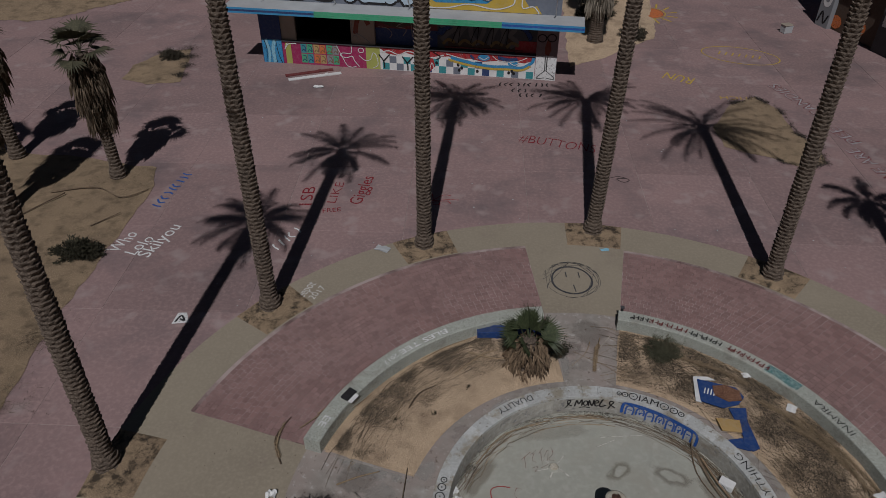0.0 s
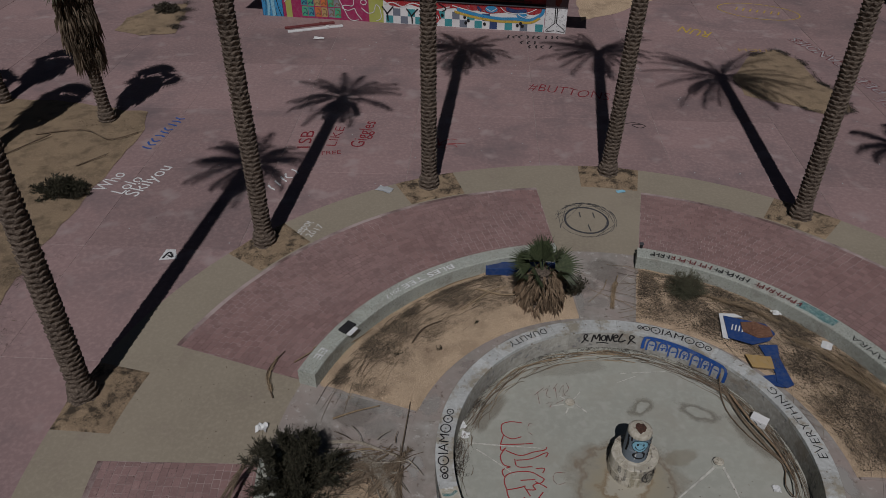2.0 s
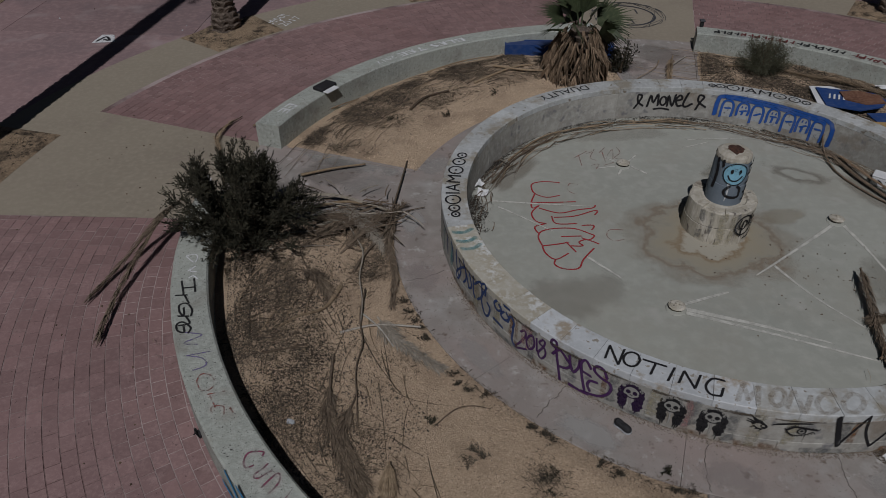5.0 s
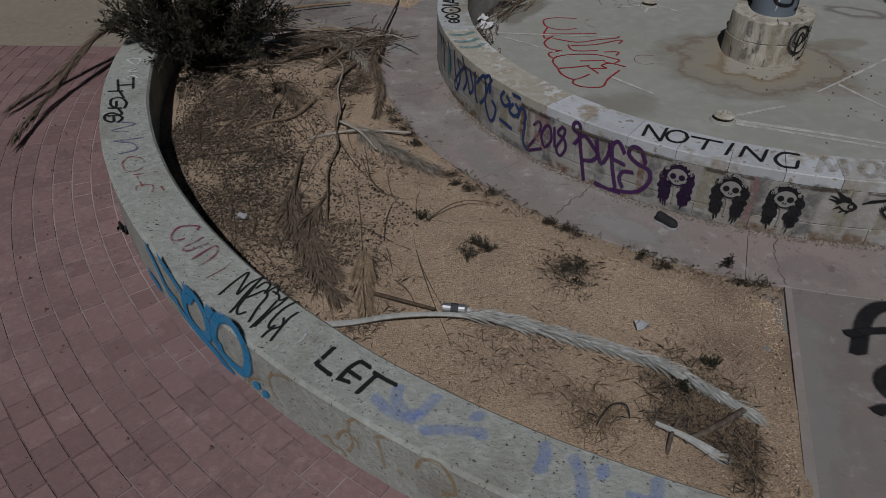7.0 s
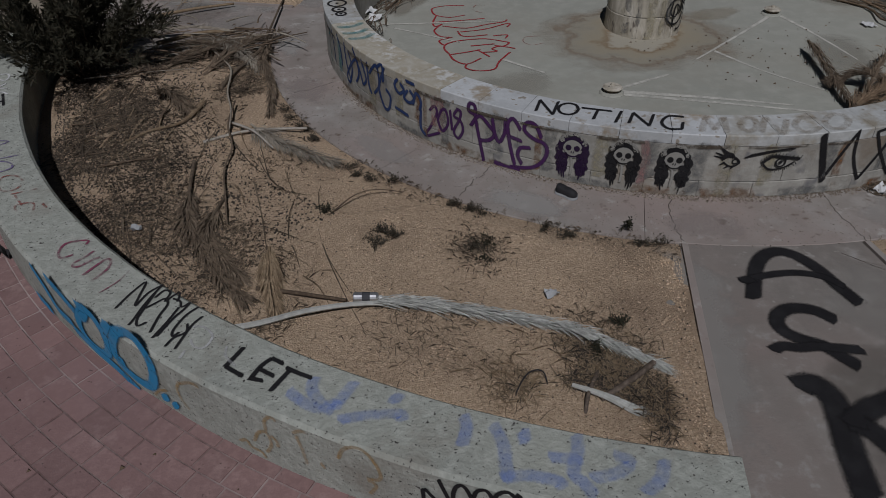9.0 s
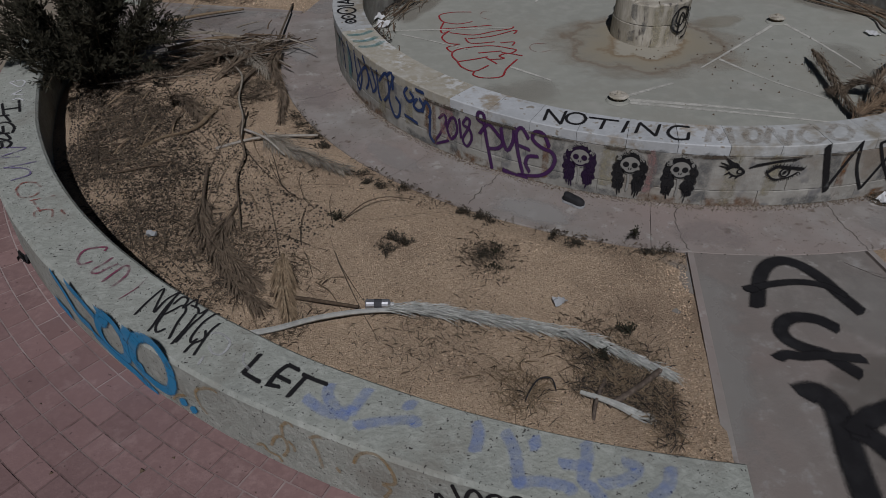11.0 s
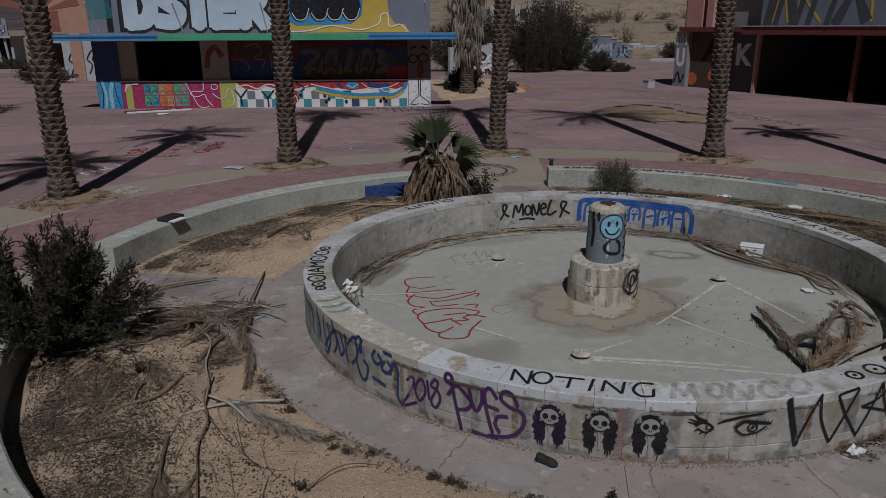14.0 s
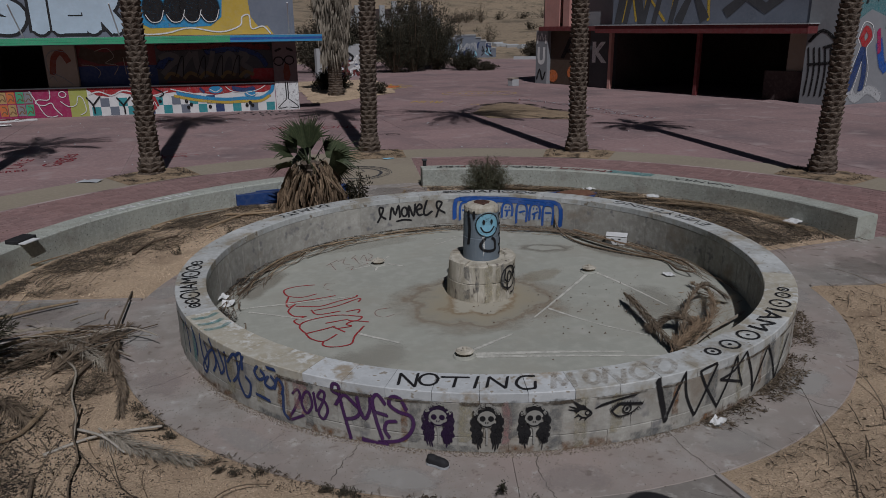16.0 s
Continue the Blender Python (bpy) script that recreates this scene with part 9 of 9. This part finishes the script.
# ---- dry litter, weeds, pebbles ----
def scatter(name, label, count, seed, place, size, mat, curl=0.5, width=0.0018, category="litter"):
    rnd, count, size, width = random.Random(seed), int(count * 3), size * 0.8, width * 0.7
    v, f = [], []
    while count > 0:
        p = place(rnd)
        if p is None or noise.noise(Vector((p[0] * 1.7, p[1] * 1.7, 5))) + 0.5 * noise.noise(Vector((p[0] * 5, p[1] * 5, 5))) < rnd.uniform(-0.35, 0.3):
            continue
        count -= 1
        x, y, z = p
        a, L = rnd.uniform(0, 6.28), size * rnd.uniform(0.4, 1.4)
        up = rnd.uniform(0, 0.35)
        d = Vector((math.cos(a), math.sin(a), up)).normalized()
        s = Vector((-math.sin(a), math.cos(a), 0)) * width * rnd.uniform(0.6, 1.5)
        b = Vector((x, y, z))
        m = b + d * L * 0.5 + s.normalized() * rnd.uniform(-0.25, 0.25) * L * curl + Vector((0, 0, 0.01))
        t = b + d * L
        i = len(v)
        v.extend((b - s, b + s, m + s, t, m - s))
        f.append((i, i + 1, i + 2, i + 3, i + 4))
    o = data(name, v, f, mat)
    return tagged(o, label, category, kind="stuff")


def sand_z(x, y):
    """The height of the sand in the ring of planters."""
    j = (math.hypot(x - CX, y - CY) - R_APRON + 0.03) / (W_IN + 0.19 - R_APRON) * 26
    edge = max(0, min(1, j / 3, (26 - j) / 2))
    return 0.012 + edge * (0.045 + 0.05 * noise.noise(Vector((x * 0.9, y * 0.9, 0))) + 0.022 * noise.noise(Vector((x * 4, y * 4, 2))))


def near_wall(a0, a1, r0, r1, z=0.05, power=1.0):
    def place(rnd):
        r, a = r0 + (r1 - r0) * rnd.random() ** power, rnd.uniform(a0, a1)
        x, y, _ = pol(r, a)
        return (x, y, sand_z(x, y) - 0.001 if r > R_APRON and z > 0.045 else z)
    return place



def spots(cs):
    def place(rnd):
        x, y, s = cs[rnd.randrange(len(cs))]
        x, y = x + rnd.gauss(0, s), y + rnd.gauss(0, s)
        r, a = math.hypot(x - CX, y - CY), math.degrees(math.atan2(y - CY, x - CX)) % 360
        if r < 5.7 and (r > 5.5 or 2.8 < r < 3.9 or 254 < a < 276):
            return None
        return (x, y, sand_z(x, y) if R_APRON < r < 5.7 else 0.06)
    return place


M["dark_litter"] = material("dark_leaf_litter", (0.05, 0.042, 0.034), (0.028, 0.024, 0.02), (0.09, 0.075, 0.058), 3, 40, 0.95, 0.0, vary=0.4)
M["litter"] = material("dry_plant_litter", (0.135, 0.102, 0.07), (0.07, 0.053, 0.038), (0.25, 0.2, 0.135), 3, 40, 0.95, 0.0, vary=0.5)
scatter("dry_litter", "dry twigs and leaf litter along the planter wall", 2600, 1, near_wall(184, 232, 5.64, 4.9, 0.055, 1.6), 0.08, "litter")
scatter("dry_litter", "dry twigs and leaf litter round the bush", 2200, 2, spots([(-1.7, 7.3, 0.4), (-2.1, 6.4, 0.35), (-1.5, 6.9, 0.4), (-2.2, 5.6, 0.3), (-1.2, 7.2, 0.25), (-0.95, 6.6, 0.15)]), 0.10, "litter")
scatter("dry_litter", "dry twigs and fibres on the sand", 1700, 3, spots([(-1.1, 4.4, 0.25), (-0.8, 3.9, 0.2), (-1.6, 4.9, 0.25), (1.2, 2.9, 0.2), (0.95, 3.1, 0.2), (1.5, 2.8, 0.12), (0.3, 3.5, 0.25), (-0.6, 5.4, 0.25), (1.0, 3.3, 0.2), (-1.4, 5.4, 0.3), (0.62, 4.1, 0.12)]), 0.07, "litter")
scatter("dry_straw", "pale dry straw in the sand corner by the path", 520, 34, spots([(0.76, 2.99, 0.1), (0.92, 2.92, 0.12), (1.04, 2.83, 0.12), (1.17, 2.73, 0.1), (1.36, 2.66, 0.1), (1.48, 2.75, 0.08), (1.15, 3.05, 0.1), (0.85, 3.1, 0.12)]), 0.13, "dead")
scatter("dry_litter", "dark straw in the sand corner by the path", 420, 35, spots([(0.92, 2.9, 0.12), (1.1, 2.8, 0.12), (1.3, 2.68, 0.1), (1.47, 2.68, 0.06), (1.1, 3.0, 0.12)]), 0.11, "dark_litter")
scatter("dry_litter", "dry grass along the planter wall", 5200, 4, near_wall(98, 163, 5.52, 4.5, 0.055, 1.8), 0.13, "litter")
scatter("dry_litter", "dry twigs and weeds along the planter wall", 6500, 5, near_wall(3, 79, 5.52, 3.9, 0.055, 1.3), 0.15, "litter")
scatter("dry_litter", "dry fibres along the foot of the fountain", 2200, 6, near_wall(-80, 6, 3.24, 3.44, 0.034, 2.2), 0.055, "litter")
scatter("dry_litter", "dark dirt and fibres along the basin's edge", 900, 7, near_wall(8, 150, 2.93, 2.78, 0.014, 1.8), 0.05, "dark_litter")
scatter("dry_litter", "dark dirt and fibres along the basin's edge", 700, 8, near_wall(150, 185, 2.93, 2.66, 0.014, 1.4), 0.06, "dark_litter")
scatter("dry_litter", "heap of dry palm fibre in the basin", 120, 9, spots([(4.3, 5.9, 0.2), (4.7, 6.3, 0.25), (5.1, 6.6, 0.15)]), 0.2, "dead")
scatter("dry_litter", "low weeds along the walk's edge", 260, 10, near_wall(200, 256, 3.78, 3.98, 0.04, 1.5), 0.05, "litter")
scatter("dry_litter", "dry weeds in the side planters", 1500, 11, near_wall(274, 342, 3.8, 5.5, 0.055, 1.0), 0.1, "litter")
scatter("dry_litter", "dry weeds on the west bed", 1600, 12, spots([(-10.8, 15.6, 0.5), (-10.2, 12.4, 0.4), (-11.5, 19.2, 0.6), (-10.0, 10.2, 0.4), (-13, 16, 1.5)]), 0.16, "litter")
scatter("dry_litter", "dark weeds edging the wedge bed", 2600, 13, lambda rnd: (lambda k, t: (k[0] + (k[2] - k[0]) * t + rnd.gauss(0, 0.08), k[1] + (k[3] - k[1]) * t + rnd.gauss(0, 0.08), 0.03))(rnd.choice([(11.2, 21.4, 12.0, 21.8), (12.0, 21.8, 12.2, 23.0), (12.2, 23.0, 11.7, 24.0), (11.7, 24.0, 11.75, 25.8), (11.75, 25.8, 11.15, 26.9), (11.15, 26.9, 10.0, 26.2), (10.4, 22.0, 11.2, 21.4)]), rnd.random()), 0.10, "dark_litter")
scatter("dry_litter", "dark weeds edging the small bed", 1600, 14, spots([(-12.3, 29.8, 0.2), (-12.6, 30.5, 0.22), (-12.1, 28.8, 0.15), (-13.3, 30.2, 0.2), (-12.0, 27.8, 0.15)]), 0.12, "dark_litter")
for i, (x, y, s) in enumerate(((0.71, 4.12, 0.06), (0.66, 3.96, 0.04), (1.14, 3.16, 0.05), (1.34, 3.36, 0.05), (1.63, 4.22, 0.04), (-0.3, 4.6, 0.04), (-0.5, 10.4, 0.07), (0.2, 11.2, 0.06), (-1.3, 10.2, 0.06))):
    bush(x, y, 0.045, s * 1.6, s * 1.6, s * 1.7, 120, 60 + i, "tiny dark weed growing in the sand", 0.022, name="weed", stems=8)


rnd = random.Random(44)
for i in range(20):
    a = rnd.uniform(200, 255)
    x, y, _ = pol(3.84 + abs(rnd.gauss(0, 0.06)), a)
    s = rnd.uniform(0.025, 0.06)
    bush(x, y, 0.035, s * 2.2, s * 1.6, s * 1.3, 160, 300 + i, "tiny dark dry weed at the walk's edge", 0.016, "dusty", name="weed", stems=9)
for x, y in ((0.05, 4.35), (0.12, 4.28), (0.0, 4.22), (0.62, 4.08)):
    bush(x, y, 0.05, 0.09, 0.08, 0.07, 260, int(x * 90) + 70, "small dark dry weed with pale buds", 0.016, "dusty", name="weed", stems=14)


def stalks(name, label, count, seed, a0, a1, r0, r1, length, mat, z=0.06, skew=0.35):
    """Long dry stalks lying roughly along a round wall."""
    rnd = random.Random(seed)
    v, f = [], []
    for _ in range(count):
        a, r, L = radians(rnd.uniform(a0, a1)), r0 + (r1 - r0) * rnd.random() ** 1.5, length * rnd.uniform(0.4, 1.3)
        da, dr, w, bend = L / r / 6 * rnd.choice((-1, 1)), rnd.uniform(-skew, skew) * L / 6, rnd.uniform(0.002, 0.007), rnd.uniform(-0.015, 0.015)
        k = len(v)
        for i in range(7):
            b, q = a + da * i, r + dr * i + bend * i * (6 - i) / 3
            if q > max(r0, r1) + 0.1:
                q = max(r0, r1) + 0.1
            t = w * (1 - 0.1 * i)
            zz = z + 0.02 * math.sin(i * 1.1 + a * 9)
            for s in (-t, t):
                v.append((CX + (q + s) * math.cos(b), CY + (q + s) * math.sin(b), zz + (0.004 if s > 0 else 0)))
        for i in range(6):
            f.append((k + 2 * i, k + 2 * i + 1, k + 2 * i + 3, k + 2 * i + 2))
    return tagged(data(name, v, f, mat), label, "litter", kind="stuff")


stalks("dry_stalks", "long dry stalks along the back planter wall", 150, 1, 98, 162, 5.5, 4.7, 0.9, "litter")
stalks("dry_stalks", "pale dry stalks along the back planter wall", 60, 2, 98, 162, 5.5, 4.6, 0.8, "dead")
stalks("dry_stalks", "long dry stalks and roots in the planter", 220, 3, 4, 78, 5.5, 4.0, 1.0, "litter", 0.07, 0.8)
stalks("dry_stalks", "pale dry stalks in the planter", 90, 4, 4, 78, 5.5, 3.95, 0.9, "dead", 0.07, 0.8)
stalks("dry_stalks", "long dry stalks along the basin wall", 45, 5, 20, 140, 2.84, 2.55, 0.9, "litter", 0.025, 0.1)
stalks("dry_stalks", "pale dry stalks along the basin wall", 22, 6, 75, 150, 2.84, 2.55, 0.9, "dead", 0.03, 0.1)
stalks("dry_stalks", "dark dry stalks heaped along the basin wall", 60, 10, 128, 186, 2.86, 2.58, 0.5, "twig", 0.03, 0.25)
stalks("dry_stalks", "dark dry stalks heaped along the basin wall", 70, 11, 2, 62, 2.86, 2.66, 1.1, "dark_dead", 0.035, 0.08)
stalks("dry_stalks", "long dry stalks by the near planter wall", 170, 7, 185, 228, 5.45, 4.4, 0.7, "litter", 0.07, 0.9)
stalks("dry_stalks", "pale dry stalks by the near planter wall", 50, 8, 185, 232, 5.4, 4.2, 0.6, "dead", 0.075, 0.9)
stalks("dry_stalks", "dry stalks in the side planters", 90, 9, 276, 340, 5.4, 4.0, 0.8, "litter", 0.07, 0.8)

def pebbles(name, label, count, seed, place, size, mat):
    rnd = random.Random(seed)
    v, f = [], []
    for _ in range(count):
        x, y, z = place(rnd)
        s = size * rnd.uniform(0.5, 1.5)
        a = rnd.uniform(0, 6.28)
        i = len(v)
        for k in range(3):
            b = a + 2.094 * k
            v.append((x + s * math.cos(b) * rnd.uniform(0.7, 1.2), y + s * math.sin(b) * rnd.uniform(0.7, 1.2), z))
        v.append((x, y, z + s * rnd.uniform(0.7, 1.1)))
        f += [(i, i + 1, i + 3), (i + 1, i + 2, i + 3), (i + 2, i, i + 3)]
    return tagged(data(name, v, f, mat), label, "gravel", kind="stuff")


def on_sand(a0, a1, r0=3.85, r1=5.55):
    def place(rnd):
        x, y, _ = pol(rnd.uniform(r0, r1), rnd.uniform(a0, a1))
        return (x, y, sand_z(x, y) - 0.003)
    return place


scatter("dry_litter", "dark leaf litter under the bush and wall", 2600, 31, near_wall(183, 216, 5.64, 4.75, 0.062, 1.3), 0.045, "dark_litter")
scatter("dry_litter", "dark leaf litter along the walls", 5200, 32, near_wall(3, 78, 5.54, 4.2, 0.062, 1.2), 0.08, "dark_litter")
scatter("dry_litter", "dark leaf litter along the walls", 1800, 33, near_wall(98, 162, 5.54, 5.0, 0.062, 1.6), 0.07, "dark_litter")
for k, (px, py, _, _) in enumerate(PALMS):
    scatter("dry_litter", "leaf litter and weeds in a planting hole", 480, 50 + k, lambda rnd: (lambda r, b: pol(r, b, 0.045))(9.55 + rnd.uniform(-0.5, 0.5), math.degrees(math.atan2(py - CY, px - CX)) + rnd.uniform(-4.2, 4.0)), 0.07, "dark_litter")
    pebbles("clods", "pale crumbs of dirt in a planting hole", 160, 60 + k, lambda rnd: (lambda r, b: pol(r, b, 0.035))(9.55 + rnd.uniform(-0.5, 0.5), math.degrees(math.atan2(py - CY, px - CX)) + rnd.uniform(-4.2, 4.0)), 0.022, "dirt")
M["pebble"] = material("sand_pebble", (0.53, 0.395, 0.26), (0.35, 0.255, 0.165), (0.70, 0.575, 0.425), 4, 40, 0.95, 0.0, vary=0.45)
pebbles("gravel", "coarse orange gravel grains on the sand", 52000, 1, on_sand(186, 256), 0.0055, "pebble")
pebbles("gravel", "coarse orange gravel grains on the sand", 9000, 2, on_sand(98, 163), 0.010, "pebble")
pebbles("gravel", "coarse orange gravel grains on the sand", 9000, 3, on_sand(2, 79), 0.010, "pebble")
pebbles("gravel", "coarse gravel grains on the sand", 6000, 4, on_sand(275, 342), 0.009, "pebble")
pebbles("chips", "dark bark chips and leaf crumbs by the planter wall", 6500, 8, near_wall(184, 226, 5.62, 4.4, 0.055, 1.3), 0.009, "dark_litter")
pebbles("chips", "dark leaf crumbs on the planter sand", 3200, 9, near_wall(98, 162, 5.5, 4.3, 0.055, 1.6), 0.009, "dark_litter")
pebbles("chips", "dark leaf crumbs on the planter sand", 13000, 10, near_wall(3, 79, 5.5, 3.9, 0.055, 1.0), 0.011, "dark_litter")
pebbles("chips", "scattered dark crumbs on the near sand", 2600, 11, on_sand(200, 256), 0.007, "dark_litter")
M["grit"] = material("grey_brown_grit", (0.23, 0.195, 0.15), (0.13, 0.105, 0.08), (0.33, 0.29, 0.235), 5, 40, 0.95, 0.0, vary=0.5)
pebbles("grit", "grey-brown grit gathered along the fountain's foot", 3800, 12, near_wall(200, 290, 3.232, 3.30, 0.028, 2.6), 0.008, "grit")
pebbles("grit", "dark grit gathered along the fountain's foot", 1500, 13, near_wall(205, 285, 3.232, 3.29, 0.028, 2.2), 0.007, "twig")
pebbles("grit", "fine grit strewn over the walk and path", 2600, 14, near_wall(190, 275, 3.25, 3.8, 0.029, 1.3), 0.005, "grit")
pebbles("crumbs", "dark crumbs of dirt on the basin floor", 110, 5, lambda rnd: (rnd.uniform(2.6, 4.9), rnd.gauss(7.1, 0.5), 0.008), 0.010, "twig")
pebbles("crumbs", "small pale stones on the plaza", 160, 6, lambda rnd: (rnd.uniform(-9, 12), rnd.uniform(13, 27), 0.0), 0.02, "palegrey")
pebbles("crumbs", "small dark stones on the bricks", 260, 7, lambda rnd: pol(rnd.uniform(6.0, 8.9), rnd.uniform(97, 260), 0.018), 0.012, "twig")

# ---- pieces of the fountain wall ----
def ring_piece(r0, r1, half, z0, z1, bev, wob, seed):
    """One curved block at angle 0 about the fountain's centre."""
    rnd = random.Random(seed)
    v, f, n = [], [], 3
    for i in range(n + 1):
        a = -half + 2 * half * i / n
        for r, z in ((r0, z0), (r0, z1 - bev), (r0 + bev, z1), (r1 - bev, z1), (r1, z1 - bev), (r1, z0)):
            v.append((r * math.cos(a) + rnd.uniform(-wob, wob), r * math.sin(a) + rnd.uniform(-wob, wob), z + (rnd.uniform(-wob, wob) if z == z1 else 0)))
    for i in range(n):
        for k in range(6):
            a, b = i * 6 + k, i * 6 + (k + 1) % 6
            f.append((a, b, b + 6, a + 6))
    f += [tuple(range(6)), tuple(range(len(v) - 1, len(v) - 7, -1))]
    return v, f


def ring_of(name, n, r0, r1, z0, z1, mats, gap, phase, parent, bev=0.008, wob=0.003):
    meshes = {}
    for m in set(mats(360 * i / n) for i in range(n)):
        meshes[m] = []
        for s in range(3):
            me = bpy.data.meshes.new(name)
            v, f = ring_piece(r0, r1, math.pi / n - gap / r1 / 2, z0, z1, bev, wob, s + 1)
            me.from_pydata(v, [], f)
            me.materials.append(M[m])
            meshes[m].append(me)
    for i in range(n):
        a = (360 * i / n + phase) % 360
        o = new(name, meshes[mats(a if a in () else 360 * i / n)][i % 3])
        o.location, o.rotation_euler = (CX, CY, 0), (0, 0, radians(360 * i / n + phase))
        o.parent = parent


M["cap_white"] = material("white_painted_cap", (0.54, 0.555, 0.55), (0.43, 0.44, 0.43), (0.60, 0.615, 0.61), 2.5, 14, 0.8, 0.25, 50, vary=0.10, stain=(0.33, 0.28, 0.21), stain_scale=3.2, stain_at=(0.55, 0.64), speck=(0.3, 0.27, 0.22), speck_scale=14, speck_at=(0.62, 0.68))
M["cap_worn"] = material("flaking_painted_cap", (0.44, 0.41, 0.33), (0.34, 0.29, 0.2), (0.55, 0.54, 0.48), 4, 16, 0.9, 0.5, 45, vary=0.1, stain=(0.62, 0.62, 0.58), stain_scale=4, stain_at=(0.54, 0.62))


def cap_mat(a):
    return "cap_white" if 226 <= a <= 262 else "cap_worn" if 194 <= a < 226 or 300 < a < 330 else "cap"


ring_of("cap_block", 60, R_IN - 0.006, R_OUT + 0.0012, H_F - 0.075, H_F, cap_mat, 0.004, 0.0, fountain_wall, 0.006, 0.001)
ring_of("face_block", 56, R_OUT - 0.05, R_OUT, 0.155, H_F - 0.077, lambda a: "block", 0.004, 2.0, fountain_wall, 0.006, 0.0015)
ring_of("face_block", 56, R_OUT - 0.05, R_OUT, 0.02, 0.149, lambda a: "block", 0.004, 5.2, fountain_wall, 0.006, 0.0015)
ring_of("inner_block", 50, R_IN - 0.004, R_IN + 0.02, 0.0, H_F - 0.081, lambda a: "block", 0.008, 1.0, fountain_wall, 0.005, 0.0015)

# ---- brick ring: the stretch nearest the camera's path brick by brick, the rest joined ----
bed = ring_disc("brick_ring", W_OUT - 0.1, R_BRICK + 0.01, 0, 360, 0.0125, "joint", None, 2, 1)
tagged(bed, "ring of stamped red brick paving with pale joints", "pavement", kind="structure")
BR, BL = 0.13, 0.174
near, jv, jf = 0, [], []
brick_meshes = {}
rnd = random.Random(77)
for row in range(int((R_BRICK - 6.0) / BR)):
    r0 = 6.0 + row * BR
    n = int(2 * math.pi * (r0 + BR / 2) / BL)
    half = math.pi / n - 0.003 / r0
    for i in range(n):
        a, hd = 360 * (i + (row % 2) * 0.5) / n, math.degrees(half)
        lo, hi = a - hd, a + hd
        for g0, g1 in GAPS:
            for turn in (0, 360):
                b0, b1 = g0 - 0.25 - turn, g1 + 0.55 - turn
                if lo < b1 and hi > b0:
                    lo, hi = (max(lo, b1), hi) if (lo + hi) / 2 > (b0 + b1) / 2 else (lo, min(hi, b0))
        if hi - lo < 0.25 * hd:
            continue
        whole = hi - lo > 1.99 * hd
        part_here = whole and 205 < a < 246 and row < 12 and near < 300
        z1, bv = 0.017 + rnd.uniform(-0.0018, 0.0018), 0.003
        ra, rb = r0 + 0.0022, r0 + BR - 0.0022
        t_lo, t_hi = radians(lo - a), radians(hi - a)
        cs = [(ra, t_lo), (rb, t_lo), (rb, t_hi), (ra, t_hi)]
        ct = [(ra + bv, t_lo + bv / r0), (rb - bv, t_lo + bv / r0), (rb - bv, t_hi - bv / r0), (ra + bv, t_hi - bv / r0)]
        quads = [(4, 5, 6, 7), (0, 1, 5, 4), (1, 2, 6, 5), (2, 3, 7, 6), (3, 0, 4, 7)]
        if part_here:
            near += 1
            if row not in brick_meshes:
                me = bpy.data.meshes.new("brick")
                me.from_pydata([(r * math.cos(t), r * math.sin(t), 0.004) for r, t in cs] + [(r * math.cos(t), r * math.sin(t), 0.017) for r, t in ct], [], quads)
                me.materials.append(M["brick"])
                brick_meshes[row] = me
            o = new("brick", brick_meshes[row])
            o.location, o.rotation_euler, o.parent = (CX, CY, z1 - 0.017), (0, 0, radians(a)), bed
        else:
            k, t0 = len(jv), radians(a)
            jv += [(CX + r * math.cos(t + t0), CY + r * math.sin(t + t0), 0.004) for r, t in cs] + [(CX + r * math.cos(t + t0), CY + r * math.sin(t + t0), z1) for r, t in ct]
            jf += [tuple(k + q for q in p) for p in quads]
rest = data("bricks", jv, jf, "brick", bed, "joined red bricks of the ring")
rest["kind"] = "stuff"

# ---- plaza slabs ----
data("slab_bed", [(-36, -16, -0.009), (44, -16, -0.009), (44, 62, -0.009), (-36, 62, -0.009)], [(0, 1, 2, 3)], material("slab_joint", (0.36, 0.29, 0.27), (0.2, 0.15, 0.14), (0.42, 0.35, 0.32), 0.6, 8, 0.95), plaza)
SL, slab_meshes = 3.67, []
for s in range(4):
    q, b = SL / 2 - 0.006, 0.004
    me = bpy.data.meshes.new("slab")
    vv = [(x * q, y * q, -0.02) for x, y in ((-1, -1), (1, -1), (1, 1), (-1, 1))] + [(x * q, y * q, -0.008) for x, y in ((-1, -1), (1, -1), (1, 1), (-1, 1))] + [(x * (q - b), y * (q - b), 0) for x, y in ((-1, -1), (1, -1), (1, 1), (-1, 1))]
    me.from_pydata(vv, [], [(8, 9, 10, 11)] + [(i, (i + 1) % 4, 4 + (i + 1) % 4, 4 + i) for i in range(4)] + [(4 + i, 4 + (i + 1) % 4, 8 + (i + 1) % 4, 8 + i) for i in range(4)])
    me.materials.append(M["slab"])
    slab_meshes.append(me)
for i in range(-10, 11):
    for j in range(-9, 11):
        x, y = 1.9 + SL * (i + 0.5), 20.8 + SL * (j + 0.5)
        if math.hypot(x - CX, y - CY) > 5.5:
            o = new("slab", slab_meshes[(i + j) % 4])
            o.location, o.parent = (x, y, random.Random(i * 50 + j).uniform(-0.003, 0.003)), plaza
